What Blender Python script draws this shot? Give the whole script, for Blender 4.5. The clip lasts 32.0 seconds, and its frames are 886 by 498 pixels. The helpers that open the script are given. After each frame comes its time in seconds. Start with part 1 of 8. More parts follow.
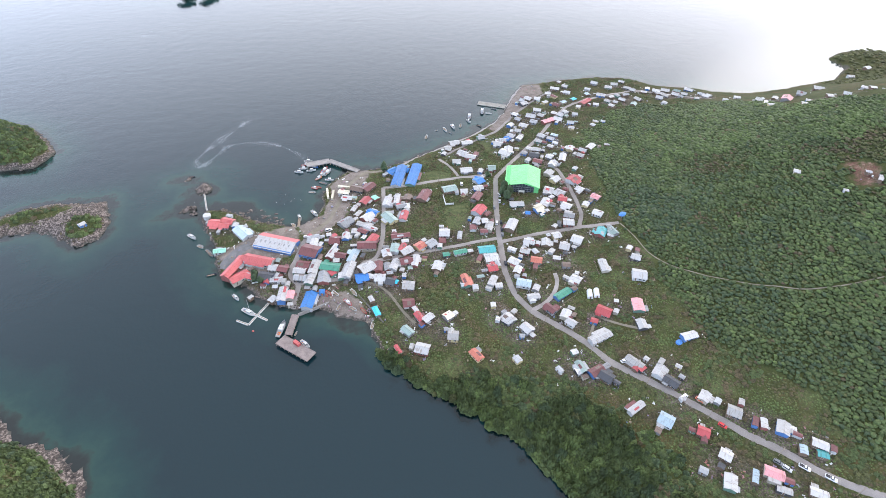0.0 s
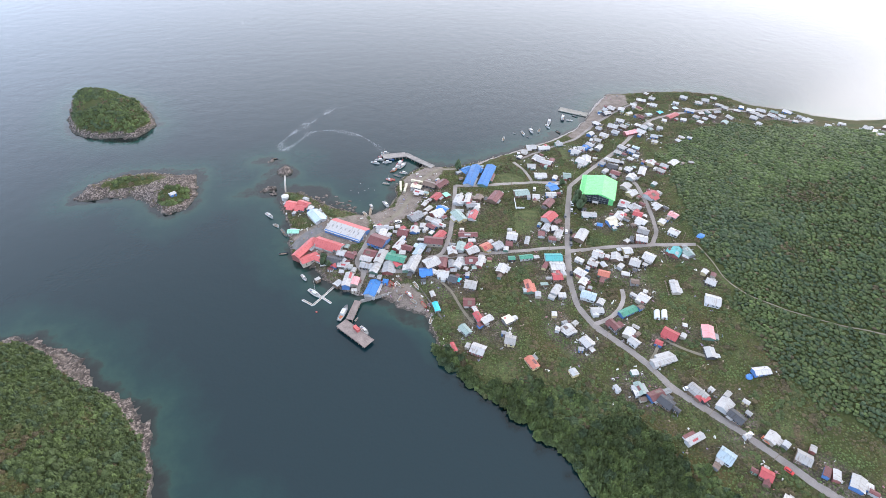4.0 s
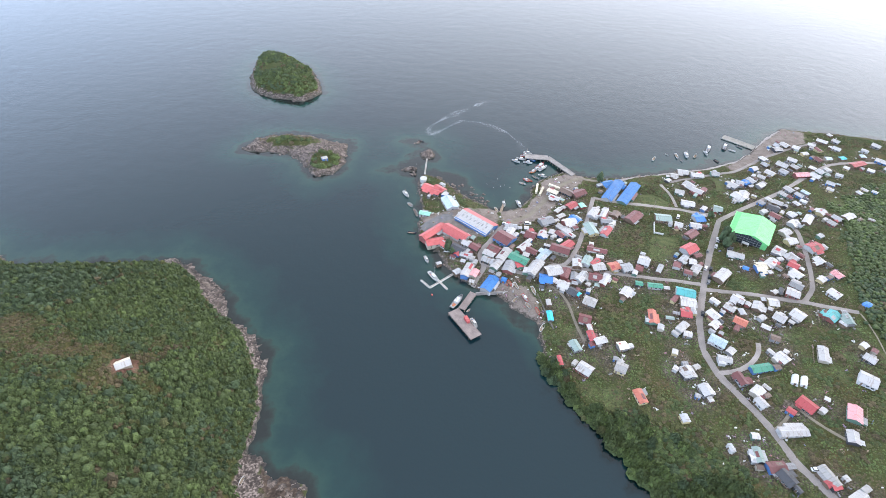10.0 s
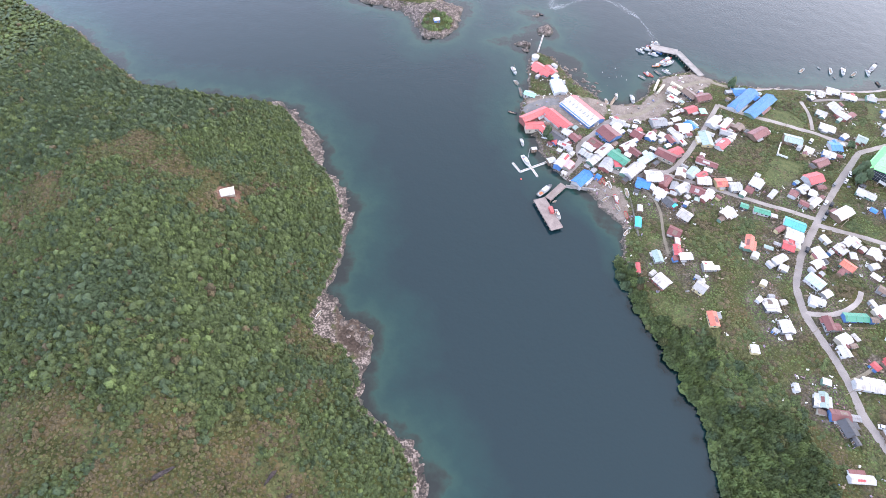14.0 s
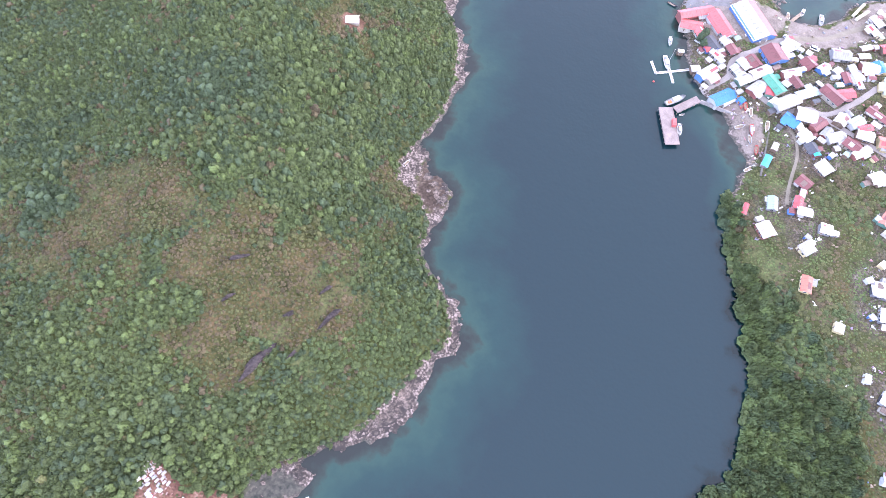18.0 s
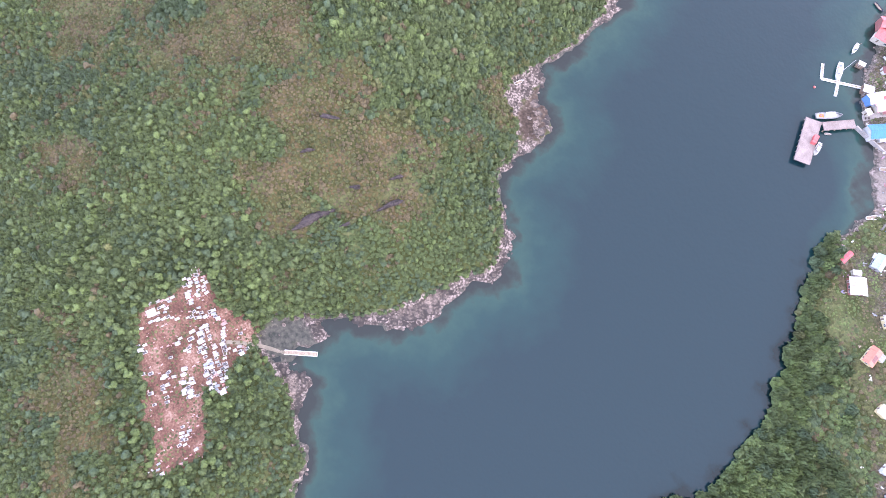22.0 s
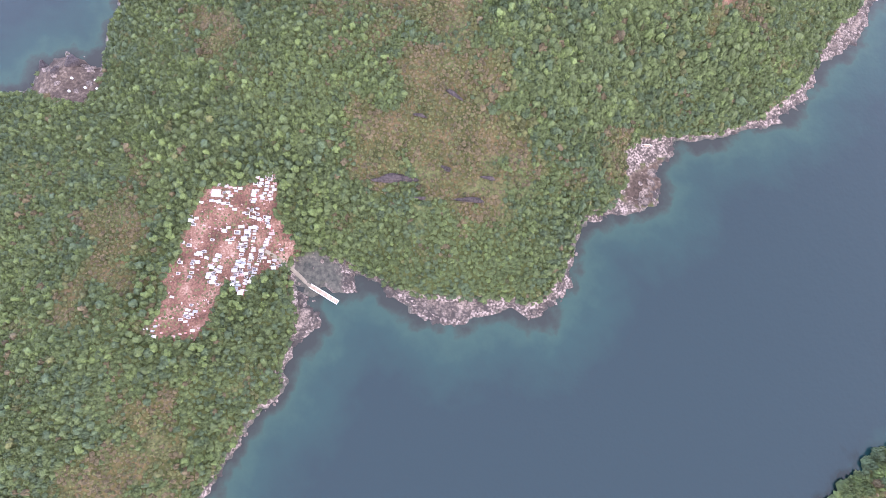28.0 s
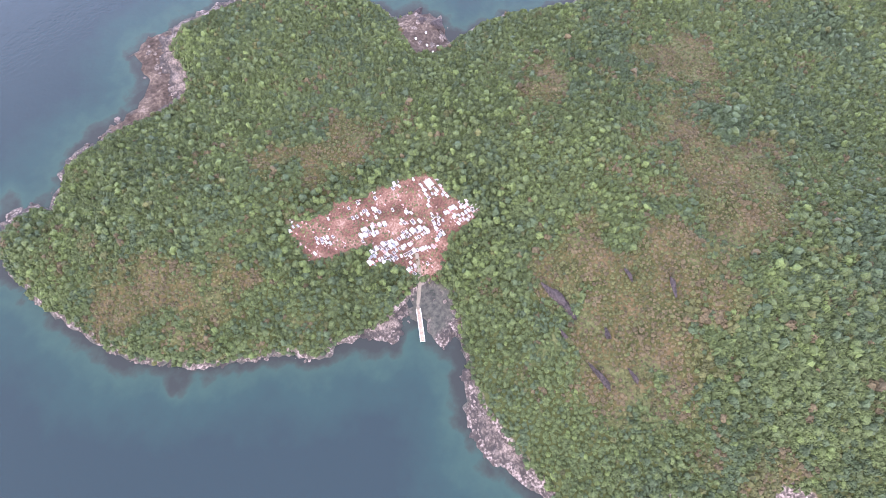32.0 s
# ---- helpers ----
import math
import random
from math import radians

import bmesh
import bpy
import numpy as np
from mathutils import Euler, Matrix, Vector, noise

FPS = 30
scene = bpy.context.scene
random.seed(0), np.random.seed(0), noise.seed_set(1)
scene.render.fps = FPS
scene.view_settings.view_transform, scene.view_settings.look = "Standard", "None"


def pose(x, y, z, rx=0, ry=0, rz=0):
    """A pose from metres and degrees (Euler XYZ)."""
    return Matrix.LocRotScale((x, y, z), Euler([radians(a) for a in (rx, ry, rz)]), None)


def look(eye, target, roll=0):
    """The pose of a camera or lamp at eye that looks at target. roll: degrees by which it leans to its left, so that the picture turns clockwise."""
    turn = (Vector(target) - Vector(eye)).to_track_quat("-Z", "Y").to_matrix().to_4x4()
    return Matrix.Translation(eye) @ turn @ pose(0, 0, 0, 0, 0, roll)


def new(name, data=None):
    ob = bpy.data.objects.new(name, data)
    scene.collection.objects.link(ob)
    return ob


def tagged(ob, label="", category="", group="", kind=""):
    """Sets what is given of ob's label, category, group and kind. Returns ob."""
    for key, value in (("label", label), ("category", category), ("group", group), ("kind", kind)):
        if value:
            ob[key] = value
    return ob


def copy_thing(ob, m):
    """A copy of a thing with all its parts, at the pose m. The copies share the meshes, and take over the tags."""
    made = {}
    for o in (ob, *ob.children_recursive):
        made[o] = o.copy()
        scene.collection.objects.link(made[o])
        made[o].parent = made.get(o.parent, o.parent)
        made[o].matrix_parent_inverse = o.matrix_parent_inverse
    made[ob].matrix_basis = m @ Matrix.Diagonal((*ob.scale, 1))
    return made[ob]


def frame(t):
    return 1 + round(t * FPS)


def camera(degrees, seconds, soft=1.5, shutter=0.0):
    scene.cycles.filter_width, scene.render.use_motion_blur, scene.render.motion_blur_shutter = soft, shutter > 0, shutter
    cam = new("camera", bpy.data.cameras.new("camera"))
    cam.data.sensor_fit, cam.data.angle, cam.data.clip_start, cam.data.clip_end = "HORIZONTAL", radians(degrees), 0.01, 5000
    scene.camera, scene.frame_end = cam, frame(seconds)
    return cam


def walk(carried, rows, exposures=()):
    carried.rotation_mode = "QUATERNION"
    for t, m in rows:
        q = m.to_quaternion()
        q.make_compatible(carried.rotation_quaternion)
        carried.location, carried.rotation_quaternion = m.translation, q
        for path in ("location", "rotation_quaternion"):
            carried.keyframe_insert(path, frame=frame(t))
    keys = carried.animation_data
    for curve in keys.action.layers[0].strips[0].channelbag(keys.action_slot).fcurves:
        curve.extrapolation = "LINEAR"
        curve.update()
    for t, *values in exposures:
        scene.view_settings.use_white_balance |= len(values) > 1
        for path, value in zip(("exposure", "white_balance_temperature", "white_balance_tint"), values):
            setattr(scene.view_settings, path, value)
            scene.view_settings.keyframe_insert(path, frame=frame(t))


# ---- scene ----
cam = camera(77.61, 32.0, soft=0.75)
walk(cam, [
    (0, look((-2.10, -0.49, 250.75), (28.81, 68.21, 184.99), 1.93)),
    (0.5, look((-2.33, -0.49, 250.62), (27.14, 68.83, 184.84), 1.97)),
    (1, look((-2.55, -0.51, 250.53), (25.32, 69.49, 184.77), 2.02)),
    (1.5, look((-2.75, -0.54, 250.44), (23.57, 70.01, 184.64), 2.07)),
    (2, look((-2.96, -0.55, 250.34), (22.08, 70.46, 184.54), 2.08)),
    (2.5, look((-3.15, -0.51, 250.25), (20.52, 70.96, 184.44), 2.06)),
    (3, look((-3.32, -0.47, 250.18), (18.91, 71.42, 184.33), 2.12)),
    (3.5, look((-3.47, -0.44, 250.12), (17.62, 71.76, 184.22), 2.16)),
    (5.5, look((-4.49, -0.42, 249.77), (12.23, 72.87, 183.83), 2.34)),
    (6, look((-4.87, -0.35, 249.66), (10.54, 73.23, 183.72), 2.39)),
    (6.5, look((-5.27, -0.26, 249.54), (8.59, 73.60, 183.57), 2.49)),
    (7, look((-5.73, -0.14, 249.37), (6.03, 74.08, 183.39), 2.59)),
    (7.5, look((-6.21, 0.05, 249.15), (3.13, 74.60, 183.16), 2.72)),
    (8, look((-6.72, 0.28, 248.91), (0.24, 75.08, 182.90), 2.77)),
    (8.5, look((-7.22, 0.51, 248.64), (-2.74, 75.48, 182.62), 2.82)),
    (9, look((-7.64, 0.66, 248.39), (-5.59, 75.68, 182.30), 2.92)),
    (9.5, look((-7.97, 0.69, 248.17), (-7.66, 75.56, 181.88), 2.95)),
    (10, look((-8.20, 0.58, 248.02), (-9.08, 75.05, 181.28), 3.03)),
    (10.5, look((-8.35, 0.45, 247.88), (-9.97, 73.30, 179.40), 3.18)),
    (11, look((-8.41, 0.32, 247.71), (-10.59, 71.22, 177.23), 3.32)),
    (11.5, look((-8.38, 0.19, 247.50), (-11.50, 69.05, 175.05), 3.44)),
    (12, look((-8.26, 0.11, 247.21), (-12.99, 66.77, 172.82), 3.56)),
    (12.5, look((-8.07, -0.01, 246.90), (-15.05, 64.31, 170.65), 3.62)),
    (13, look((-7.80, -0.22, 246.61), (-17.30, 61.61, 168.59), 3.70)),
    (13.5, look((-7.39, -0.55, 246.40), (-18.94, 58.65, 166.63), 3.79)),
    (14, look((-6.79, -0.92, 246.14), (-20.03, 55.63, 164.74), 3.82)),
    (14.5, look((-5.95, -1.35, 245.83), (-20.62, 52.59, 162.91), 3.73)),
    (16.5, look((3.51, -2.99, 244.52), (-16.32, 39.68, 156.28), 2.23)),
    (17, look((4.97, -2.30, 244.77), (-15.46, 37.06, 155.14), 1.70)),
    (17.5, look((6.19, -1.42, 245.00), (-15.16, 34.17, 154.02), 1.36)),
    (18, look((7.06, -0.33, 245.14), (-15.05, 31.41, 152.92), 1.10)),
    (18.5, look((7.50, 0.81, 245.34), (-14.95, 28.64, 151.95), 0.89)),
    (19, look((7.51, 1.92, 245.57), (-14.03, 25.56, 150.82), 0.61)),
    (19.5, look((7.25, 2.84, 245.80), (-13.52, 22.84, 150.05), 0.45)),
    (20, look((6.89, 3.49, 246.08), (-12.63, 20.32, 149.46), 0.33)),
    (20.5, look((6.62, 3.92, 246.35), (-11.34, 17.92, 148.97), 0.16)),
    (21, look((6.61, 4.28, 246.51), (-11.79, 17.59, 149.12), 0.07)),
    (21.5, look((6.84, 4.56, 246.57), (-12.07, 17.29, 149.20), -0.06)),
    (22, look((7.26, 4.72, 246.48), (-12.44, 16.76, 149.18), -0.23)),
    (22.5, look((7.87, 4.73, 246.35), (-12.73, 15.90, 149.14), -0.34)),
    (23, look((8.72, 4.58, 246.23), (-12.94, 14.74, 149.13), -0.19)),
    (23.5, look((9.80, 4.39, 245.86), (-13.01, 13.38, 148.92), -0.07)),
    (24, look((11.04, 4.27, 245.32), (-12.91, 11.94, 148.53), 0.12)),
    (24.5, look((12.33, 4.16, 244.71), (-12.69, 10.40, 148.10), 0.34)),
    (25, look((13.57, 4.07, 244.18), (-12.16, 9.28, 147.68), 0.60)),
    (25.5, look((14.66, 3.96, 243.64), (-11.66, 8.69, 147.29), 0.64)),
    (27.5, look((15.02, 4.38, 240.10), (-11.73, 7.93, 143.81), 0.86)),
    (28, look((14.86, 4.76, 239.12), (-12.01, 7.31, 142.83), 0.94)),
    (28.5, look((14.70, 5.30, 238.11), (-12.35, 5.70, 141.84), 1.52)),
    (29, look((14.54, 5.92, 237.13), (-12.55, 3.40, 140.90), 2.26)),
    (29.5, look((14.36, 6.57, 236.16), (-12.50, 1.50, 139.96), 2.92)),
    (30, look((14.10, 7.27, 235.09), (-12.23, -0.33, 138.92), 3.59)),
    (30.5, look((13.65, 7.99, 233.73), (-11.50, -3.15, 137.59), 4.42)),
    (31, look((13.05, 8.57, 232.00), (-14.87, -8.91, 137.58), 4.74)),
    (31.5, look((12.44, 9.01, 230.11), (-20.85, -17.24, 139.55), 4.39)),
    (32, look((11.80, 9.45, 228.15), (-19.65, -18.95, 137.58), 4.27)),
], exposures=[(0, -0.34, 6100, 14), (9, -0.31, 6080, 13), (13.5, 0.11, 6080, 18), (16.5, 0.53, 5720, 28), (20, 0.66, 5720, 29), (24, 0.68, 6000, 31), (28, 0.69, 5980, 31), (32, 0.74, 5980, 31)])

# ---- sky and sun: a bright overcast day, the low sun behind thin cloud in the east-north-east ----
SUN_AZ, SUN_EL = radians(62), radians(30)      # azimuth clockwise from +y
world = bpy.data.worlds.new("overcast_sky")
scene.world = world
world.use_nodes = True
wn, wl = world.node_tree.nodes, world.node_tree.links
wn.clear()
sky = wn.new("ShaderNodeTexSky")
sky.sky_type = 'NISHITA'
sky.sun_disc = False
sky.sun_elevation, sky.sun_rotation = SUN_EL, SUN_AZ
sky.air_density, sky.dust_density, sky.ozone_density = 1.0, 6.0, 1.5
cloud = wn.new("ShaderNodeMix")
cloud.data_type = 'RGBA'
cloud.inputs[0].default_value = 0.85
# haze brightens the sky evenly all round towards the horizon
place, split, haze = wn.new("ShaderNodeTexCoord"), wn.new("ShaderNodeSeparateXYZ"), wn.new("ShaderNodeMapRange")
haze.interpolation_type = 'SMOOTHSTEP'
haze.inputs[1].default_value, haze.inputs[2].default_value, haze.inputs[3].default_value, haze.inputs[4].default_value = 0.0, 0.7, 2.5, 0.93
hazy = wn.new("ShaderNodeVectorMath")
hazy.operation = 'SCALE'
# thin cloud is brighter and warmer towards the sun, bluer away from it
toward, veil, veil_tint = wn.new("ShaderNodeVectorMath"), wn.new("ShaderNodeMapRange"), wn.new("ShaderNodeMix")
toward.operation = 'DOT_PRODUCT'
toward.inputs[1].default_value = (math.sin(SUN_AZ), math.cos(SUN_AZ), 0.0)
veil.interpolation_type = 'SMOOTHSTEP'
veil.inputs[1].default_value, veil.inputs[2].default_value = -0.8, 0.85
veil_tint.data_type = 'RGBA'
veil_tint.inputs[6].default_value, veil_tint.inputs[7].default_value = (8.4, 10.8, 14.6, 1), (14.0, 14.2, 14.8, 1)
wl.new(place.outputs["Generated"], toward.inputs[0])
wl.new(toward.outputs["Value"], veil.inputs[0])
wl.new(veil.outputs[0], veil_tint.inputs[0])
overhead, upper = wn.new("ShaderNodeMapRange"), wn.new("ShaderNodeMix")
overhead.interpolation_type = 'SMOOTHSTEP'
overhead.inputs[1].default_value, overhead.inputs[2].default_value = 0.25, 0.8
upper.data_type = 'RGBA'
upper.inputs[7].default_value = (12.3, 12.5, 13.1, 1)
wl.new(split.outputs[2], overhead.inputs[0])
wl.new(overhead.outputs[0], upper.inputs[0])
wl.new(veil_tint.outputs[2], upper.inputs[6])
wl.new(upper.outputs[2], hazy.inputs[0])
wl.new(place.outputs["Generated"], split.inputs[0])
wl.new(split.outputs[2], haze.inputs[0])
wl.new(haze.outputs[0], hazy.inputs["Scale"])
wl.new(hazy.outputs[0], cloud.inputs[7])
bg = wn.new("ShaderNodeBackground")
bg.inputs[1].default_value = 0.2
wo = wn.new("ShaderNodeOutputWorld")
wl.new(sky.outputs[0], cloud.inputs[6])
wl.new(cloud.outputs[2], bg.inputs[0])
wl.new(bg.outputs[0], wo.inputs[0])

sun_data = bpy.data.lights.new("sun", 'SUN')
sun_data.energy, sun_data.angle, sun_data.color = 0.6, radians(28), (1.0, 0.95, 0.86)
sun = new("sun", sun_data)
sun_dir = Vector((math.sin(SUN_AZ) * math.cos(SUN_EL), math.cos(SUN_AZ) * math.cos(SUN_EL), math.sin(SUN_EL)))
sun.matrix_world = look(sun_dir * 900, (0, 0, 0))

# ---- materials ----
def rgba(c):
    return (c[0], c[1], c[2], 1.0)


def surface(name, a, b, rough=0.8, scale=0.6, fine=6.0, bump=0.3, metal=0.0, vary=0.12, by="object", dist=0.05, grain=0.5, band=(0.36, 0.64)):
    """A matte surface with variation at two scales between colours a and b, and a different tone for each thing or piece."""
    m = bpy.data.materials.new(name)
    m.use_nodes = True
    n, l = m.node_tree.nodes, m.node_tree.links
    p = n["Principled BSDF"]
    geo = n.new("ShaderNodeNewGeometry")
    big, small = n.new("ShaderNodeTexNoise"), n.new("ShaderNodeTexNoise")
    big.inputs["Scale"].default_value, small.inputs["Scale"].default_value = scale, fine
    big.inputs["Detail"].default_value, small.inputs["Detail"].default_value = 4, 6
    for t in (big, small):
        l.new(geo.outputs["Position"], t.inputs["Vector"])
    add = n.new("ShaderNodeMath")
    add.operation = 'MULTIPLY_ADD'
    add.inputs[1].default_value = grain
    l.new(small.outputs[0], add.inputs[0])
    half = n.new("ShaderNodeMath")
    half.operation = 'MULTIPLY'
    half.inputs[1].default_value = 1 - grain
    l.new(big.outputs[0], half.inputs[0])
    l.new(half.outputs[0], add.inputs[2])
    ramp = n.new("ShaderNodeValToRGB")
    ramp.color_ramp.elements[0].position, ramp.color_ramp.elements[1].position = band
    ramp.color_ramp.elements[0].color, ramp.color_ramp.elements[1].color = rgba(a), rgba(b)
    l.new(add.outputs[0], ramp.inputs[0])
    hsv = n.new("ShaderNodeHueSaturation")
    if by == "object":
        src = n.new("ShaderNodeObjectInfo").outputs["Random"]
    else:
        src = geo.outputs["Random Per Island"]
    rng = n.new("ShaderNodeMapRange")
    rng.inputs[3].default_value, rng.inputs[4].default_value = 1 - vary, 1 + vary
    l.new(src, rng.inputs[0])
    l.new(rng.outputs[0], hsv.inputs["Value"])
    l.new(ramp.outputs[0], hsv.inputs["Color"])
    l.new(hsv.outputs[0], p.inputs["Base Color"])
    p.inputs["Roughness"].default_value, p.inputs["Metallic"].default_value = rough, metal
    p.inputs["Specular IOR Level"].default_value = 0.3
    if bump:
        bp = n.new("ShaderNodeBump")
        bp.inputs["Strength"].default_value, bp.inputs["Distance"].default_value = bump, dist
        l.new(small.outputs[0], bp.inputs["Height"])
        l.new(bp.outputs[0], p.inputs["Normal"])
    return m


def sheet_metal(name, c, rough=0.5, rust=0.25):
    """Corrugated painted roofing: ribs along the slope (object x across), rust and dirt patches."""
    m = bpy.data.materials.new(name)
    m.use_nodes = True
    n, l = m.node_tree.nodes, m.node_tree.links
    p = n["Principled BSDF"]
    tc = n.new("ShaderNodeTexCoord")
    wave = n.new("ShaderNodeTexWave")
    wave.bands_direction = 'X'
    wave.inputs["Scale"].default_value = 1.3
    l.new(tc.outputs["Object"], wave.inputs["Vector"])
    # dirt and rust run down the slope in streaks; each house has its own
    inf = n.new("ShaderNodeObjectInfo")
    run, far = n.new("ShaderNodeVectorMath"), n.new("ShaderNodeVectorMath")
    run.operation, far.operation = 'MULTIPLY', 'ADD'
    run.inputs[1].default_value = (1.5, 0.3, 0.3)
    l.new(tc.outputs["Object"], run.inputs[0])
    l.new(run.outputs[0], far.inputs[0])
    l.new(inf.outputs["Location"], far.inputs[1])
    no = n.new("ShaderNodeTexNoise")
    no.inputs["Scale"].default_value, no.inputs["Detail"].default_value = 1.0, 6
    l.new(far.outputs[0], no.inputs["Vector"])
    ramp = n.new("ShaderNodeValToRGB")
    e = ramp.color_ramp.elements
    e[0].position, e[0].color = 0.30, rgba([v * k for v, k in zip(c, (0.66, 0.58, 0.52))])
    e[1].position, e[1].color = 0.47, rgba(c)
    l.new(no.outputs[0], ramp.inputs[0])
    mx = n.new("ShaderNodeMix")
    mx.data_type, mx.blend_type = 'RGBA', 'MULTIPLY'
    mx.inputs[0].default_value = 0.22
    l.new(ramp.outputs[0], mx.inputs[6])
    l.new(wave.outputs["Color"], mx.inputs[7])
    hsv = n.new("ShaderNodeHueSaturation")
    rng = n.new("ShaderNodeMapRange")
    rng.inputs[3].default_value, rng.inputs[4].default_value = 0.78, 1.06
    l.new(inf.outputs["Random"], rng.inputs[0])
    l.new(rng.outputs[0], hsv.inputs["Value"])
    l.new(mx.outputs[2], hsv.inputs["Color"])
    l.new(hsv.outputs[0], p.inputs["Base Color"])
    p.inputs["Roughness"].default_value = rough
    bp = n.new("ShaderNodeBump")
    bp.inputs["Strength"].default_value, bp.inputs["Distance"].default_value = 0.5, 0.04
    l.new(wave.outputs["Fac"], bp.inputs["Height"])
    l.new(bp.outputs[0], p.inputs["Normal"])
    return m


ROOF = {k: sheet_metal("roof_" + k, c) for k, c in dict(
    white=(0.50, 0.49, 0.475), offwhite=(0.41, 0.40, 0.38), grey=(0.27, 0.275, 0.28), pale=(0.39, 0.40, 0.405), cream=(0.72, 0.66, 0.5), red=(0.42, 0.07, 0.075),
    maroon=(0.17, 0.055, 0.055), orange=(0.48, 0.15, 0.10), pink=(0.72, 0.33, 0.34), green=(0.06, 0.26, 0.17), greygreen=(0.26, 0.34, 0.31),
    teal=(0.08, 0.36, 0.36), turquoise=(0.05, 0.55, 0.72), blue=(0.05, 0.22, 0.62), skyblue=(0.022, 0.16, 0.44), lightblue=(0.40, 0.50, 0.55), dark=(0.06, 0.065, 0.075),
    brown=(0.16, 0.11, 0.085), lime=(0.22, 0.78, 0.24), mint=(0.30, 0.62, 0.46), coral=(0.56, 0.125, 0.12)).items()}
WALL = {k: surface("wall_" + k, [v * 0.72 for v in c], c, 0.75, 0.5, 3.0, 0.15) for k, c in dict(
    white=(0.46, 0.46, 0.45), cream=(0.40, 0.36, 0.29), wood=(0.17, 0.12, 0.085), grey=(0.24, 0.24, 0.24), blue=(0.09, 0.19, 0.40), red=(0.26, 0.10, 0.085),
    green=(0.13, 0.22, 0.17), yellow=(0.48, 0.40, 0.22), lime=(0.16, 0.52, 0.19), dark=(0.06, 0.06, 0.065)).items()}
GLASS = surface("window_glass", (0.02, 0.025, 0.03), (0.05, 0.06, 0.07), 0.08, bump=0)
TRIM = surface("white_trim", (0.44, 0.44, 0.42), (0.60, 0.60, 0.58), 0.6, bump=0.05)
WOODM = surface("weathered_timber", (0.18, 0.14, 0.10), (0.34, 0.27, 0.20), 0.85, 0.8, 9, 0.3)
CONCRETE = surface("worn_concrete", (0.19, 0.175, 0.16), (0.32, 0.295, 0.27), 0.9, 0.35, 5, 0.3)
DECKM = surface("worn_jetty_deck", (0.155, 0.125, 0.112), (0.29, 0.24, 0.22), 0.9, 0.3, 2.2, 0.3)
ROADM = surface("gravel_road", (0.195, 0.175, 0.160), (0.315, 0.286, 0.265), 0.95, 0.12, 3.5, 0.3)
PATHM = surface("earth_path", (0.13, 0.115, 0.085), (0.23, 0.20, 0.155), 0.95, 0.2, 3.5, 0.3)
ROCKM = surface("shore_rock", (0.038, 0.031, 0.027), (0.20, 0.162, 0.138), 0.85, 0.3, 1.2, 1.0, dist=0.5, by="island", vary=0.3, grain=0.65, band=(0.40, 0.60))
OUTCROP = surface("dark_outcrop", (0.016, 0.013, 0.013), (0.060, 0.047, 0.044), 0.85, 0.5, 1.4, 1.0, dist=0.4, grain=0.6, band=(0.4, 0.6))
LEAF = {"wood": surface("canopy_leaves", (0.0426, 0.0605, 0.0222), (0.0784, 0.1053, 0.0356), 0.8, 0.035, 1.9, 1.0, grain=0.7, by="island", vary=0.30, dist=0.6, band=(0.37, 0.63)),
        "dark": surface("dark_canopy_leaves", (0.0358, 0.0549, 0.0262), (0.0627, 0.0896, 0.0416), 0.8, 0.05, 1.9, 1.0, grain=0.7, by="island", vary=0.27, dist=0.6, band=(0.37, 0.63)),
        "bright": surface("bright_canopy_leaves", (0.0585, 0.0840, 0.0259), (0.1043, 0.1400, 0.0444), 0.8, 0.08, 1.9, 1.0, grain=0.7, by="island", vary=0.27, dist=0.6, band=(0.37, 0.63)),
        "scrub": surface("scrub_leaves", (0.0560, 0.0482, 0.0251), (0.1075, 0.0840, 0.0451), 0.85, 0.06, 1.8, 0.9, grain=0.65, by="island", vary=0.33, dist=0.5, band=(0.37, 0.63)),
        "heath": surface("heath_leaves", (0.0470, 0.0526, 0.0207), (0.0896, 0.0941, 0.0338), 0.85, 0.06, 1.8, 0.9, grain=0.65, by="island", vary=0.38, dist=0.5, band=(0.37, 0.63))}
BARK = surface("bark", (0.07, 0.055, 0.04), (0.15, 0.12, 0.09), 0.9, 2, 12, 0.5)


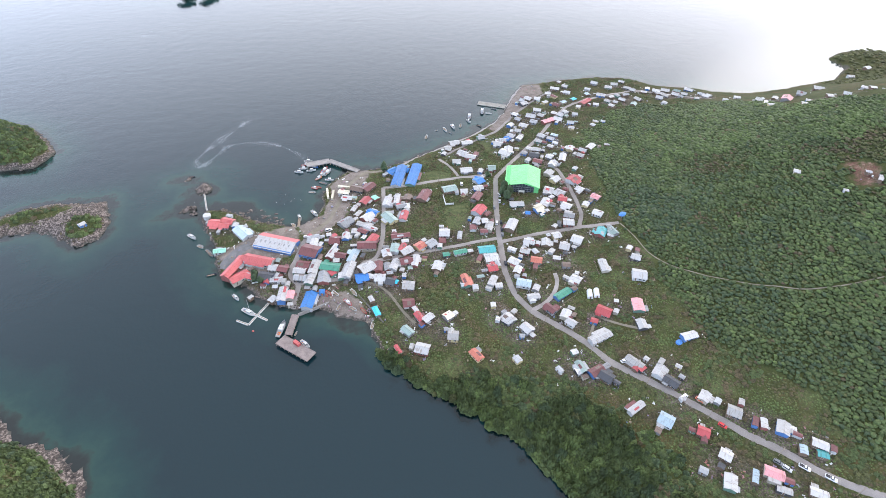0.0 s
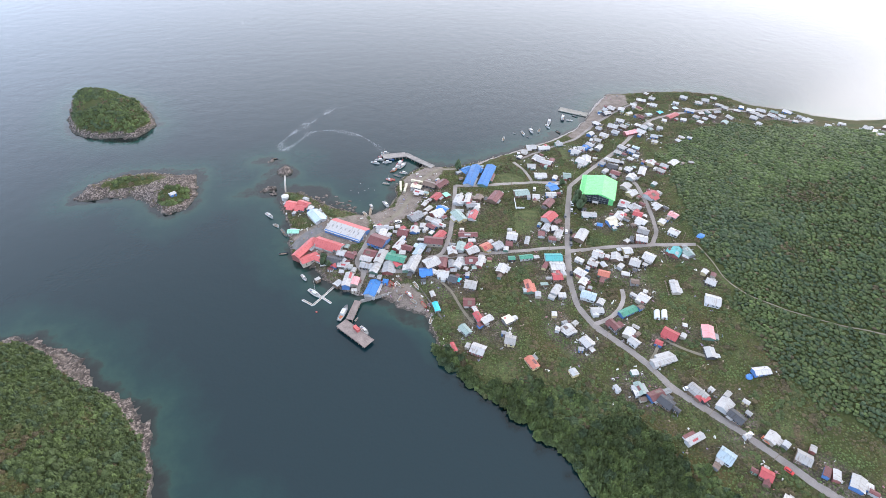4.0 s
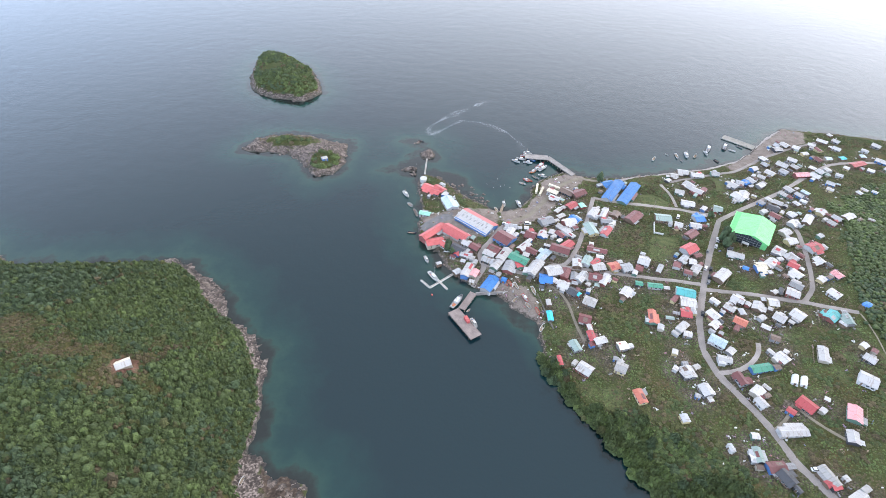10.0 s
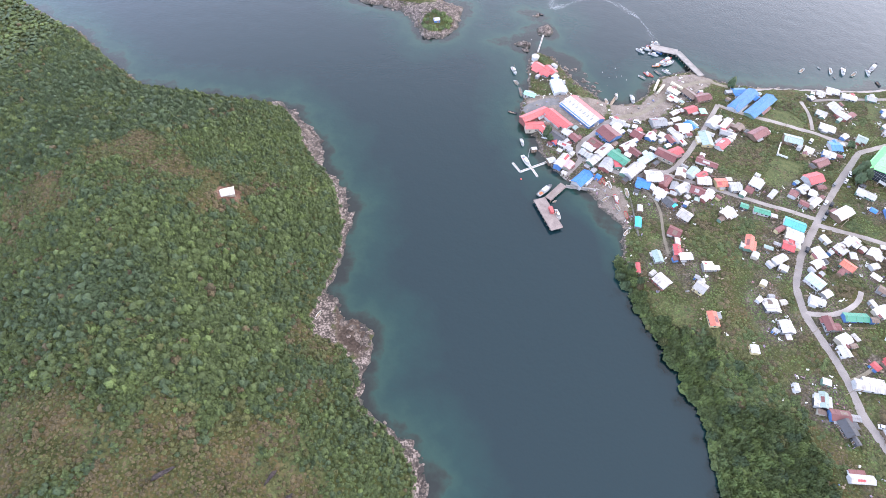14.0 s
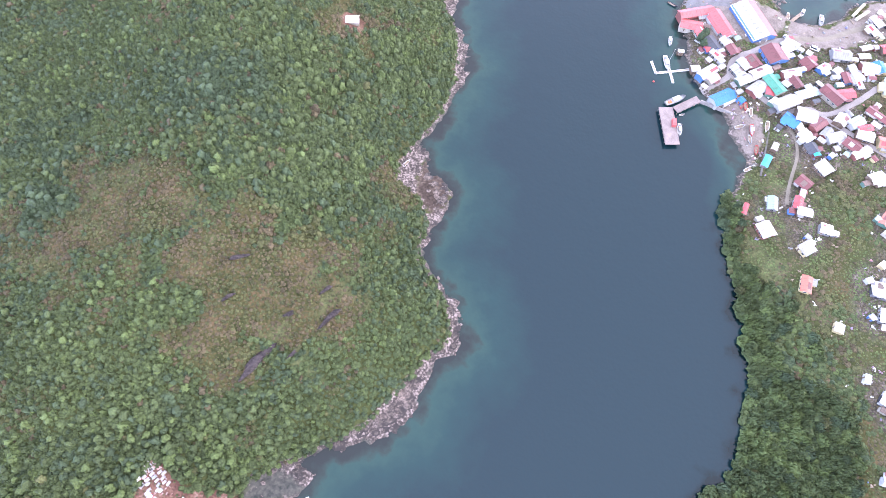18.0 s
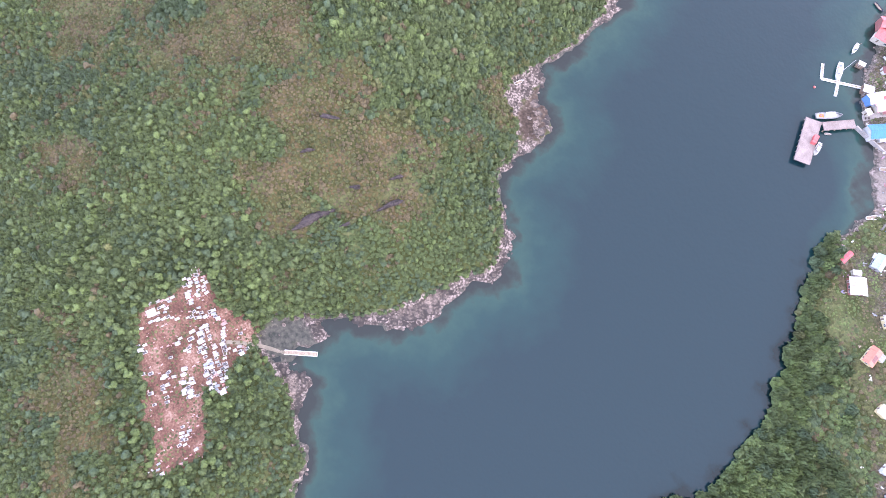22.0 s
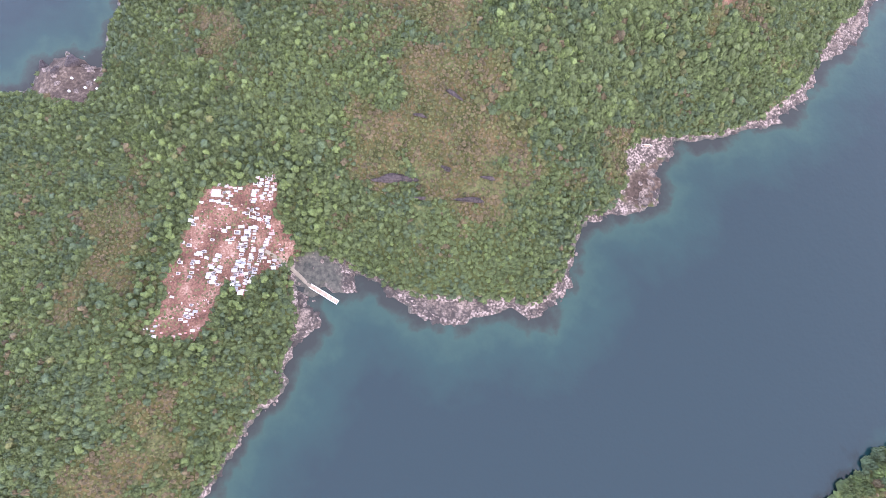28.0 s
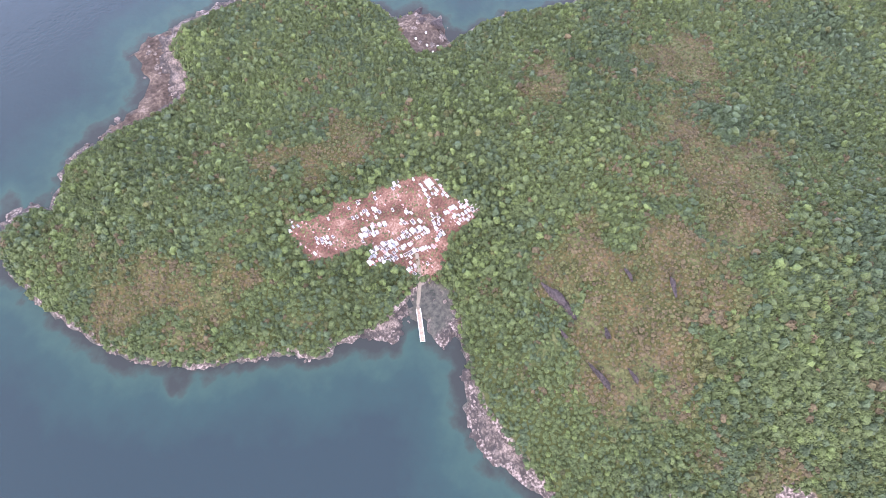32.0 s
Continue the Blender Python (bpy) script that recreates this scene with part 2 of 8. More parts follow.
def ground_material():
    m = bpy.data.materials.new("ground_cover")
    m.use_nodes = True
    n, l = m.node_tree.nodes, m.node_tree.links
    p = n["Principled BSDF"]
    p.inputs["Roughness"].default_value = 0.95
    p.inputs["Specular IOR Level"].default_value = 0.15
    geo = n.new("ShaderNodeNewGeometry")

    def tex(scale, detail=6):
        t = n.new("ShaderNodeTexNoise")
        t.inputs["Scale"].default_value, t.inputs["Detail"].default_value = scale, detail
        l.new(geo.outputs["Position"], t.inputs["Vector"])
        return t.outputs[0]

    def ramp(src, *stops):
        r = n.new("ShaderNodeValToRGB")
        e = r.color_ramp.elements
        e[0].position, e[0].color = stops[0][0], rgba(stops[0][1])
        e[1].position, e[1].color = stops[-1][0], rgba(stops[-1][1])
        for at, c in stops[1:-1]:
            k = e.new(at)
            k.color = rgba(c)
        l.new(src, r.inputs[0])
        return r.outputs[0]

    def attr(name):
        a = n.new("ShaderNodeAttribute")
        a.attribute_name = name
        return a.outputs["Fac"]

    def mix(f, a, b):
        x = n.new("ShaderNodeMix")
        x.data_type = 'RGBA'
        l.new(f, x.inputs[0])
        l.new(a, x.inputs[6])
        l.new(b, x.inputs[7])
        return x.outputs[2]

    def ragged(src, amount, lo, hi):
        a = n.new("ShaderNodeMath")
        a.operation = 'MULTIPLY_ADD'
        a.inputs[1].default_value, a.inputs[2].default_value = amount, -amount / 2
        l.new(tex(0.35), a.inputs[0])
        b = n.new("ShaderNodeMath")
        b.operation = 'ADD'
        l.new(a.outputs[0], b.inputs[0])
        l.new(src, b.inputs[1])
        r = n.new("ShaderNodeMapRange")
        r.inputs[1].default_value, r.inputs[2].default_value = lo, hi
        l.new(b.outputs[0], r.inputs[0])
        return r.outputs[0]

    def two(coarse, fine, share=0.5):
        """Noise at two scales, mixed."""
        x = n.new("ShaderNodeMix")
        x.inputs[0].default_value = share
        l.new(tex(coarse), x.inputs[2])
        l.new(tex(fine, 8), x.inputs[3])
        return x.outputs[0]

    scrub = ramp(two(0.10, 0.9, 0.55), (0.38, (0.026, 0.032, 0.011)), (0.46, (0.044, 0.048, 0.016)), (0.54, (0.070, 0.060, 0.024)), (0.63, (0.105, 0.072, 0.038)))
    grass = ramp(two(0.3, 1.4), (0.38, (0.050, 0.066, 0.026)), (0.62, (0.108, 0.116, 0.050)))
    soil = ramp(two(0.14, 1.3, 0.45), (0.37, (0.060, 0.032, 0.024)), (0.48, (0.115, 0.060, 0.044)), (0.56, (0.165, 0.095, 0.070)), (0.64, (0.24, 0.165, 0.130)))
    gravel = ramp(two(0.2, 1.2), (0.37, (0.125, 0.104, 0.088)), (0.63, (0.235, 0.20, 0.172)))
    dirt = ramp(two(0.16, 1.1, 0.6), (0.37, (0.036, 0.034, 0.024)), (0.5, (0.076, 0.064, 0.048)), (0.63, (0.17, 0.145, 0.12)))
    rock = ramp(two(0.3, 1.0, 0.65), (0.40, (0.042, 0.035, 0.031)), (0.5, (0.092, 0.076, 0.066)), (0.59, (0.25, 0.207, 0.182)))
    weed_or_reflection = ramp(tex(0.6), (0.3, (0.03, 0.035, 0.03)), (0.7, (0.09, 0.085, 0.07)))
    under = ramp(two(0.12, 1.0, 0.6), (0.38, (0.034, 0.043, 0.015)), (0.5, (0.048, 0.058, 0.019)), (0.62, (0.066, 0.072, 0.026)))
    c = mix(ragged(attr("heath"), 0.7, 0.3, 0.75), under, scrub)
    c = mix(ragged(attr("grass"), 0.9, 0.3, 0.7), c, grass)
    c = mix(ragged(attr("yard"), 0.8, 0.35, 0.75), c, dirt)
    c = mix(ragged(attr("soil"), 0.8, 0.35, 0.65), c, soil)
    c = mix(ragged(attr("gravel"), 0.6, 0.35, 0.65), c, gravel)
    c = mix(ragged(attr("rock"), 0.7, 0.35, 0.65), c, rock)
    mud = ramp(two(0.12, 0.7, 0.5), (0.38, (0.030, 0.023, 0.018)), (0.5, (0.062, 0.046, 0.036)), (0.58, (0.100, 0.076, 0.058)), (0.66, (0.19, 0.152, 0.125)))
    c = mix(ragged(attr("mud"), 0.7, 0.35, 0.65), c, mud)
    c = mix(ragged(attr("tide"), 0.5, 0.3, 0.7), c, weed_or_reflection)
    l.new(c, p.inputs["Base Color"])
    bp = n.new("ShaderNodeBump")
    bp.inputs["Strength"].default_value, bp.inputs["Distance"].default_value = 0.7, 0.35
    l.new(tex(1.1, 8), bp.inputs["Height"])
    l.new(bp.outputs[0], p.inputs["Normal"])
    return m


def water_material():
    m = bpy.data.materials.new("sea_water")
    m.use_nodes = True
    n, l = m.node_tree.nodes, m.node_tree.links
    p = n["Principled BSDF"]
    geo = n.new("ShaderNodeNewGeometry")
    a = n.new("ShaderNodeAttribute")
    a.attribute_name = "depth"
    no = n.new("ShaderNodeTexNoise")
    no.inputs["Scale"].default_value, no.inputs["Detail"].default_value = 0.04, 9
    l.new(geo.outputs["Position"], no.inputs["Vector"])
    fine = n.new("ShaderNodeTexNoise")
    fine.inputs["Scale"].default_value, fine.inputs["Detail"].default_value, fine.inputs["Roughness"].default_value = 0.16, 8, 0.65
    l.new(geo.outputs["Position"], fine.inputs["Vector"])

    def plus(src, times, base, other):
        """src * times + base + other"""
        x, y = n.new("ShaderNodeMath"), n.new("ShaderNodeMath")
        x.operation, y.operation = 'MULTIPLY_ADD', 'ADD'
        x.inputs[1].default_value, x.inputs[2].default_value = times, base
        l.new(src, x.inputs[0])
        l.new(x.outputs[0], y.inputs[0])
        l.new(other, y.inputs[1])
        return y.outputs[0]

    far = plus(fine.outputs[0], 8.0, -4.0, plus(no.outputs[0], 30.0, -15.0, a.outputs["Fac"]))
    dv = n.new("ShaderNodeMath")
    dv.operation = 'DIVIDE'
    dv.inputs[1].default_value = 34.0
    l.new(far, dv.inputs[0])
    r = n.new("ShaderNodeValToRGB")
    e = r.color_ramp.elements
    e[0].position, e[0].color = 0.0, (0.012, 0.017, 0.016, 1)
    e[1].position, e[1].color = 1.0, (0.0056, 0.0190, 0.0240, 1)
    for at, c in ((0.09, (0.016, 0.028, 0.024)), (0.17, (0.0145, 0.043, 0.036)), (0.42, (0.0075, 0.030, 0.0305))):
        k = e.new(at)
        k.color = rgba(c)
    l.new(dv.outputs[0], r.inputs[0])
    # the shore trees' reflection is put into the water colour as a near-black tone
    weed_or_reflection, ragged, bed = n.new("ShaderNodeAttribute"), n.new("ShaderNodeMapRange"), n.new("ShaderNodeMix")
    weed_or_reflection.attribute_name = "tree_reflection"
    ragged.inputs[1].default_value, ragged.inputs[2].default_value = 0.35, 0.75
    l.new(plus(fine.outputs[0], 1.2, -0.6, weed_or_reflection.outputs["Fac"]), ragged.inputs[0])
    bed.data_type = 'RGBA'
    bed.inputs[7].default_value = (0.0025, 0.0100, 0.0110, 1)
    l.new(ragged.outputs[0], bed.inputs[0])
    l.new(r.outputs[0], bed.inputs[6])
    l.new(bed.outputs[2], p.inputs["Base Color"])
    p.inputs["Roughness"].default_value, p.inputs["IOR"].default_value = 0.12, 1.37
    w1, w2 = n.new("ShaderNodeTexNoise"), n.new("ShaderNodeTexNoise")
    w1.inputs["Scale"].default_value, w2.inputs["Scale"].default_value = 0.55, 0.09
    w1.inputs["Detail"].default_value, w2.inputs["Detail"].default_value = 3, 3
    for w in (w1, w2):
        l.new(geo.outputs["Position"], w.inputs["Vector"])
    wa = n.new("ShaderNodeMath")
    wa.operation = 'MULTIPLY_ADD'
    wa.inputs[1].default_value = 2.0
    l.new(w2.outputs[0], wa.inputs[0])
    l.new(w1.outputs[0], wa.inputs[2])
    bp = n.new("ShaderNodeBump")
    bp.inputs["Strength"].default_value, bp.inputs["Distance"].default_value = 0.3, 0.2
    l.new(wa.outputs[0], bp.inputs["Height"])
    l.new(bp.outputs[0], p.inputs["Normal"])
    return m

# ---- plan of the coast, metres ----
TOWN_SOUTH = [(102, 30), (100.5, 51), (101.8, 60), (106, 68), (107, 76), (106.5, 84), (103, 93), (99, 102), (97.5, 110), (97, 119), (92, 123.5), (88, 127), (84.5, 135), (80, 141), (76, 148), (71, 154), (67.6, 156), (64, 163), (58, 170), (53.5, 177), (49.5, 185), (48.5, 198), (48, 208), (48, 216), (33, 228), (24, 238), (11, 243)]
TOWN_WEST = [(2, 249), (-8, 259), (-14, 272), (-21, 279), (-28, 288), (-31, 303), (-28, 317), (-33, 339), (-35, 353), (-31, 364), (-19, 361), (-11, 353), (3, 338), (18, 328), (26, 322), (42, 327), (51, 339), (54, 355), (63, 367), (81, 379), (91, 376)]
TOWN_NORTH = [(101, 373), (126, 375), (161, 385), (198, 396), (234, 412), (248, 425), (273, 453), (295, 473), (320, 471), (374, 466), (414, 448), (431, 423), (468, 403), (479, 391), (511, 375), (554, 369), (587, 369), (637, 367), (677, 387), (676, 412), (706, 421), (754, 420), (769, 403)]
WOOD_NORTH = [(-197, -143), (-184, -147), (-166, -149), (-156, -150), (-165, -165), (-159, -180), (-146, -184), (-147, -198)]
WOOD_NW = [(-143, -209), (-98, -254), (-84, -260), (-67, -262), (-54, -262), (-42, -261), (-36, -252), (-30, -243), (-28, -232), (-24, -219), (-10, -218), (2, -219.2), (12.5, -222), (24.7, -222), (34.6, -220), (42, -210), (47, -207.6), (51.5, -201), (53, -209), (58.5, -211.6), (66.6, -211.8), (71, -209)]
WOOD_SW = [(79.3, -191), (78.8, -181), (77.9, -167.7), (77.5, -160), (74.2, -150.3), (70.9, -142), (68.3, -133), (66.6, -124.7), (62.4, -114), (57.5, -106.5), (46.5, -95.7), (38.3, -87.4), (30.4, -82.5), (24, -78), (16.5, -74), (8.5, -63.6), (2, -59.5), (-4.7, -60), (-10, -58), (-12, -56), (-17.6, -49.4), (-24, -44.5), (-30, -46.5), (-39, -52.5), (-47, -56), (-52, -52)]
WOOD_EAST = [(-52, -41), (-45.7, -36.5), (-38, -36), (-34.8, -31.5), (-36.4, -28), (-42, -28), (-43, -26), (-37.5, -19), (-31.6, -14.7), (-28.5, -8.3), (-24.5, -3.5), (-20.7, 0.5), (-18.2, 6), (-17, 14.6), (-19.5, 22.8), (-21, 31), (-21, 41), (-17.6, 47), (-18.2, 53.6), (-24.8, 60.4), (-31.7, 66), (-40.5, 69.8), (-47.3, 70.2), (-55.1, 73.2), (-58.6, 77), (-59, 82.4), (-61.6, 91.3), (-61.4, 99.5)]
WOOD_CAPE = [(-63.4, 104.2), (-66.3, 112), (-73.1, 115.3), (-80.7, 114.7), (-88.5, 121.2), (-92.3, 125.7), (-96.8, 127), (-96, 133.6), (-97, 144), (-97.6, 156), (-100.6, 170.5), (-107.6, 185), (-113.4, 193.5), (-124, 201.5), (-132.5, 205.8), (-139.3, 220), (-141.5, 227.5), (-147.9, 233), (-153.5, 236), (-169, 246), (-182.6, 252.5)]
# where the trees begin behind the bare rock of the shore
TREES_EAST = [(-53, -42), (-51, -36), (-48, -30.5), (-44.3, -26), (-40, -16.5), (-34.5, -8), (-31.5, 0), (-30, 8), (-29, 19.5), (-27.6, 30), (-27.6, 39.5), (-23.5, 44), (-24.6, 52), (-30, 57.3), (-38.3, 63.2), (-46.7, 69), (-52, 70.5), (-62, 77), (-65.4, 89), (-73, 95), (-78, 97.8), (-90, 98.2), (-95.4, 102.5), (-97.8, 114.4), (-99, 123.5)]
TREES_CAPE = [(-98.4, 137.5), (-99.9, 152), (-106, 168), (-113.7, 182), (-121.5, 193), (-131.4, 201.5), (-140.5, 208), (-152, 219), (-160, 230), (-168.5, 237), (-180, 245), (-195, 246)]
TREES_NW = [(-143, -205), (-98, -247), (-82.5, -252.7), (-57, -258.3), (-44, -248), (-42.5, -236), (-40.3, -224.6), (-32, -214.4), (-20.8, -213), (-6, -214.2), (7.7, -217.4), (23.4, -216.1), (33.2, -214.2), (40.4, -206), (49.7, -196.5), (55.7, -203.5), (63, -204.8), (70.8, -202.1), (75.5, -195)]
TREES_SW = [(77.5, -190), (77.5, -182), (75.5, -166.2), (73.7, -157.5), (69.4, -146.5), (67.2, -134.3), (64, -124), (58.2, -112.2), (45, -95.9), (32.6, -87), (24, -81.2), (12.5, -73), (5.2, -63.5), (-0.2, -60.2), (-6, -61.5), (-12, -59.5), (-17, -57.5), (-27, -55), (-34, -57), (-46, -58.5), (-53, -54)]
WOOD_TOP = [(-195, 249), (-221, 245), (-251, 241), (-278, 238), (-295, 246), (-321, 258), (-355, 276), (-389, 286)]
ISLE_A = [(-204, 488), (-184, 477), (-153, 471.5), (-138.5, 490), (-146, 513), (-155, 534), (-171, 551), (-188, 565), (-213, 574), (-221, 558), (-215, 514)]
ISLE_B = [(-182, 384), (-175, 402), (-156, 411), (-133, 412), (-116, 405), (-98, 402), (-95, 371), (-103, 357), (-116, 353), (-129, 370), (-139, 380), (-157, 384), (-174, 381.5)]
WEST_FLAT = [(-26, -258), (-39, -264), (-50, -260), (-49, -247), (-43, -225), (-31, -215), (-9, -214), (13, -221), (13, -225), (-7, -226), (-21, -235)]
COVE_FLAT = [(-146, -183), (-161, -179), (-167, -170), (-165, -159), (-158, -149), (-144, -149), (-139, -167)]
CAPE_FLAT = [(-82, 103), (-87, 116), (-88, 124), (-77, 118), (-69, 113), (-63, 101), (-66, 95)]
COVE_MUD = [(-50, -56), (-54, -53), (-55, -45), (-50, -36), (-42, -33), (-36, -36), (-38, -43), (-33, -46), (-36, -52), (-42, -56)]

WOOD_FAR = [(-440, 300), (-490, 170), (-430, 10), (-345, -75), (-262, -108)]
TOWN = TOWN_SOUTH + TOWN_WEST + TOWN_NORTH + [(1500, 420), (1600, -700), (420, -420), (250, -150), (150, -30), (115, 5)]
WOOD = WOOD_EAST + WOOD_CAPE + WOOD_TOP + WOOD_FAR + WOOD_NORTH + WOOD_NW + WOOD_SW
TREES = TREES_EAST + TREES_CAPE + [(x, y - 3) for x, y in WOOD_TOP] + WOOD_FAR + WOOD_NORTH + TREES_NW + TREES_SW
FAR_ISLES = [(0, 886, 48, 16), (-440, 838, 50, 22), (-560, 775, 60, 20), (-60, 1500, 260, 70), (700, 1500, 400, 90), (-900, 1250, 350, 90)]
ROCKS = [(-29.8, 392.7, 6.5, 6.5), (-43.0, 370.0, 6, 3.2), (-39.4, 410.8, 2.5, 1.6), (-38.0, 364.0, 2.5, 1.8), (-19.1, 359.7, 3, 2)]
# hills: x, y, height, spread x, spread y, turn
HILLS = [(470, 205, 46, 120, 85, 0.2), (330, 90, 14, 80, 60, 0.0), (640, 120, 50, 160, 140, 0), (-150, 70, 26, 60, 70, 0.3),
         (-225, 160, 26, 70, 60, 0.0), (10, -135, 13, 45, 38, 0), (-140, -60, 14, 60, 50, 0)]


def inside_distance(x, y, outline):
    """Signed distance to a closed outline, positive inside."""
    p = np.array(outline, float)
    q = np.roll(p, -1, axis=0)
    best = np.full(x.shape, 1e18)
    odd = np.zeros(x.shape, bool)
    for (ax, ay), (bx, by) in zip(p, q):
        ex, ey = bx - ax, by - ay
        s = np.clip(((x - ax) * ex + (y - ay) * ey) / (ex * ex + ey * ey + 1e-9), 0, 1)
        best = np.minimum(best, (x - ax - s * ex) ** 2 + (y - ay - s * ey) ** 2)
        if ay != by:
            odd ^= ((ay > y) != (by > y)) & (x < ex * (y - ay) / (by - ay) + ax)
    return np.where(odd, 1, -1) * np.sqrt(best)


def ripple(x, y, scale, seed):
    """Cheap smooth noise, about -1 to 1."""
    r = np.random.RandomState(seed)
    out = np.zeros(np.shape(x))
    for k in range(6):
        a, ph, w = r.uniform(0, math.tau), r.uniform(0, math.tau), r.uniform(0.6, 1.7)
        out = out + np.sin((x * math.cos(a) + y * math.sin(a)) * w * math.tau / scale + ph + 1.3 * np.sin((y * math.cos(a) - x * math.sin(a)) * math.tau / scale * 0.7 + ph * 2))
    return out / 3.2


def hills(x, y):
    h = np.zeros(np.shape(x))
    for cx, cy, top, sx, sy, turn in HILLS:
        c, s = math.cos(turn), math.sin(turn)
        u, v = ((x - cx) * c + (y - cy) * s) / sx, ((y - cy) * c - (x - cx) * s) / sy
        h = h + top * np.exp(-0.5 * (u * u + v * v))
    return h


def shore(x, y):
    """Signed distance to the nearest coast and which coast it is (0 town, 1 wooded head, 2 isles)."""
    jag = 1.6 * ripple(x, y, 17, 3) + 0.9 * ripple(x, y, 7, 4)
    dt, dw = inside_distance(x, y, TOWN) + 0.5 * jag, inside_distance(x, y, WOOD) + jag
    di = np.maximum(inside_distance(x, y, ISLE_A), inside_distance(x, y, ISLE_B)) + 0.8 * jag
    for cx, cy, rx, ry in FAR_ISLES + ROCKS:
        di = np.maximum(di, (1 - np.hypot((x - cx) / rx, (y - cy) / ry)) * min(rx, ry) + 0.6 * jag * min(1, ry / 8))
    return dt, dw, di


def flats(x, y):
    """Signed distance to the low rock flats at the coves."""
    f = np.maximum(np.maximum(inside_distance(x, y, WEST_FLAT), inside_distance(x, y, COVE_FLAT)), inside_distance(x, y, COVE_MUD))
    return f + 2.0 * ripple(x, y, 14, 5) + 0.9 * ripple(x, y, 5, 6)


def height(x, y):
    x, y = np.asarray(x, float), np.asarray(y, float)
    dt, dw, di = shore(x, y)
    d = np.maximum(np.maximum(dt, dw), di)
    ins = np.maximum(d, 0)
    hl = hills(x, y)
    grown = np.maximum(np.minimum(inside_distance(x, y, TREES) + 1.0, ins), 0)
    rise = np.where(dt >= np.maximum(dw, di), 1.6 * (1 - np.exp(-ins / 2.5)) + 9 * (1 - np.exp(-ins / 75)),
                    np.where(dw >= di, 0.35 * (1 - np.exp(-ins / 2)) + 2.6 * (1 - np.exp(-grown / 2.2)) + 7 * (1 - np.exp(-grown / 28)), 2.2 * (1 - np.exp(-ins / 2.5)) + np.where(y > 440, 15, 6) * (1 - np.exp(-ins / 18))))
    land = rise + hl * (1 - np.exp(-(ins / 55) ** 1.3)) + 0.25 * ripple(x, y, 23, 9) * np.minimum(1, ins / 6)
    out = np.maximum(-d, 0)
    bed = -0.15 - 14 * (1 - np.exp(-out / 38))
    ledge = flats(x, y)
    low = 0.12 + 0.8 * (1 - np.exp(-np.maximum(ledge, 0) / 3)) + 0.3 * ripple(x, y, 6, 7)
    return np.where(d > 0, land, np.where(ledge > 0, np.maximum(low, bed), bed))

# ---- zones of the ground (outlines in metres) ----
CEMETERY = [(-87, -67), (-90, -59), (-76, -59), (-71, -61), (-62, -55), (-55, -52), (-51, -57), (-48, -60), (-46, -67), (-39, -73), (-34, -76), (-42, -82), (-32, -86), (-24, -88), (-18, -93), (-18, -102), (-22, -113), (-32, -108), (-38, -106), (-45, -108), (-53, -103), (-67, -99), (-80, -94), (-86, -87), (-85, -74)]
COVE_ROCK = [(-52, -54), (-53, -45), (-50, -35), (-40, -30), (-34, -29), (-35, -36), (-43, -45), (-36, -50), (-42, -56)]
YARD = [(31, 302), (27, 322), (48, 327), (58, 346), (62, 364), (74, 368), (88, 380), (98, 370), (82, 344), (72, 333), (62, 316), (48, 305)]
NORTH_QUAY = [(216, 395), (273, 453), (294, 473), (312, 464), (302, 442), (258, 415), (224, 390)]
BOAT_BEACH = [(21, 238), (25, 246), (35, 245), (44, 242), (48, 232), (50, 216), (44, 211), (32, 221)]
REEF = [(-13, 350), (-4, 357), (9, 348), (24, 343), (23, 328), (6, 328), (-6, 337)]
PITCH = [(131, 296), (149, 295), (139, 268), (122, 271)]
WEST_MUD = [(-144, -180), (-159, -177), (-167, -165), (-168, -152), (-152, -146), (-140, -146), (-134, -152), (-136, -164)]
LAWN_A = [(131, 349), (148, 348), (154, 337), (149, 330), (126, 332)]
LAWN_B = [(202, 379), (215, 382), (212, 362), (202, 352), (196, 360)]
HILL_YARD = [(374, 189), (383, 182), (390, 169), (373, 154), (362, 157), (359, 166)]
PENINSULA_POINT = [(-29, 311), (-13, 314), (-2, 320), (27, 324), (27, 288), (6, 285), (-3, 273), (-25, 287)]
EAST_WOOD = [(319, 371), (367, 375), (398, 356), (441, 332), (432, 274), (454, 247), (461, 226), (900, 300), (900, -250), (330, -200), (250, -40), (235, 50), (236, 72), (222, 97), (216, 120), (219, 132), (219, 156), (226, 179), (231, 208), (243, 254), (263, 300), (274, 339)]
SHORE_WOOD = [(54, 195), (62, 178), (67, 162), (77, 160), (93, 157), (107, 147), (126, 138), (135, 129), (137, 116), (150, 94), (155, 79), (158, 63), (157, 54), (170, -20), (90, -20), (92, 50), (94, 95), (78, 130), (58, 158), (45, 180), (44, 192)]
CAPE_BOAT = (-94, 111)
TENT = (-157, 150)


def smooth_in(x, y, outline, soft):
    d = inside_distance(x, y, outline) + 1.5 * ripple(x, y, 13, 21)
    return np.clip(0.5 + d / soft, 0, 1)


def axis(lo, hi, step, far, grow=1.16):
    inner = list(np.arange(lo, hi + step / 2, step))
    a, s = lo, step
    while a > -far:
        s *= grow
        a -= s
        inner.insert(0, a)
    a, s = hi, step
    while a < far:
        s *= grow
        a += s
        inner.append(a)
    return np.array(inner)


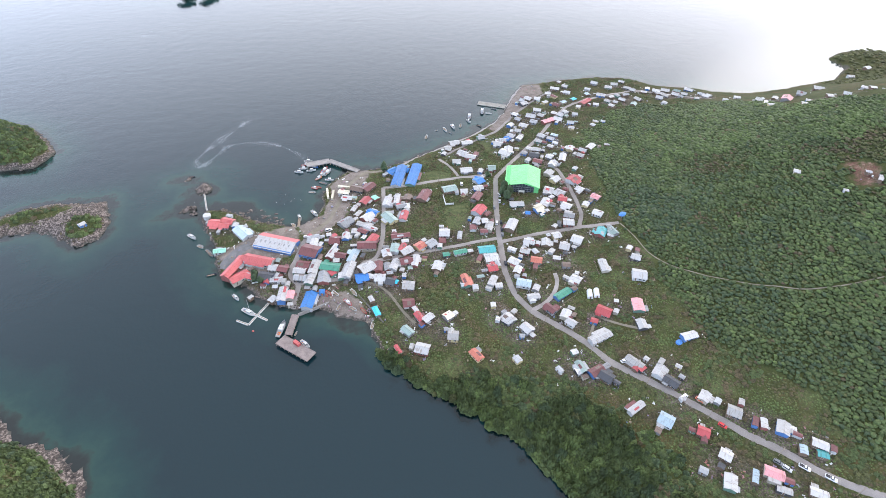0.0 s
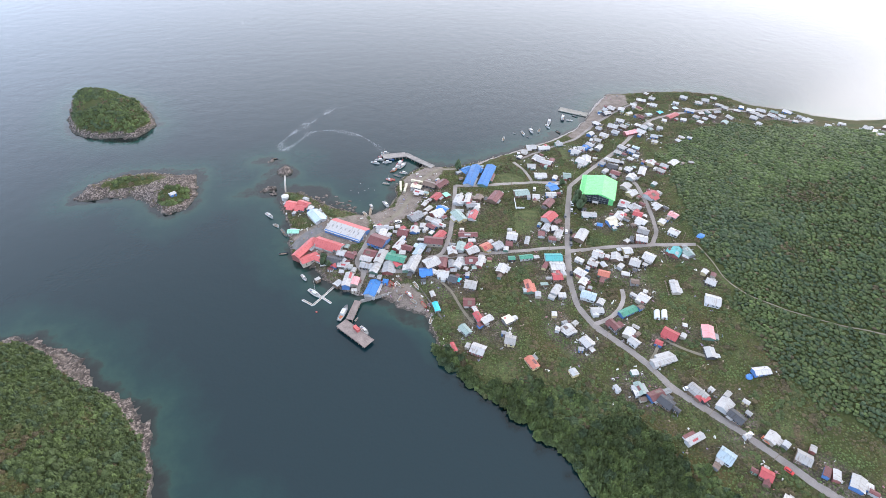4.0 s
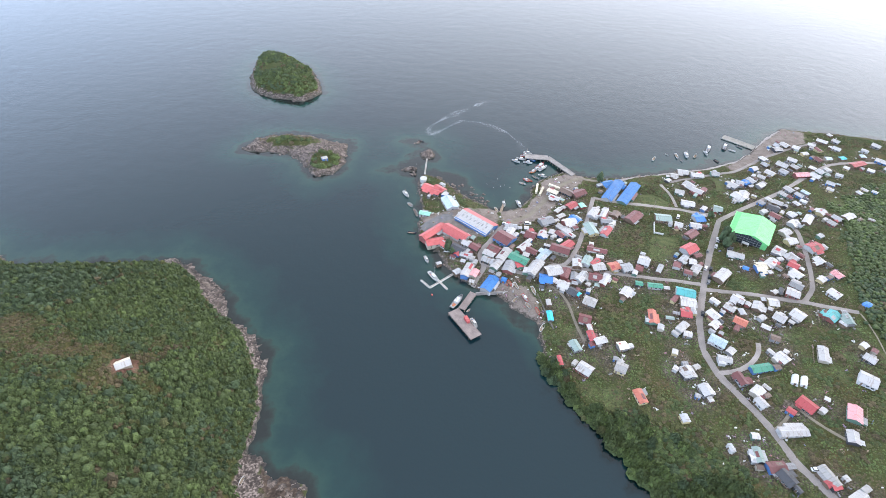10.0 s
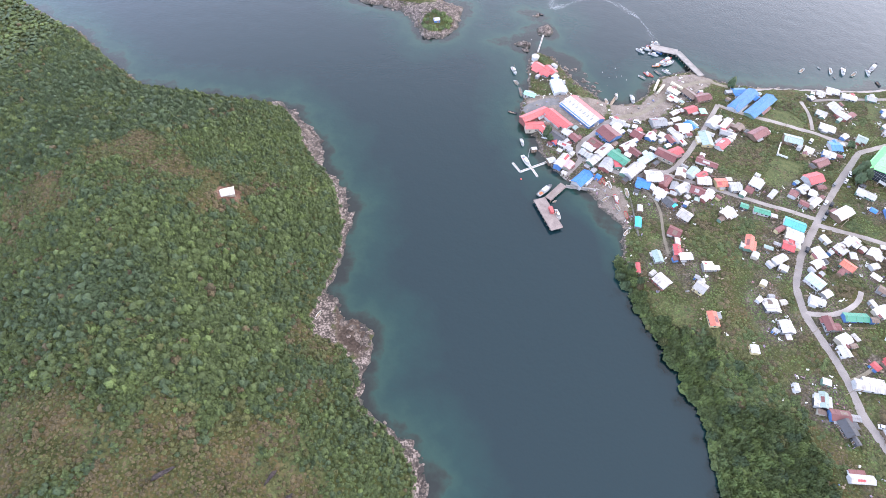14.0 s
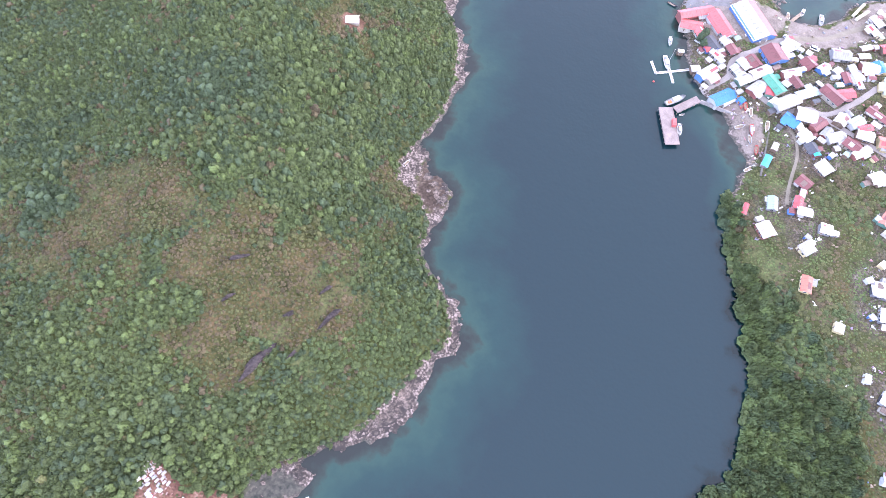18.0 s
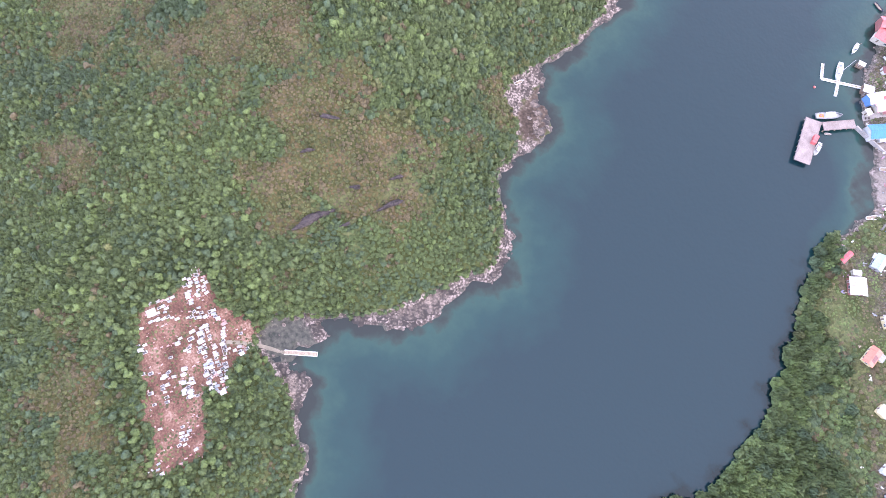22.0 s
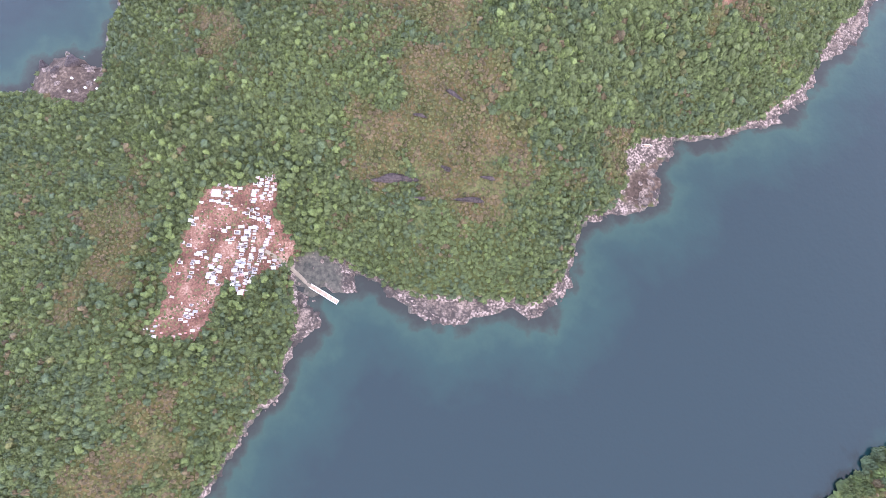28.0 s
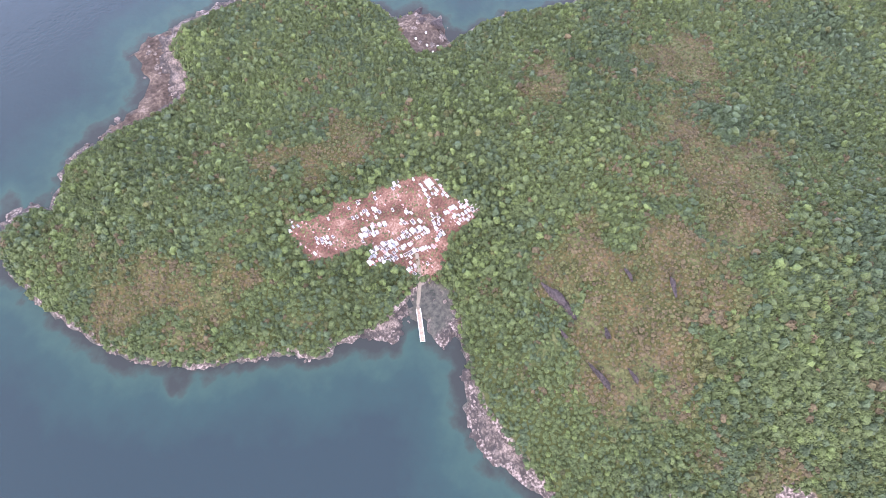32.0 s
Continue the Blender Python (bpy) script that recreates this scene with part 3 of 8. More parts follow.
def sheet(name, xs, ys, z, material, values):
    """A grid mesh with float values at its corners."""
    nx, ny = len(xs), len(ys)
    gx, gy = np.meshgrid(xs, ys)
    co = np.stack([gx, gy, z], -1).reshape(-1, 3)
    i = (np.arange(ny - 1)[:, None] * nx + np.arange(nx - 1)[None, :]).ravel()
    quads = np.stack([i, i + 1, i + nx + 1, i + nx], -1)
    me = bpy.data.meshes.new(name)
    me.vertices.add(len(co))
    me.vertices.foreach_set("co", co.ravel())
    me.loops.add(quads.size)
    me.loops.foreach_set("vertex_index", quads.ravel().astype(np.int32))
    me.polygons.add(len(quads))
    me.polygons.foreach_set("loop_start", np.arange(0, quads.size, 4, dtype=np.int32))
    me.polygons.foreach_set("use_smooth", np.ones(len(quads), bool))
    for key, v in values.items():
        at = me.attributes.new(key, 'FLOAT', 'POINT')
        at.data.foreach_set("value", np.asarray(v, np.float32).ravel())
    me.update()
    me.materials.append(material)
    return new(name, me)


XS, YS = axis(-420, 560, 3.0, 4600), axis(-270, 520, 3.0, 4600)
GX, GY = np.meshgrid(XS, YS)
GZ = height(GX, GY)
SH = shore(GX, GY)
EDGE = np.maximum(np.maximum(SH[0], SH[1]), np.maximum(SH[2], flats(GX, GY)))
bare_isle = (GY < 430) & (np.hypot((GX + 142) / 22, (GY - 396) / 8) > 1) & (np.hypot(GX + 110, GY - 370) > 12)
rockband = np.where(SH[2] >= np.maximum(SH[0], SH[1]), np.where(bare_isle, 30, 2.2), np.where(SH[1] > SH[0], 1.2, 0.2))
behind = inside_distance(GX, GY, TREES)
FLAT = np.max([smooth_in(GX, GY, o, 4) for o in (WEST_MUD, WEST_FLAT, COVE_FLAT, CAPE_FLAT)], axis=0)
ground = tagged(sheet("ground", XS, YS, GZ, ground_material(), {
    "rock": np.maximum(np.maximum(np.clip(1.0 - (EDGE - rockband) / 2.5, 0, 1), (SH[1] > -3) * np.clip(0.6 - behind / 2, 0, 1)) * (FLAT < 0.5), smooth_in(GX, GY, COVE_ROCK, 4)),
    "mud": FLAT,
    "tide": np.maximum(np.clip(0.9 - EDGE / 1.2, 0, 1), 0.75 * smooth_in(GX, GY, COVE_MUD, 4)),
    "soil": np.maximum(np.maximum(smooth_in(GX, GY, CEMETERY, 5), 0.6 * smooth_in(GX, GY, HILL_YARD, 14)), 0.8 * np.clip(1.4 - np.hypot(GX - TENT[0], GY - TENT[1]) / 8, 0, 1) + 0.7 * np.clip(1.4 - np.hypot(GX - CAPE_BOAT[0], GY - CAPE_BOAT[1]) / 6, 0, 1)),
    "gravel": np.maximum(smooth_in(GX, GY, YARD, 6), np.maximum(smooth_in(GX, GY, NORTH_QUAY, 6), np.maximum(smooth_in(GX, GY, BOAT_BEACH, 6), 0.8 * smooth_in(GX, GY, PENINSULA_POINT, 6)))),
    "grass": np.clip(np.where(SH[0] > 4, 0.12, 0) + 0.5 * ripple(GX, GY, 60, 31) + 0.4 * ripple(GX, GY, 22, 32), 0, 1) * (GX < 330) + 1.5 * np.maximum(np.maximum(smooth_in(GX, GY, LAWN_A, 3), smooth_in(GX, GY, LAWN_B, 3)), 0.6 * smooth_in(GX, GY, PITCH, 3)),
}), "scrub, grass, bare soil and shore rock", "ground", kind="structure")
STEEP = np.clip((SH[0] - SH[1] + 15) / 25, 0, 1) * (SH[0] > SH[2]) * np.clip((225 - GY) / 60, 0, 1)
SHOAL = np.maximum(-EDGE, 0) * (1 + 2.5 * STEEP) + 14 * STEEP * np.clip(-EDGE / 3, 0, 1)
# pale sandy shoals out in the sound and weed beds off the head
for sx, sy, rad in ((26.7, 147, 6), (27, 168, 9), (2, 118, 6), (54, -92, 4), (38, 218, 9), (-8, 350, 12), (-20, 360, 9), (6, 340, 9), (-42, 385, 8)):
    SHOAL = SHOAL - 30 * np.exp(-((GX - sx) ** 2 + (GY - sy) ** 2) / rad ** 2)
SHOAL = np.maximum(SHOAL, 0)
# dark reflection of the trees on the wooded town shore, painted into the water
TREE_REFLECTION = STEEP * np.clip((188 - GY) / 20, 0, 1) * np.clip(1.2 + EDGE / 10 + 0.45 * ripple(GX, GY, 21, 34), 0, 1)
water = tagged(sheet("water", XS, YS, np.zeros(GX.shape), water_material(), {"depth": SHOAL, "tree_reflection": TREE_REFLECTION}),
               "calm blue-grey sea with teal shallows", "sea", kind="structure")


def ground_at(x, y):
    """The height of the ground sheet at a place, from its own grid."""
    i = int(np.clip(np.searchsorted(XS, x) - 1, 0, len(XS) - 2))
    j = int(np.clip(np.searchsorted(YS, y) - 1, 0, len(YS) - 2))
    u, v = (x - XS[i]) / (XS[i + 1] - XS[i]), (y - YS[j]) / (YS[j + 1] - YS[j])
    return float((GZ[j, i] * (1 - u) + GZ[j, i + 1] * u) * (1 - v) + (GZ[j + 1, i] * (1 - u) + GZ[j + 1, i + 1] * u) * v)


def mesh_of(name, verts, faces, mats, slots=None, smooth=False):
    me = bpy.data.meshes.new(name)
    me.from_pydata([tuple(map(float, v)) for v in verts], [], faces)
    for m in (mats if isinstance(mats, (list, tuple)) else [mats]):
        me.materials.append(m)
    if slots is not None:
        me.polygons.foreach_set("material_index", np.array(slots, np.int32))
    if smooth:
        me.polygons.foreach_set("use_smooth", np.ones(len(me.polygons), bool))
    me.update()
    return me


def piece(name, me, parent, m=None, label=""):
    ob = new(name, me)
    ob.parent = parent
    if m is not None:
        ob.matrix_basis = m
    return tagged(ob, label)


def box_data(x0, x1, y0, y1, z0, z1):
    v = [(x0, y0, z0), (x1, y0, z0), (x1, y1, z0), (x0, y1, z0), (x0, y0, z1), (x1, y0, z1), (x1, y1, z1), (x0, y1, z1)]
    f = [(0, 3, 2, 1), (4, 5, 6, 7), (0, 1, 5, 4), (1, 2, 6, 5), (2, 3, 7, 6), (3, 0, 4, 7)]
    return v, f


def joined(*datas):
    vs, fs = [], []
    for v, f in datas:
        k = len(vs)
        vs += list(v)
        fs += [tuple(i + k for i in q) for q in f]
    return vs, fs


def tube_data(x, y, z0, z1, r0, r1, n=8):
    v = [(x + r * math.cos(math.tau * k / n), y + r * math.sin(math.tau * k / n), z) for z, r in ((z0, r0), (z1, r1)) for k in range(n)]
    f = [(k, (k + 1) % n, n + (k + 1) % n, n + k) for k in range(n)] + [tuple(range(n, 2 * n)), tuple(range(n - 1, -1, -1))]
    return v, f


# ---- roads ----
def road(name, points, width, material, label, lift=0.12):
    """A ribbon laid on the ground, with a slight camber and ragged edges."""
    p = np.array(points, float)
    seg = np.hypot(*np.diff(p, axis=0).T)
    s = np.r_[0, np.cumsum(seg)]
    n = max(3, int(s[-1] / 2.0))
    q = np.linspace(0, s[-1], n)
    x, y = np.interp(q, s, p[:, 0]), np.interp(q, s, p[:, 1])
    for _ in range(4):
        x[1:-1], y[1:-1] = (x[:-2] + x[1:-1] * 2 + x[2:]) / 4, (y[:-2] + y[1:-1] * 2 + y[2:]) / 4
    tx, ty = np.gradient(x), np.gradient(y)
    k = np.hypot(tx, ty) + 1e-9
    nx, ny = -ty / k, tx / k
    v, f = [], []
    across = (-0.5, -0.25, 0, 0.25, 0.5)
    for i in range(n):
        wob = 1 + 0.05 * math.sin(i * 1.7) + 0.06 * math.sin(i * 0.21 + 2)
        for a in across:
            px, py = x[i] + nx[i] * a * width * wob, y[i] + ny[i] * a * width * wob
            v.append((px, py, ground_at(px, py) + lift * (1 - (2 * a) ** 4 * 1.5) + 0.04))
    for i in range(n - 1):
        for j in range(4):
            a = i * 5 + j
            f.append((a, a + 5, a + 6, a + 1))
    return tagged(new(name, mesh_of(name, v, f, material, smooth=True)), label, "road", kind="structure")


ROADS = []
ROADS.append([(227.3, 22.8), (216.8, 33.3), (208.8, 44.4), (202.0, 57.5), (193.4, 70.0), (186.5, 85.2), (178.6, 100.8), (168.0, 118.9), (160.1, 132.8), (154.9, 152.2), (147.1, 166.8), (139.0, 182.1), (136.3, 198.3), (140.0, 218.0), (147.9, 238.0), (156.6, 259.9), (168.0, 284.8), (184.0, 316.8)])
road("road", ROADS[-1], 4.03, ROADM, "pale gravel main road")
ROADS.append([(184.0, 316.8), (207.5, 333.8), (246.2, 358.8), (276.1, 383.9), (303.3, 402.7), (329.3, 408.0), (360.9, 409.7), (395.5, 408.6), (415.3, 393.4), (437.8, 353.9)])
road("road", ROADS[-1], 3.6, ROADM, "pale gravel road to the north shore")
ROADS.append([(183.9, 322.7), (157.7, 329.4), (133.5, 333.5), (112.6, 335.4), (98.6, 339.9)])
road("road", ROADS[-1], 3.6, ROADM, "gravel cross street")
ROADS.append([(151.0, 244.0), (176.8, 240.9), (204.2, 234.6), (232.3, 225.5)])
road("road", ROADS[-1], 3.31, ROADM, "gravel side street")
ROADS.append([(150.1, 248.8), (120.9, 252.9), (96.6, 256.7), (78.8, 259.0), (66.3, 260.9)])
road("road", ROADS[-1], 3.02, ROADM, "gravel side street")
ROADS.append([(205.9, 234.3), (215.8, 245.1), (222.3, 262.0), (229.8, 287.1), (234.3, 306.2), (232.3, 317.5)])
road("road", ROADS[-1], 3.02, ROADM, "gravel loop street")
ROADS.append([(139.0, 182.1), (150.7, 183.6), (159.2, 188.7), (166.0, 195.9), (167.9, 202.9)])
road("road", ROADS[-1], 2.88, ROADM, "gravel loop lane")
ROADS.append([(98.6, 339.9), (87.5, 305.1), (79.5, 282.6), (71.9, 267.0), (66.3, 260.9), (59.3, 263.1), (49.8, 252.3), (40.3, 254.3), (27.9, 258.5), (16.9, 260.1)])
road("road", ROADS[-1], 3.17, ROADM, "gravel street")
ROADS.append([(4.9, 233.4), (10.3, 247.0), (16.9, 260.1), (12.6, 265.8), (13.5, 273.3), (20.6, 283.1), (28.0, 299.4), (33.5, 305.0)])
road("road", ROADS[-1], 3.6, ROADM, "gravel street to the jetty")
ROADS.append([(49.8, 252.3), (54.9, 245.9), (61.4, 241.2), (66.2, 232.2), (68.1, 221.1), (70.4, 207.9), (72.6, 201.6)])
road("road", ROADS[-1], 1.73, PATHM, "narrow earth lane")
ROADS.append([(33.5, 305.0), (49.5, 316.7), (64.2, 338.2), (77.3, 356.7), (92.6, 368.6), (114.5, 364.2)])
road("road", ROADS[-1], 3.96, PATHM, "earth harbour track")
ROADS.append([(114.5, 364.2), (146.0, 380.1), (175.3, 385.9), (204.5, 395.6), (228.4, 407.9), (256.9, 436.4), (291.3, 469.3)])
road("road", ROADS[-1], 3.6, ROADM, "gravel beach road")
ROADS.append([(232.5, 224.5), (232.2, 207.2), (229.5, 192.3), (232.2, 176.9), (244.2, 156.9), (259.4, 138.3), (279.8, 119.4), (297.9, 111.1), (318.1, 105.5)])
road("track", ROADS[-1], 0.86, PATHM, "grassy hillside track")
ROADS.append([(157.0, 149.8), (166.6, 157.4), (170.2, 165.1), (177.2, 154.5), (187.1, 144.5)])
road("road", ROADS[-1], 1.73, PATHM, "earth driveway")
ROADS.append([(155.4, 364.4), (159.2, 348.3), (158.4, 331.7)])
road("road", ROADS[-1], 2.59, ROADM, "short gravel lane")
ROADS.append([(163.0, 368.5), (191.9, 380.3), (223.6, 390.4), (251.3, 412.0), (277.1, 427.2), (315.9, 445.1)])
road("road", ROADS[-1], 2.88, ROADM, "gravel upper beach street")

# ---- houses: x, y, length, width, turn (degrees), roof colour ----
HOUSES = []
HOUSES += [
    (-25.7, 341.4, 7.8, 7.7, -28, "coral"), (-19.9, 336.1, 7.0, 5.9, -25, "coral"),
    (-17.1, 339.7, 8.9, 6.0, -39, "coral"), (-12.7, 332.7, 4.6, 3.7, 64, "white"),
    (-9.1, 321.8, 13.6, 7.9, -67, "lightblue"), (-26.1, 310.9, 7.6, 3.9, -11, "mint"),
    (5.1, 254.4, 11.7, 5.0, 69, "white"), (-1.3, 253.9, 4.9, 4.0, 38, "pale"),
    (-13.5, 260.5, 3.2, 2.1, 28, "white"), (9.4, 252.1, 6.3, 4.4, 68, "pink"),
    (8.0, 245.9, 3.1, 2.5, -13, "white"), (19.2, 243.8, 13.0, 6.7, 62, "skyblue"),
    (28.1, 247.0, 3.2, 3.4, -21, "skyblue"), (4.0, 279.1, 5.0, 5.3, -28, "white")]
HOUSES += [
    (-1.6, 273.2, 9.1, 7.0, -32, "dark"), (9.6, 274.9, 6.4, 5.0, -37, "maroon"),
    (4.0, 267.6, 7.1, 4.2, -18, "pale"), (6.9, 265.6, 5.1, 3.6, -26, "offwhite"),
    (29.5, 283.9, 11.5, 10.8, -39, "maroon"), (33.9, 292.5, 7.0, 4.8, 66, "white"),
    (22.6, 273.7, 7.8, 5.7, -30, "maroon"), (19.1, 268.9, 7.5, 4.7, -26, "white"),
    (18.2, 263.2, 7.4, 5.1, -25, "pale"), (24.0, 259.9, 10.1, 4.9, 59, "white"),
    (28.7, 268.8, 12.1, 5.6, 61, "offwhite"), (38.1, 264.8, 12.3, 6.6, -30, "green"),
    (31.9, 258.2, 9.6, 6.9, 72, "pale"), (38.1, 259.9, 5.4, 4.1, -74, "red")]
HOUSES += [
    (42.8, 254.9, 5.1, 4.2, 74, "white"), (48.4, 257.5, 14.3, 5.7, 59, "white"),
    (43.2, 269.3, 4.0, 3.9, -18, "offwhite"), (42.2, 276.4, 9.5, 4.6, 49, "white"),
    (46.9, 272.9, 7.5, 4.7, -35, "maroon"), (54.6, 269.0, 11.9, 4.9, 54, "lightblue"),
    (65.7, 274.6, 12.2, 7.2, -20, "maroon"), (70.9, 279.8, 10.0, 5.5, 43, "red"),
    (34.7, 298.6, 8.0, 5.0, -5, "pale"), (45.2, 297.2, 3.0, 3.2, -7, "white"),
    (47.6, 289.4, 6.8, 7.5, -26, "maroon"), (55.5, 290.8, 6.5, 4.7, 66, "offwhite"),
    (62.4, 293.6, 4.9, 3.9, 69, "white"), (59.6, 254.7, 9.9, 7.9, 17, "white")]
HOUSES += [
    (54.3, 248.5, 7.8, 6.9, -8, "blue"), (59.8, 247.0, 4.8, 3.7, -46, "white"),
    (64.7, 243.6, 6.6, 6.3, -22, "white"), (67.0, 253.3, 8.6, 4.6, 69, "maroon"),
    (72.1, 251.1, 6.6, 3.7, 79, "grey"), (77.0, 250.9, 9.0, 5.0, 50, "white"),
    (85.2, 250.8, 7.8, 6.1, -11, "maroon"), (90.8, 248.8, 10.1, 3.9, 60, "white"),
    (75.4, 262.3, 6.9, 5.6, 83, "white"), (82.0, 264.8, 8.1, 5.1, 64, "greygreen"),
    (88.4, 259.7, 8.0, 6.3, 13, "white"), (86.9, 263.7, 7.2, 3.4, 46, "red"),
    (90.9, 269.2, 4.6, 2.9, -10, "white"), (90.1, 275.7, 12.6, 4.1, -12, "maroon")]
HOUSES += [
    (98.5, 260.8, 6.5, 6.4, 20, "orange"), (106.2, 259.8, 6.6, 6.4, 20, "pale"),
    (110.8, 255.8, 3.8, 3.1, 67, "white"), (118.5, 266.0, 6.7, 7.3, -24, "white"),
    (114.5, 259.9, 4.5, 5.0, -22, "maroon"), (102.0, 238.5, 7.7, 5.4, 53, "white"),
    (111.3, 246.1, 4.3, 3.6, -9, "green"), (120.8, 244.6, 8.4, 3.5, -4, "green"),
    (69.9, 238.1, 5.6, 6.1, -36, "dark"), (72.5, 236.8, 3.6, 3.3, -42, "turquoise"),
    (79.0, 230.3, 7.1, 6.9, -26, "offwhite"), (79.5, 239.6, 3.0, 2.4, 72, "white"),
    (54.5, 219.8, 7.4, 3.2, -87, "turquoise"), (54.4, 229.4, 4.6, 2.7, -85, "white")]
HOUSES += [
    (74.1, 216.9, 6.6, 6.5, -15, "maroon"), (76.1, 204.0, 6.9, 3.6, -80, "red"),
    (80.3, 200.8, 6.8, 4.2, 21, "white"), (66.3, 197.3, 7.0, 4.4, -69, "greygreen"),
    (56.9, 187.6, 6.3, 2.1, -82, "red"), (69.5, 182.2, 7.6, 6.9, -37, "white"),
    (88.7, 183.2, 5.6, 6.4, -27, "offwhite"), (91.9, 197.4, 5.0, 4.9, 15, "cream"),
    (86.8, 188.9, 2.4, 2.3, -16, "grey"), (113.4, 219.5, 10.1, 4.1, 82, "orange"),
    (116.2, 211.4, 4.0, 3.3, 73, "pale"), (123.0, 218.5, 4.6, 2.3, -7, "greygreen"),
    (95.4, 166.1, 7.8, 4.4, -75, "orange"), (114.7, 154.3, 4.3, 3.9, -80, "pale")]
HOUSES += [
    (128.3, 211.9, 8.3, 3.8, 44, "white"), (130.1, 207.0, 4.4, 3.9, -17, "white"),
    (119.8, 194.2, 3.3, 2.8, 71, "white"), (137.7, 239.5, 10.7, 6.5, -12, "teal"),
    (137.0, 231.1, 8.6, 7.1, -9, "white"), (133.3, 222.3, 5.9, 5.9, -10, "red"),
    (129.9, 233.8, 6.1, 2.8, 47, "maroon"), (123.4, 181.2, 6.8, 6.3, -79, "white"),
    (117.3, 183.3, 2.8, 2.4, 55, "white"), (129.5, 170.4, 6.5, 5.7, -75, "white"),
    (124.4, 167.1, 2.4, 2.5, -22, "pale"), (68.7, 344.4, 8.0, 4.4, -33, "cream"),
    (69.0, 336.6, 7.8, 4.3, -33, "white"), (79.2, 343.5, 10.2, 6.3, -39, "brown")]
HOUSES += [
    (87.5, 341.7, 10.8, 6.3, 34, "maroon"), (80.1, 326.4, 8.3, 5.6, 41, "red"),
    (87.9, 326.3, 5.0, 4.2, -70, "mint"), (80.4, 309.1, 7.6, 6.4, -48, "blue"),
    (75.8, 305.6, 8.9, 7.0, 27, "white"), (70.8, 297.8, 10.5, 4.0, -48, "offwhite"),
    (74.0, 293.0, 9.8, 2.8, -51, "white"), (68.0, 291.5, 6.8, 3.8, -51, "maroon"),
    (60.0, 306.5, 9.6, 7.2, 25, "grey"), (69.9, 320.5, 6.8, 3.3, 50, "white"),
    (70.8, 312.8, 6.3, 3.6, 38, "offwhite"), (94.6, 317.4, 10.5, 5.2, 59, "white"),
    (101.9, 317.2, 11.5, 3.5, 64, "white"), (102.0, 307.3, 7.3, 4.0, -6, "grey")]
HOUSES += [
    (91.4, 304.0, 6.5, 3.4, -12, "pale"), (89.5, 297.6, 11.9, 6.8, -74, "greygreen"),
    (105.7, 305.9, 5.3, 4.2, 77, "white"), (99.7, 295.9, 9.8, 4.9, 58, "red"),
    (110.0, 316.5, 6.1, 4.5, 61, "brown"), (122.3, 313.6, 12.8, 7.3, 46, "maroon"),
    (143.2, 314.2, 10.6, 7.3, -4, "greygreen"), (169.1, 316.3, 6.7, 7.7, 14, "blue"),
    (151.9, 306.7, 4.9, 5.5, -18, "white"), (164.0, 307.0, 7.1, 4.8, -11, "white"),
    (158.1, 297.1, 9.3, 5.6, 41, "maroon"), (151.3, 279.5, 10.0, 7.7, 35, "red"),
    (144.4, 269.1, 7.3, 3.8, 47, "pale"), (149.8, 266.6, 5.2, 4.4, 74, "white")]
HOUSES += [
    (150.5, 259.6, 8.7, 2.9, 55, "offwhite"), (139.1, 263.6, 5.2, 4.4, 67, "maroon"),
    (127.2, 259.8, 8.1, 2.9, 61, "pale"), (155.1, 273.8, 5.3, 3.1, 25, "maroon"),
    (144.3, 257.0, 5.0, 4.0, -19, "maroon"), (164.3, 254.6, 11.6, 6.2, 45, "white"),
    (180.2, 275.9, 10.0, 5.0, -22, "white"), (181.6, 262.5, 3.6, 3.7, -28, "skyblue"),
    (192.4, 265.2, 5.3, 6.1, 13, "cream"), (200.7, 269.2, 6.8, 4.5, 52, "white"),
    (167.1, 335.4, 9.1, 6.1, -13, "white"), (178.4, 384.4, 8.4, 6.3, -7, "white"),
    (188.2, 379.3, 9.2, 5.4, -6, "white"), (203.3, 382.8, 5.8, 5.4, -4, "pale")]
HOUSES += [
    (169.1, 376.9, 5.6, 5.4, -12, "offwhite"), (162.3, 369.4, 4.2, 3.6, 43, "white"),
    (176.6, 362.1, 8.3, 6.0, -57, "white"), (179.6, 353.7, 8.4, 5.8, -38, "white"),
    (165.7, 351.5, 6.2, 5.0, -16, "white"), (185.7, 356.3, 5.1, 4.0, 51, "maroon"),
    (187.0, 329.5, 5.8, 6.2, -22, "greygreen"), (176.7, 329.0, 5.3, 3.4, 49, "white"),
    (213.3, 350.3, 9.1, 7.0, 57, "white"), (217.2, 368.1, 5.4, 5.5, -20, "pale"),
    (213.6, 274.3, 5.0, 5.1, -73, "white"), (223.6, 302.5, 6.9, 5.9, 31, "offwhite"),
    (222.7, 292.0, 7.1, 5.8, 22, "white"), (210.8, 281.5, 6.8, 6.7, -45, "white")]
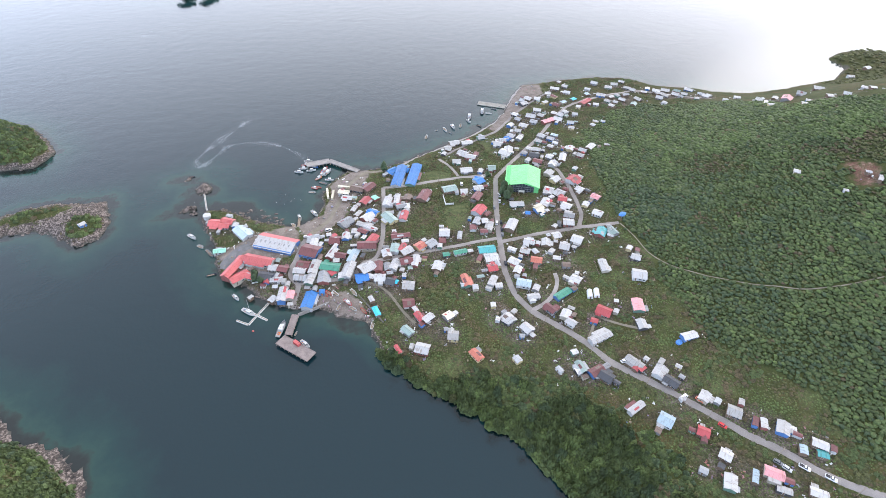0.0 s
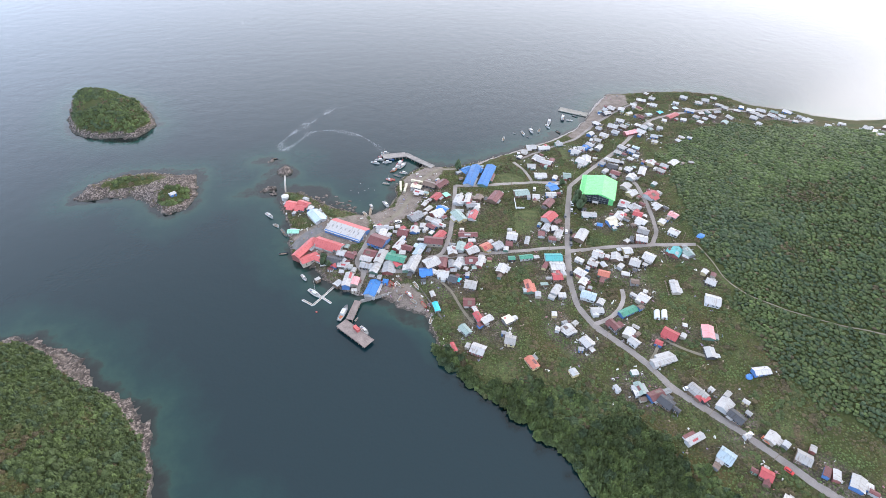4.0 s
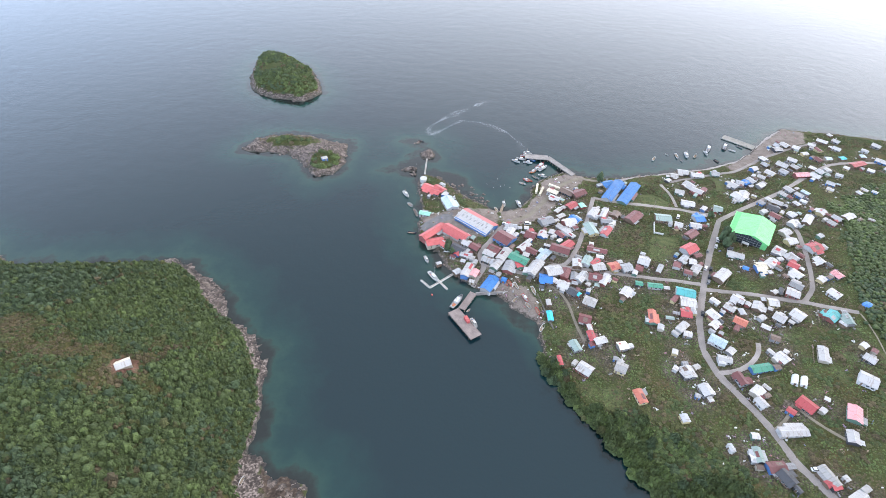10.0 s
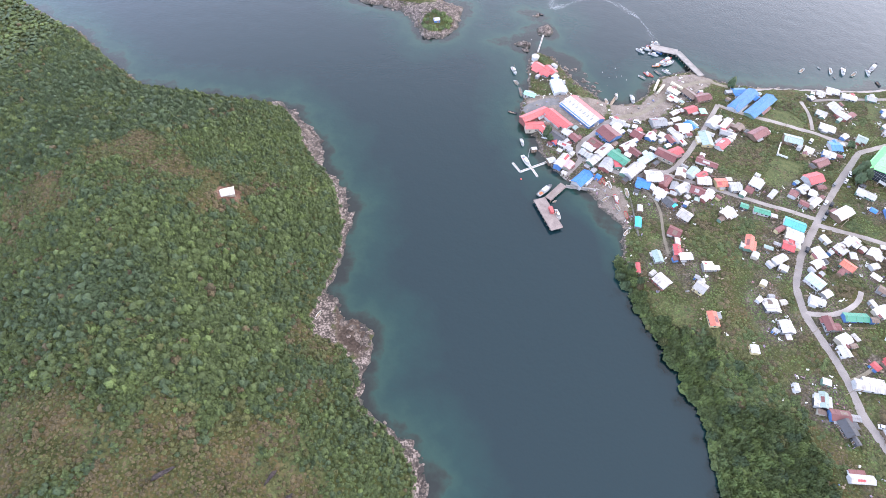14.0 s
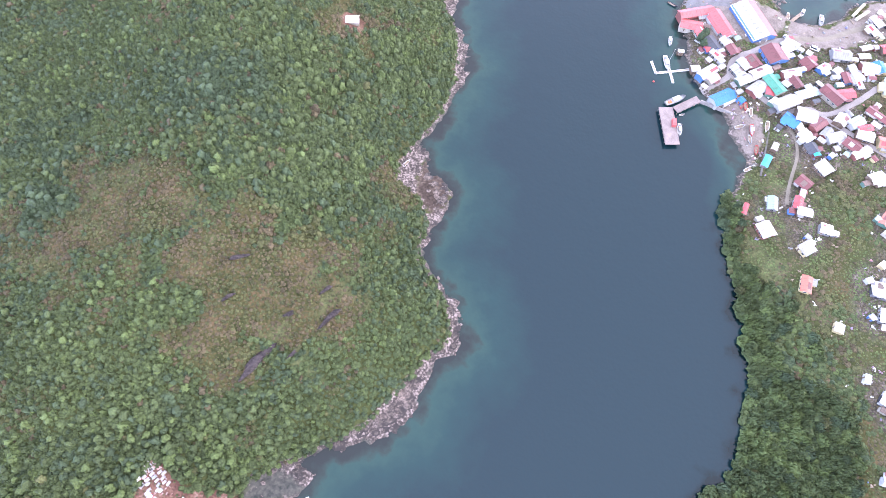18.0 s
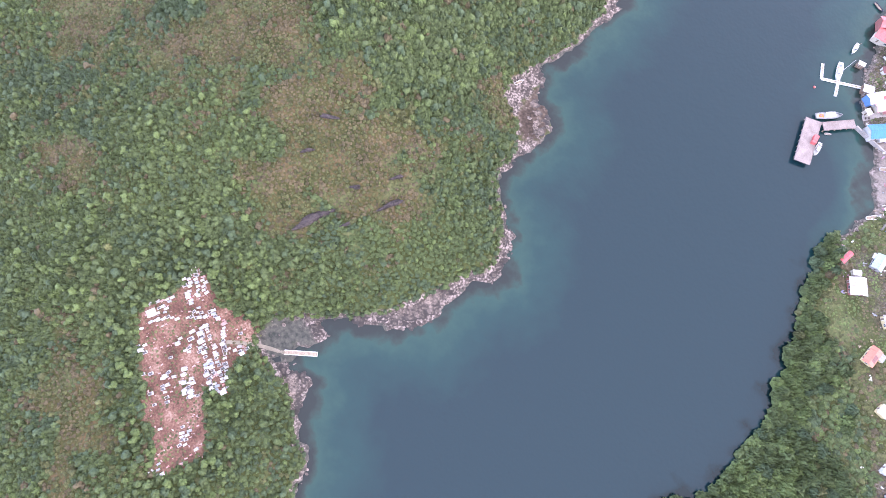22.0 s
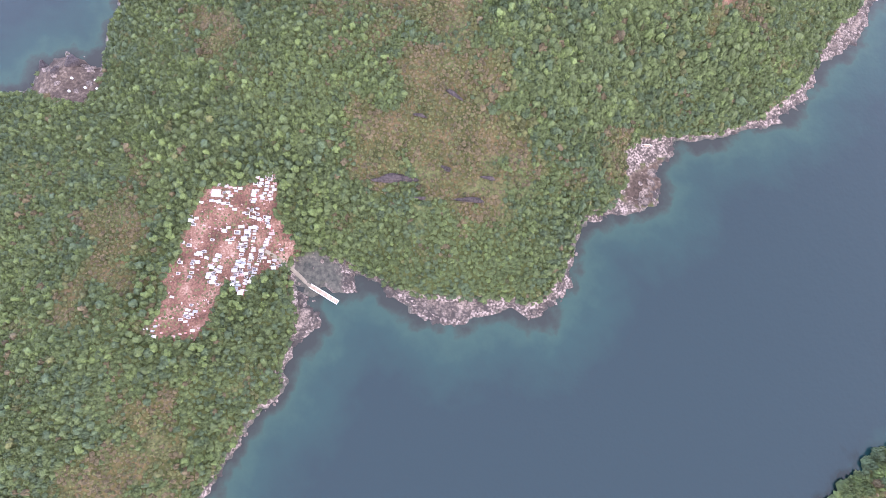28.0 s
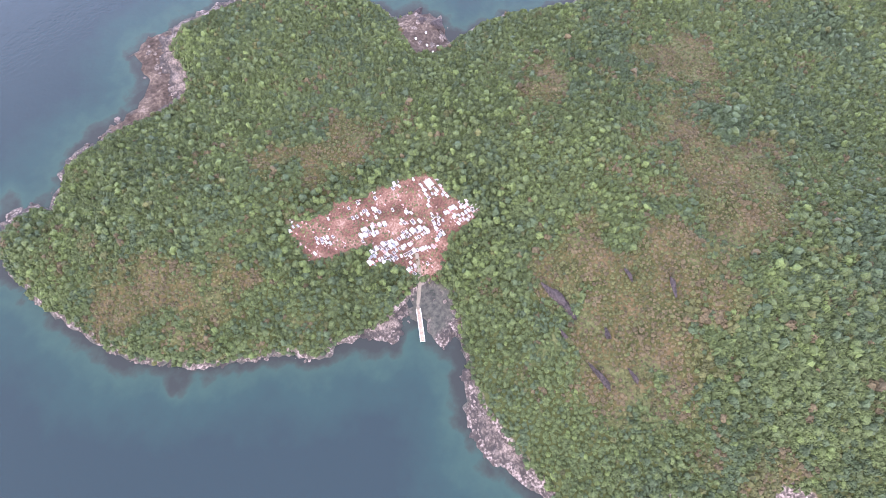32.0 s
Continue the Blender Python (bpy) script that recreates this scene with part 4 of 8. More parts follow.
HOUSES += [
    (216.2, 274.5, 6.4, 5.7, -59, "white"), (212.7, 266.0, 6.0, 5.8, -40, "red"),
    (210.8, 257.8, 6.8, 6.1, -55, "white"), (198.8, 268.1, 8.1, 5.1, 40, "white"),
    (191.2, 263.3, 5.8, 6.3, 4, "cream"), (234.2, 284.8, 9.1, 7.7, 22, "red"),
    (231.1, 271.2, 5.8, 5.7, -65, "white"), (235.2, 257.2, 5.8, 5.6, -62, "pink"),
    (224.2, 253.1, 5.5, 4.2, 34, "white"), (224.8, 239.7, 6.5, 6.0, -55, "white"),
    (206.3, 247.2, 7.0, 6.0, -41, "grey"), (201.1, 240.0, 7.1, 6.3, -30, "white"),
    (191.0, 241.1, 3.7, 2.6, 31, "offwhite"), (214.8, 221.4, 8.5, 6.4, 38, "teal")]
HOUSES += [
    (212.0, 222.4, 6.6, 2.9, 73, "maroon"), (222.0, 218.2, 7.1, 4.5, 89, "greygreen"),
    (196.2, 222.0, 6.8, 7.6, -50, "white"), (166.8, 234.2, 7.0, 4.7, -39, "white"),
    (186.3, 232.0, 5.4, 5.8, -4, "white"), (176.7, 229.1, 6.9, 5.4, 58, "white"),
    (185.6, 220.3, 6.1, 6.9, -41, "white"), (153.2, 232.8, 5.4, 3.4, -50, "white"),
    (160.0, 227.5, 5.9, 5.0, -42, "offwhite"), (165.7, 224.1, 4.5, 3.6, -84, "pale"),
    (175.5, 220.0, 4.4, 3.2, 31, "offwhite"), (175.2, 213.1, 4.9, 3.4, -33, "white"),
    (162.3, 216.8, 6.7, 5.4, -34, "orange"), (177.3, 205.0, 4.8, 4.2, -27, "brown")]
HOUSES += [
    (148.8, 221.6, 6.8, 5.6, -57, "white"), (147.1, 213.9, 6.1, 4.3, 43, "white"),
    (145.0, 202.1, 8.5, 6.3, -37, "lightblue"), (150.1, 195.6, 4.8, 3.8, 42, "white"),
    (175.7, 191.5, 6.2, 5.9, -58, "white"), (179.1, 195.6, 2.4, 2.7, -43, "white"),
    (197.9, 193.9, 10.4, 4.8, 71, "white"), (219.5, 190.5, 5.5, 5.1, -48, "white"),
    (221.0, 199.4, 4.1, 3.3, 33, "white"), (211.6, 176.9, 8.2, 8.1, -35, "white"),
    (162.2, 184.8, 11.5, 4.4, 14, "green"), (144.9, 189.9, 6.9, 3.9, -11, "white"),
    (149.2, 177.6, 7.4, 4.5, -74, "maroon"), (155.2, 170.3, 6.5, 4.9, 39, "white")]
HOUSES += [
    (154.8, 163.7, 5.6, 4.6, -66, "white"), (176.2, 162.7, 8.1, 7.2, -52, "red"),
    (167.3, 159.1, 4.0, 3.5, -44, "red"), (187.0, 165.8, 2.4, 2.4, -32, "white"),
    (196.1, 157.4, 9.3, 6.1, 63, "pink"), (189.3, 144.8, 6.6, 5.0, 72, "white"),
    (206.5, 126.6, 8.5, 4.4, -6, "white"), (163.9, 148.0, 13.8, 4.6, 5, "white"),
    (170.6, 126.1, 9.6, 4.2, -69, "offwhite"), (171.3, 121.3, 4.4, 3.1, 15, "red"),
    (178.4, 115.2, 7.2, 6.2, 29, "white"), (179.7, 108.0, 7.5, 5.2, -66, "dark"),
    (188.9, 113.6, 3.1, 2.4, -59, "offwhite"), (155.0, 103.7, 9.7, 3.2, 12, "white")]
HOUSES += [
    (145.5, 145.6, 3.6, 3.1, -5, "white"), (143.5, 136.0, 7.3, 3.6, 88, "greygreen"),
    (141.0, 135.3, 6.4, 2.6, 87, "pale"), (149.4, 130.0, 8.2, 5.0, 8, "maroon"),
    (152.0, 125.0, 7.2, 6.1, -62, "dark"), (132.3, 139.3, 3.9, 2.4, -79, "pale"),
    (123.7, 181.0, 5.9, 5.2, -64, "white"), (130.8, 170.4, 5.2, 4.3, -69, "white"),
    (188.7, 93.9, 6.1, 4.6, 28, "white"), (195.5, 81.2, 6.2, 6.2, -50, "offwhite"),
    (200.8, 72.8, 5.4, 2.6, 38, "maroon"), (203.6, 70.4, 5.5, 3.0, 48, "white"),
    (209.6, 64.8, 7.1, 5.4, 38, "offwhite"), (209.9, 53.0, 4.6, 3.3, 46, "lightblue")]
HOUSES += [
    (218.5, 51.8, 6.5, 4.3, -51, "white"), (216.1, 47.9, 4.7, 3.6, -41, "teal"),
    (175.5, 79.4, 5.2, 5.2, -50, "red"), (176.7, 66.0, 5.1, 5.3, -59, "white"),
    (162.8, 64.6, 3.7, 3.2, -53, "pale"), (169.6, 55.2, 7.6, 5.2, 44, "white"),
    (181.4, 52.7, 6.7, 2.4, 41, "lightblue"), (189.9, 50.4, 7.9, 5.0, -48, "pink"),
    (188.5, 43.0, 6.3, 3.0, -44, "offwhite"), (201.0, 35.7, 7.0, 3.9, -46, "white"),
    (164.0, 92.1, 6.7, 7.0, -59, "lightblue"), (178.5, 97.8, 2.9, 2.1, 1, "white"),
    (208.8, 346.9, 9.7, 8.6, -52, "white"), (210.9, 364.1, 6.4, 6.4, -53, "white")]
HOUSES += [
    (228.1, 372.4, 8.0, 5.5, -64, "white"), (222.6, 369.4, 5.4, 5.5, -62, "blue"),
    (248.4, 386.2, 8.1, 7.4, -49, "white"), (238.3, 378.5, 6.3, 5.3, -47, "offwhite"),
    (263.7, 399.4, 9.9, 8.1, -38, "white"), (259.8, 387.6, 6.9, 6.7, -46, "pale"),
    (275.3, 407.8, 8.1, 6.2, -43, "white"), (252.7, 409.8, 6.7, 5.6, -58, "white"),
    (250.5, 400.4, 6.1, 5.7, -50, "pale"), (271.5, 426.9, 8.2, 5.9, 13, "offwhite"),
    (281.0, 434.8, 8.0, 7.4, -55, "white"), (273.5, 432.8, 5.6, 6.2, -56, "pale"),
    (288.5, 430.2, 6.2, 6.7, -41, "white"), (303.8, 435.3, 6.3, 5.7, -42, "white")]
HOUSES += [
    (316.5, 442.8, 9.8, 6.0, -42, "white"), (290.9, 419.3, 6.6, 4.2, 10, "white"),
    (296.8, 408.4, 6.8, 6.0, -60, "maroon"), (288.4, 387.3, 6.4, 6.7, -59, "white"),
    (296.1, 391.6, 5.7, 5.5, -66, "offwhite"), (282.1, 381.9, 8.5, 7.6, -57, "white"),
    (272.0, 383.2, 14.1, 5.8, 15, "pink"), (285.8, 394.7, 5.8, 5.1, -41, "white"),
    (287.7, 370.2, 6.7, 5.8, -46, "pale"), (283.1, 361.3, 5.9, 4.7, -39, "offwhite"),
    (301.0, 383.0, 5.7, 5.1, -41, "pale"), (312.6, 394.9, 4.9, 5.3, -45, "white"),
    (324.1, 400.5, 15.7, 6.2, 15, "red"), (330.0, 391.3, 5.8, 5.4, -42, "white")]
HOUSES += [
    (340.9, 381.7, 6.0, 5.3, -52, "white"), (348.3, 408.6, 9.5, 6.9, -49, "white"),
    (344.5, 392.7, 6.1, 5.5, -53, "offwhite"), (363.0, 440.2, 7.7, 6.2, -49, "white"),
    (330.2, 445.2, 6.4, 6.1, -42, "white"), (332.3, 458.9, 4.5, 4.8, -53, "offwhite"),
    (322.3, 429.1, 6.8, 5.8, -40, "white"), (317.8, 411.3, 6.2, 5.0, 29, "turquoise"),
    (346.4, 428.6, 6.3, 4.8, -42, "pale"), (368.9, 424.3, 7.5, 6.1, -49, "white"),
    (379.9, 429.4, 7.4, 6.4, -39, "white"), (392.6, 433.4, 6.4, 5.1, -43, "white"),
    (385.7, 415.7, 7.3, 4.9, -39, "offwhite"), (386.5, 407.8, 6.1, 6.1, -43, "white")]
HOUSES += [
    (358.5, 388.5, 7.0, 5.6, -48, "white"), (349.4, 386.8, 4.8, 5.5, -46, "pale"),
    (373.9, 384.0, 7.9, 5.7, -79, "offwhite"), (394.8, 400.5, 6.6, 4.8, -41, "white"),
    (360.5, 374.2, 6.6, 5.7, 48, "greygreen"), (410.0, 399.6, 8.3, 7.5, -46, "white"),
    (421.5, 399.1, 9.3, 7.6, -43, "white"), (396.1, 379.3, 7.0, 7.1, -49, "white"),
    (419.6, 383.0, 7.0, 7.4, -50, "white"), (388.8, 364.3, 5.0, 5.4, -60, "pale"),
    (251.6, 360.0, 7.7, 6.1, -49, "white"), (243.9, 352.9, 6.7, 5.0, -52, "offwhite"),
    (255.6, 351.7, 7.1, 4.9, -59, "white"), (254.9, 343.3, 5.4, 4.1, -49, "white")]
HOUSES += [
    (248.1, 339.7, 5.7, 4.7, -57, "white"), (234.6, 340.1, 7.3, 5.6, -48, "white"),
    (230.5, 344.3, 6.6, 4.7, -51, "white"), (222.8, 340.1, 4.6, 4.6, -52, "grey"),
    (228.1, 332.7, 7.8, 6.4, -39, "dark"), (219.5, 328.0, 5.0, 3.7, 31, "white"),
    (225.2, 322.3, 7.0, 5.3, -47, "maroon"), (237.5, 324.2, 5.1, 5.2, -58, "white"),
    (234.0, 313.5, 6.7, 5.7, 37, "white"), (246.1, 318.3, 11.4, 5.0, 51, "white"),
    (260.2, 328.2, 6.6, 5.3, 42, "white"), (266.9, 320.3, 5.9, 4.8, -55, "pale"),
    (276.5, 322.9, 9.0, 5.2, 29, "white"), (260.5, 314.0, 5.4, 4.6, -57, "offwhite")]
HOUSES += [
    (244.9, 298.6, 4.2, 3.4, 31, "pale"), (301.7, 355.7, 4.8, 4.6, -56, "pale"),
    (307.9, 360.3, 5.7, 3.8, -51, "offwhite"), (313.1, 356.5, 4.4, 3.6, -60, "pale"),
    (289.1, 318.0, 4.1, 2.4, -32, "offwhite"), (446.7, 392.4, 9.4, 6.4, -51, "white"),
    (427.3, 378.9, 6.1, 6.1, -55, "white"), (436.8, 361.2, 6.8, 6.5, -76, "white"),
    (423.9, 359.9, 4.7, 4.7, -48, "offwhite"), (437.3, 338.9, 5.4, 4.6, -43, "pale"),
    (455.0, 341.0, 6.5, 4.7, -40, "white"), (443.4, 310.0, 5.4, 5.4, -68, "white"),
    (431.9, 294.6, 5.4, 4.0, 42, "white"), (423.9, 284.0, 5.8, 3.8, -29, "white")]
HOUSES += [
    (450.5, 301.5, 5.5, 4.2, 26, "offwhite"), (443.7, 286.6, 8.8, 7.5, 29, "pink"),
    (463.2, 288.9, 6.6, 6.9, -57, "pale"), (430.0, 261.9, 4.4, 5.0, -44, "white"),
    (437.7, 265.0, 3.6, 4.1, -49, "white"), (500.4, 299.2, 7.7, 6.0, -45, "white"),
    (450.5, 257.9, 4.6, 4.9, -31, "white"), (455.2, 249.0, 4.9, 5.3, -53, "pale"),
    (474.6, 249.2, 5.1, 4.3, -66, "white"), (475.5, 244.1, 4.5, 3.9, -31, "white"),
    (643.5, 357.4, 7.2, 6.2, -42, "white"), (677.8, 364.5, 9.0, 6.1, 2, "white"),
    (348.7, 195.8, 4.0, 4.3, -48, "white"), (375.5, 159.9, 7.2, 2.4, 26, "white")]
HOUSES += [
    (374.5, 168.1, 3.4, 2.6, -41, "pale"), (352.5, 163.8, 2.7, 2.4, -44, "offwhite"),
    (-19.2, 289.7, 20.1, 5.8, 48, "coral"), (-3.3, 289.1, 19.5, 7.2, -37, "coral"),
    (-17.2, 280.2, 11.9, 6.5, 19, "coral"), (-11.1, 278.6, 6.5, 5.1, -44, "coral"),
    (114.7, 348.4, 28.7, 7.6, 59, "skyblue"), (125.7, 345.1, 29.6, 7.5, 58, "skyblue"),
    (122.7, 356.3, 6.2, 6.1, -39, "skyblue"), (112.9, 360.3, 9.6, 5.5, 21, "skyblue")]


north = random.Random(61)
HOUSES = [(x, y, a * 0.86, b * 0.86, turn + north.uniform(-14, 14), c) if x > 225 and y > 335 else (x, y, a, b, turn, c) for x, y, a, b, turn, c in HOUSES]
for line_up in (ROADS[1], ROADS[11], ROADS[15]):
    for (ax, ay), (bx, by) in zip(line_up, line_up[1:]):
        long = math.hypot(bx - ax, by - ay)
        for k in range(int(long / 7)):
            u, off = (k + north.uniform(0.2, 0.8)) / (long / 7), north.choice((-1, 1)) * north.uniform(6.5, 15)
            hx, hy = ax + (bx - ax) * u - (by - ay) / long * off, ay + (by - ay) * u + (bx - ax) / long * off
            if hx < 232 or any((hx - h[0]) ** 2 + (hy - h[1]) ** 2 < 60 for h in HOUSES) or inside_distance(np.array([hx]), np.array([hy]), TOWN)[0] < 7 or inside_distance(np.array([hx]), np.array([hy]), NORTH_QUAY)[0] > -4:
                continue
            HOUSES.append((round(hx, 1), round(hy, 1), north.uniform(4.5, 7), north.uniform(3.6, 5), math.degrees(math.atan2(by - ay, bx - ax)) + north.choice((0, 90)) + north.uniform(-8, 8), north.choice(("white", "white", "offwhite", "pale", "maroon", "grey", "white", "lightblue", "greygreen"))))


def clear_houses(x, y, margin):
    k = np.ones(len(x), bool)
    for hx, hy, a, b, turn, *_ in HOUSES:
        c, s = math.cos(radians(turn)), math.sin(radians(turn))
        u, v = (x - hx) * c + (y - hy) * s, (y - hy) * c - (x - hx) * s
        k &= (np.abs(u) > a / 2 + margin) | (np.abs(v) > b / 2 + margin)
    return k


def road_gap(x, y):
    best = np.full(np.shape(x), 1e9)
    for line in ROADS:
        for (ax, ay), (bx, by) in zip(line, line[1:]):
            ex, ey = bx - ax, by - ay
            s = np.clip(((x - ax) * ex + (y - ay) * ey) / (ex * ex + ey * ey + 1e-9), 0, 1)
            best = np.minimum(best, np.hypot(x - ax - s * ex, y - ay - s * ey))
    return best


def crowding(x, y):
    """How thickly houses stand round a place, about 0 to 1.5."""
    d = np.zeros(np.shape(x))
    for hx, hy, *_ in HOUSES:
        d = d + np.exp(-((x - hx) ** 2 + (y - hy) ** 2) / 90)
    return d / 1.6


HEATHS = [(-170, 12, 20), (-180, -24, 20), (-115, 8, 20), (-78, 22, 15), (-95, -12, 13), (-114, 24, 18), (-93, 40, 16), (-227, -40, 16), (-221, -56, 13), (-88, 20, 16), (-174, 18, 18), (-161, -88, 15), (-240, -57, 14), (46, -133, 15), (30, -112, 11), (7, -110, 11), (-45, -135, 12),
          (-90, 98, 8), (-208, 154, 13), (-181, 153, 12), (-221, 155, 12), (-155, 153, 12), (-237, 113, 16), (-68, -128, 15), (390, 180, 22), (330, 240, 16)]
DARKS = [(-199, -26, 20), (-195, -71, 18), (-206, 4, 18), (-175, 75, 28), (-209, -10, 16), (-296, -7, 40), (-267, 215, 40), (-314, 231, 40), (-224, 205, 25), (-269, 156, 30), (255, 222, 22), (285, 225, 20)]
# hill patches paint sun and haze into the crowns; town-shore ones offset self-shade
FRESH_OR_LIT = [(-84, -41, 13), (-61, -37, 9), (-97, -53, 14), (-106, -111, 22), (-120, -95, 20), (-10, -190, 20), (40, -180, 18), (-60, -215, 22), (345, 130, 45), (300, 70, 40), (420, 190, 40), (330, 290, 55), (390, 250, 55), (430, 300, 50), (100, 120, 22), (122, 88, 26), (75, 155, 16)]
TALLS = [(-149, 56, 24), (-124, 86, 24), (-88, 91, 16), (-112, 52, 18), (-150, 110, 24), (-130, 150, 25)]
CLOSE = [(-55, 4, 18), (-32, 23, 16), (-40, 2, 16), (-41, 44, 18), (0, -80, 22), (-80, 70, 14)]


def zone(x, y, spots):
    """How far a place lies in a group of round patches with ragged borders, 0 to about 1.3."""
    x, y = x + 9 * ripple(x, y, 37, 53) + 4 * ripple(x, y, 12, 55), y + 9 * ripple(x, y, 33, 54) + 4 * ripple(x, y, 11, 56)
    o = np.zeros(np.shape(x))
    for cx, cy, rad in spots:
        o = o + np.exp(-((x - cx) ** 2 + (y - cy) ** 2) / rad ** 2)
    return o


def openness(x, y):
    """0 to 1: where the wood opens into low scrub."""
    return np.clip(0.04 + 0.22 * ripple(x, y, 60, 51) + 0.2 * ripple(x, y, 27, 52) + 1.05 * zone(x, y, HEATHS), 0, 1)


near = (np.abs(GX - 150) < 320) & (np.abs(GY - 180) < 320)
on_head = (GX > -420) & (GX < 100) & (GY > -270) & (GY < 300)
moor = np.where(SH[0] > 0, np.clip(0.55 + 0.35 * ripple(GX, GY, 50, 33), 0, 1) * (1 - 0.8 * smooth_in(GX, GY, EAST_WOOD, 8)), 0.15)
moor[on_head] = openness(GX[on_head], GY[on_head])
ground.data.attributes.new("heath", 'FLOAT', 'POINT').data.foreach_set("value", moor.astype(np.float32).ravel())
trodden = np.zeros(GX.shape)
trodden[near] = np.clip(0.75 * crowding(GX[near], GY[near]), 0, 1)
ground.data.attributes.new("yard", 'FLOAT', 'POINT').data.foreach_set("value", trodden.astype(np.float32).ravel())

# ---- trees and shrubs ----
_ico = None


def ico():
    global _ico
    if _ico is None:
        bm = bmesh.new()
        bmesh.ops.create_icosphere(bm, subdivisions=1, radius=1)
        _ico = (np.array([v.co for v in bm.verts]), np.array([[v.index for v in f.verts] for f in bm.faces]))
        bm.free()
    return _ico


def crown_shape(seed, lobes, flat=0.75, rough=0.22):
    """A crown of lumpy leaf clumps on a dome, about one unit in radius, its base near zero."""
    r = np.random.RandomState(seed)
    V, F = ico()
    vs, fs = [], []
    for k in range(lobes):
        if k == 0:
            c, s = np.array([0, 0, 0.55]), 0.72
        else:
            a = math.tau * (k + r.uniform(-0.3, 0.3)) / (lobes - 1)
            d = r.uniform(0.38, 0.72)
            c, s = np.array([d * math.cos(a), d * math.sin(a), r.uniform(0.25, 0.75) * flat]), r.uniform(0.34, 0.52)
        w = V * (1 + r.uniform(-rough, rough, (len(V), 1))) * s * np.array([1, 1, r.uniform(0.75, 1.1)])
        fs.append(F + len(vs) * len(V))
        vs.append(w + c)
    return np.concatenate(vs), np.concatenate(fs)


def sprig_shape(seed, clumps, leaf=(0.2, 0.36)):
    """A ragged bush: a low dome with small three-sided leaf clumps standing out of it at uneven heights and tilts."""
    r = np.random.RandomState(seed)
    v, f, n = [], [], 6
    for z, rad in ((0.0, 0.92), (0.5, 0.62)):
        v += [(rad * math.cos(math.tau * (k + z) / n) * r.uniform(0.75, 1.15), rad * math.sin(math.tau * (k + z) / n) * r.uniform(0.75, 1.15), z + r.uniform(-0.1, 0.1)) for k in range(n)]
    v.append((r.uniform(-0.15, 0.15), r.uniform(-0.15, 0.15), 0.82))
    for k in range(n):
        j = (k + 1) % n
        f += [(k, j, n + k), (j, n + j, n + k), (n + k, n + j, 2 * n)]
    for k in range(clumps):
        a, d = math.tau * (k + r.uniform(0, 1)) / clumps * 2.4, 0.88 * math.sqrt(r.uniform(0.03, 1))
        x, y, z, s = d * math.cos(a), d * math.sin(a), 0.72 - 0.55 * d * d, r.uniform(*leaf)
        turn, i = r.uniform(0, math.tau), len(v)
        v += [(x + s * math.cos(turn + q), y + s * math.sin(turn + q), z + r.uniform(-0.2, 0.12)) for q in (0, 2.1, 4.2)]
        v.append((x + r.uniform(-0.15, 0.15), y + r.uniform(-0.15, 0.15), z + r.uniform(0.2, 0.42)))
        f += [(i, i + 1, i + 3), (i + 1, i + 2, i + 3), (i + 2, i, i + 3)]
    return np.array(v), np.array(f)


def scatter_mesh(name, shapes, at, size, tall, material, seed, smooth=False):
    """One mesh of many crowns: at (n x 3), radius and height of each."""
    r = np.random.RandomState(seed)
    vs, fs, base = [], [], 0
    pick = r.randint(0, len(shapes), len(at))
    turn = r.uniform(0, math.tau, len(at))
    for k, (V, F) in enumerate(shapes):
        m = np.where(pick == k)[0]
        if not len(m):
            continue
        c, s = np.cos(turn[m])[:, None], np.sin(turn[m])[:, None]
        x, y = V[None, :, 0] * c - V[None, :, 1] * s, V[None, :, 0] * s + V[None, :, 1] * c
        w = np.stack([x * size[m, None] + at[m, 0, None], y * size[m, None] + at[m, 1, None], V[None, :, 2] * tall[m, None] + at[m, 2, None]], -1)
        vs.append(w.reshape(-1, 3))
        fs.append((F[None] + (np.arange(len(m)) * len(V))[:, None, None] + base).reshape(-1, 3))
        base += len(m) * len(V)
    V, F = np.concatenate(vs), np.concatenate(fs)
    me = bpy.data.meshes.new(name)
    me.vertices.add(len(V))
    me.vertices.foreach_set("co", V.ravel())
    me.loops.add(F.size)
    me.loops.foreach_set("vertex_index", F.ravel().astype(np.int32))
    me.polygons.add(len(F))
    me.polygons.foreach_set("loop_start", np.arange(0, F.size, 3, dtype=np.int32))
    me.polygons.foreach_set("use_smooth", np.full(len(F), smooth))
    me.update()
    me.materials.append(material)
    return new(name, me)


def field(x0, x1, y0, y1, step, seed):
    r = np.random.RandomState(seed)
    gx, gy = np.meshgrid(np.arange(x0, x1, step), np.arange(y0, y1, step))
    gx = gx + (np.arange(gx.shape[0]) % 2)[:, None] * step / 2
    x, y = gx.ravel() + r.uniform(-0.42, 0.42, gx.size) * step, gy.ravel() + r.uniform(-0.42, 0.42, gx.size) * step
    return x, y, r


MID = [crown_shape(40 + k, 5) for k in range(9)]
HILLC = [crown_shape(120 + k, 1, rough=0.42) for k in range(14)]
FARC = [crown_shape(60 + k, 3) for k in range(9)]


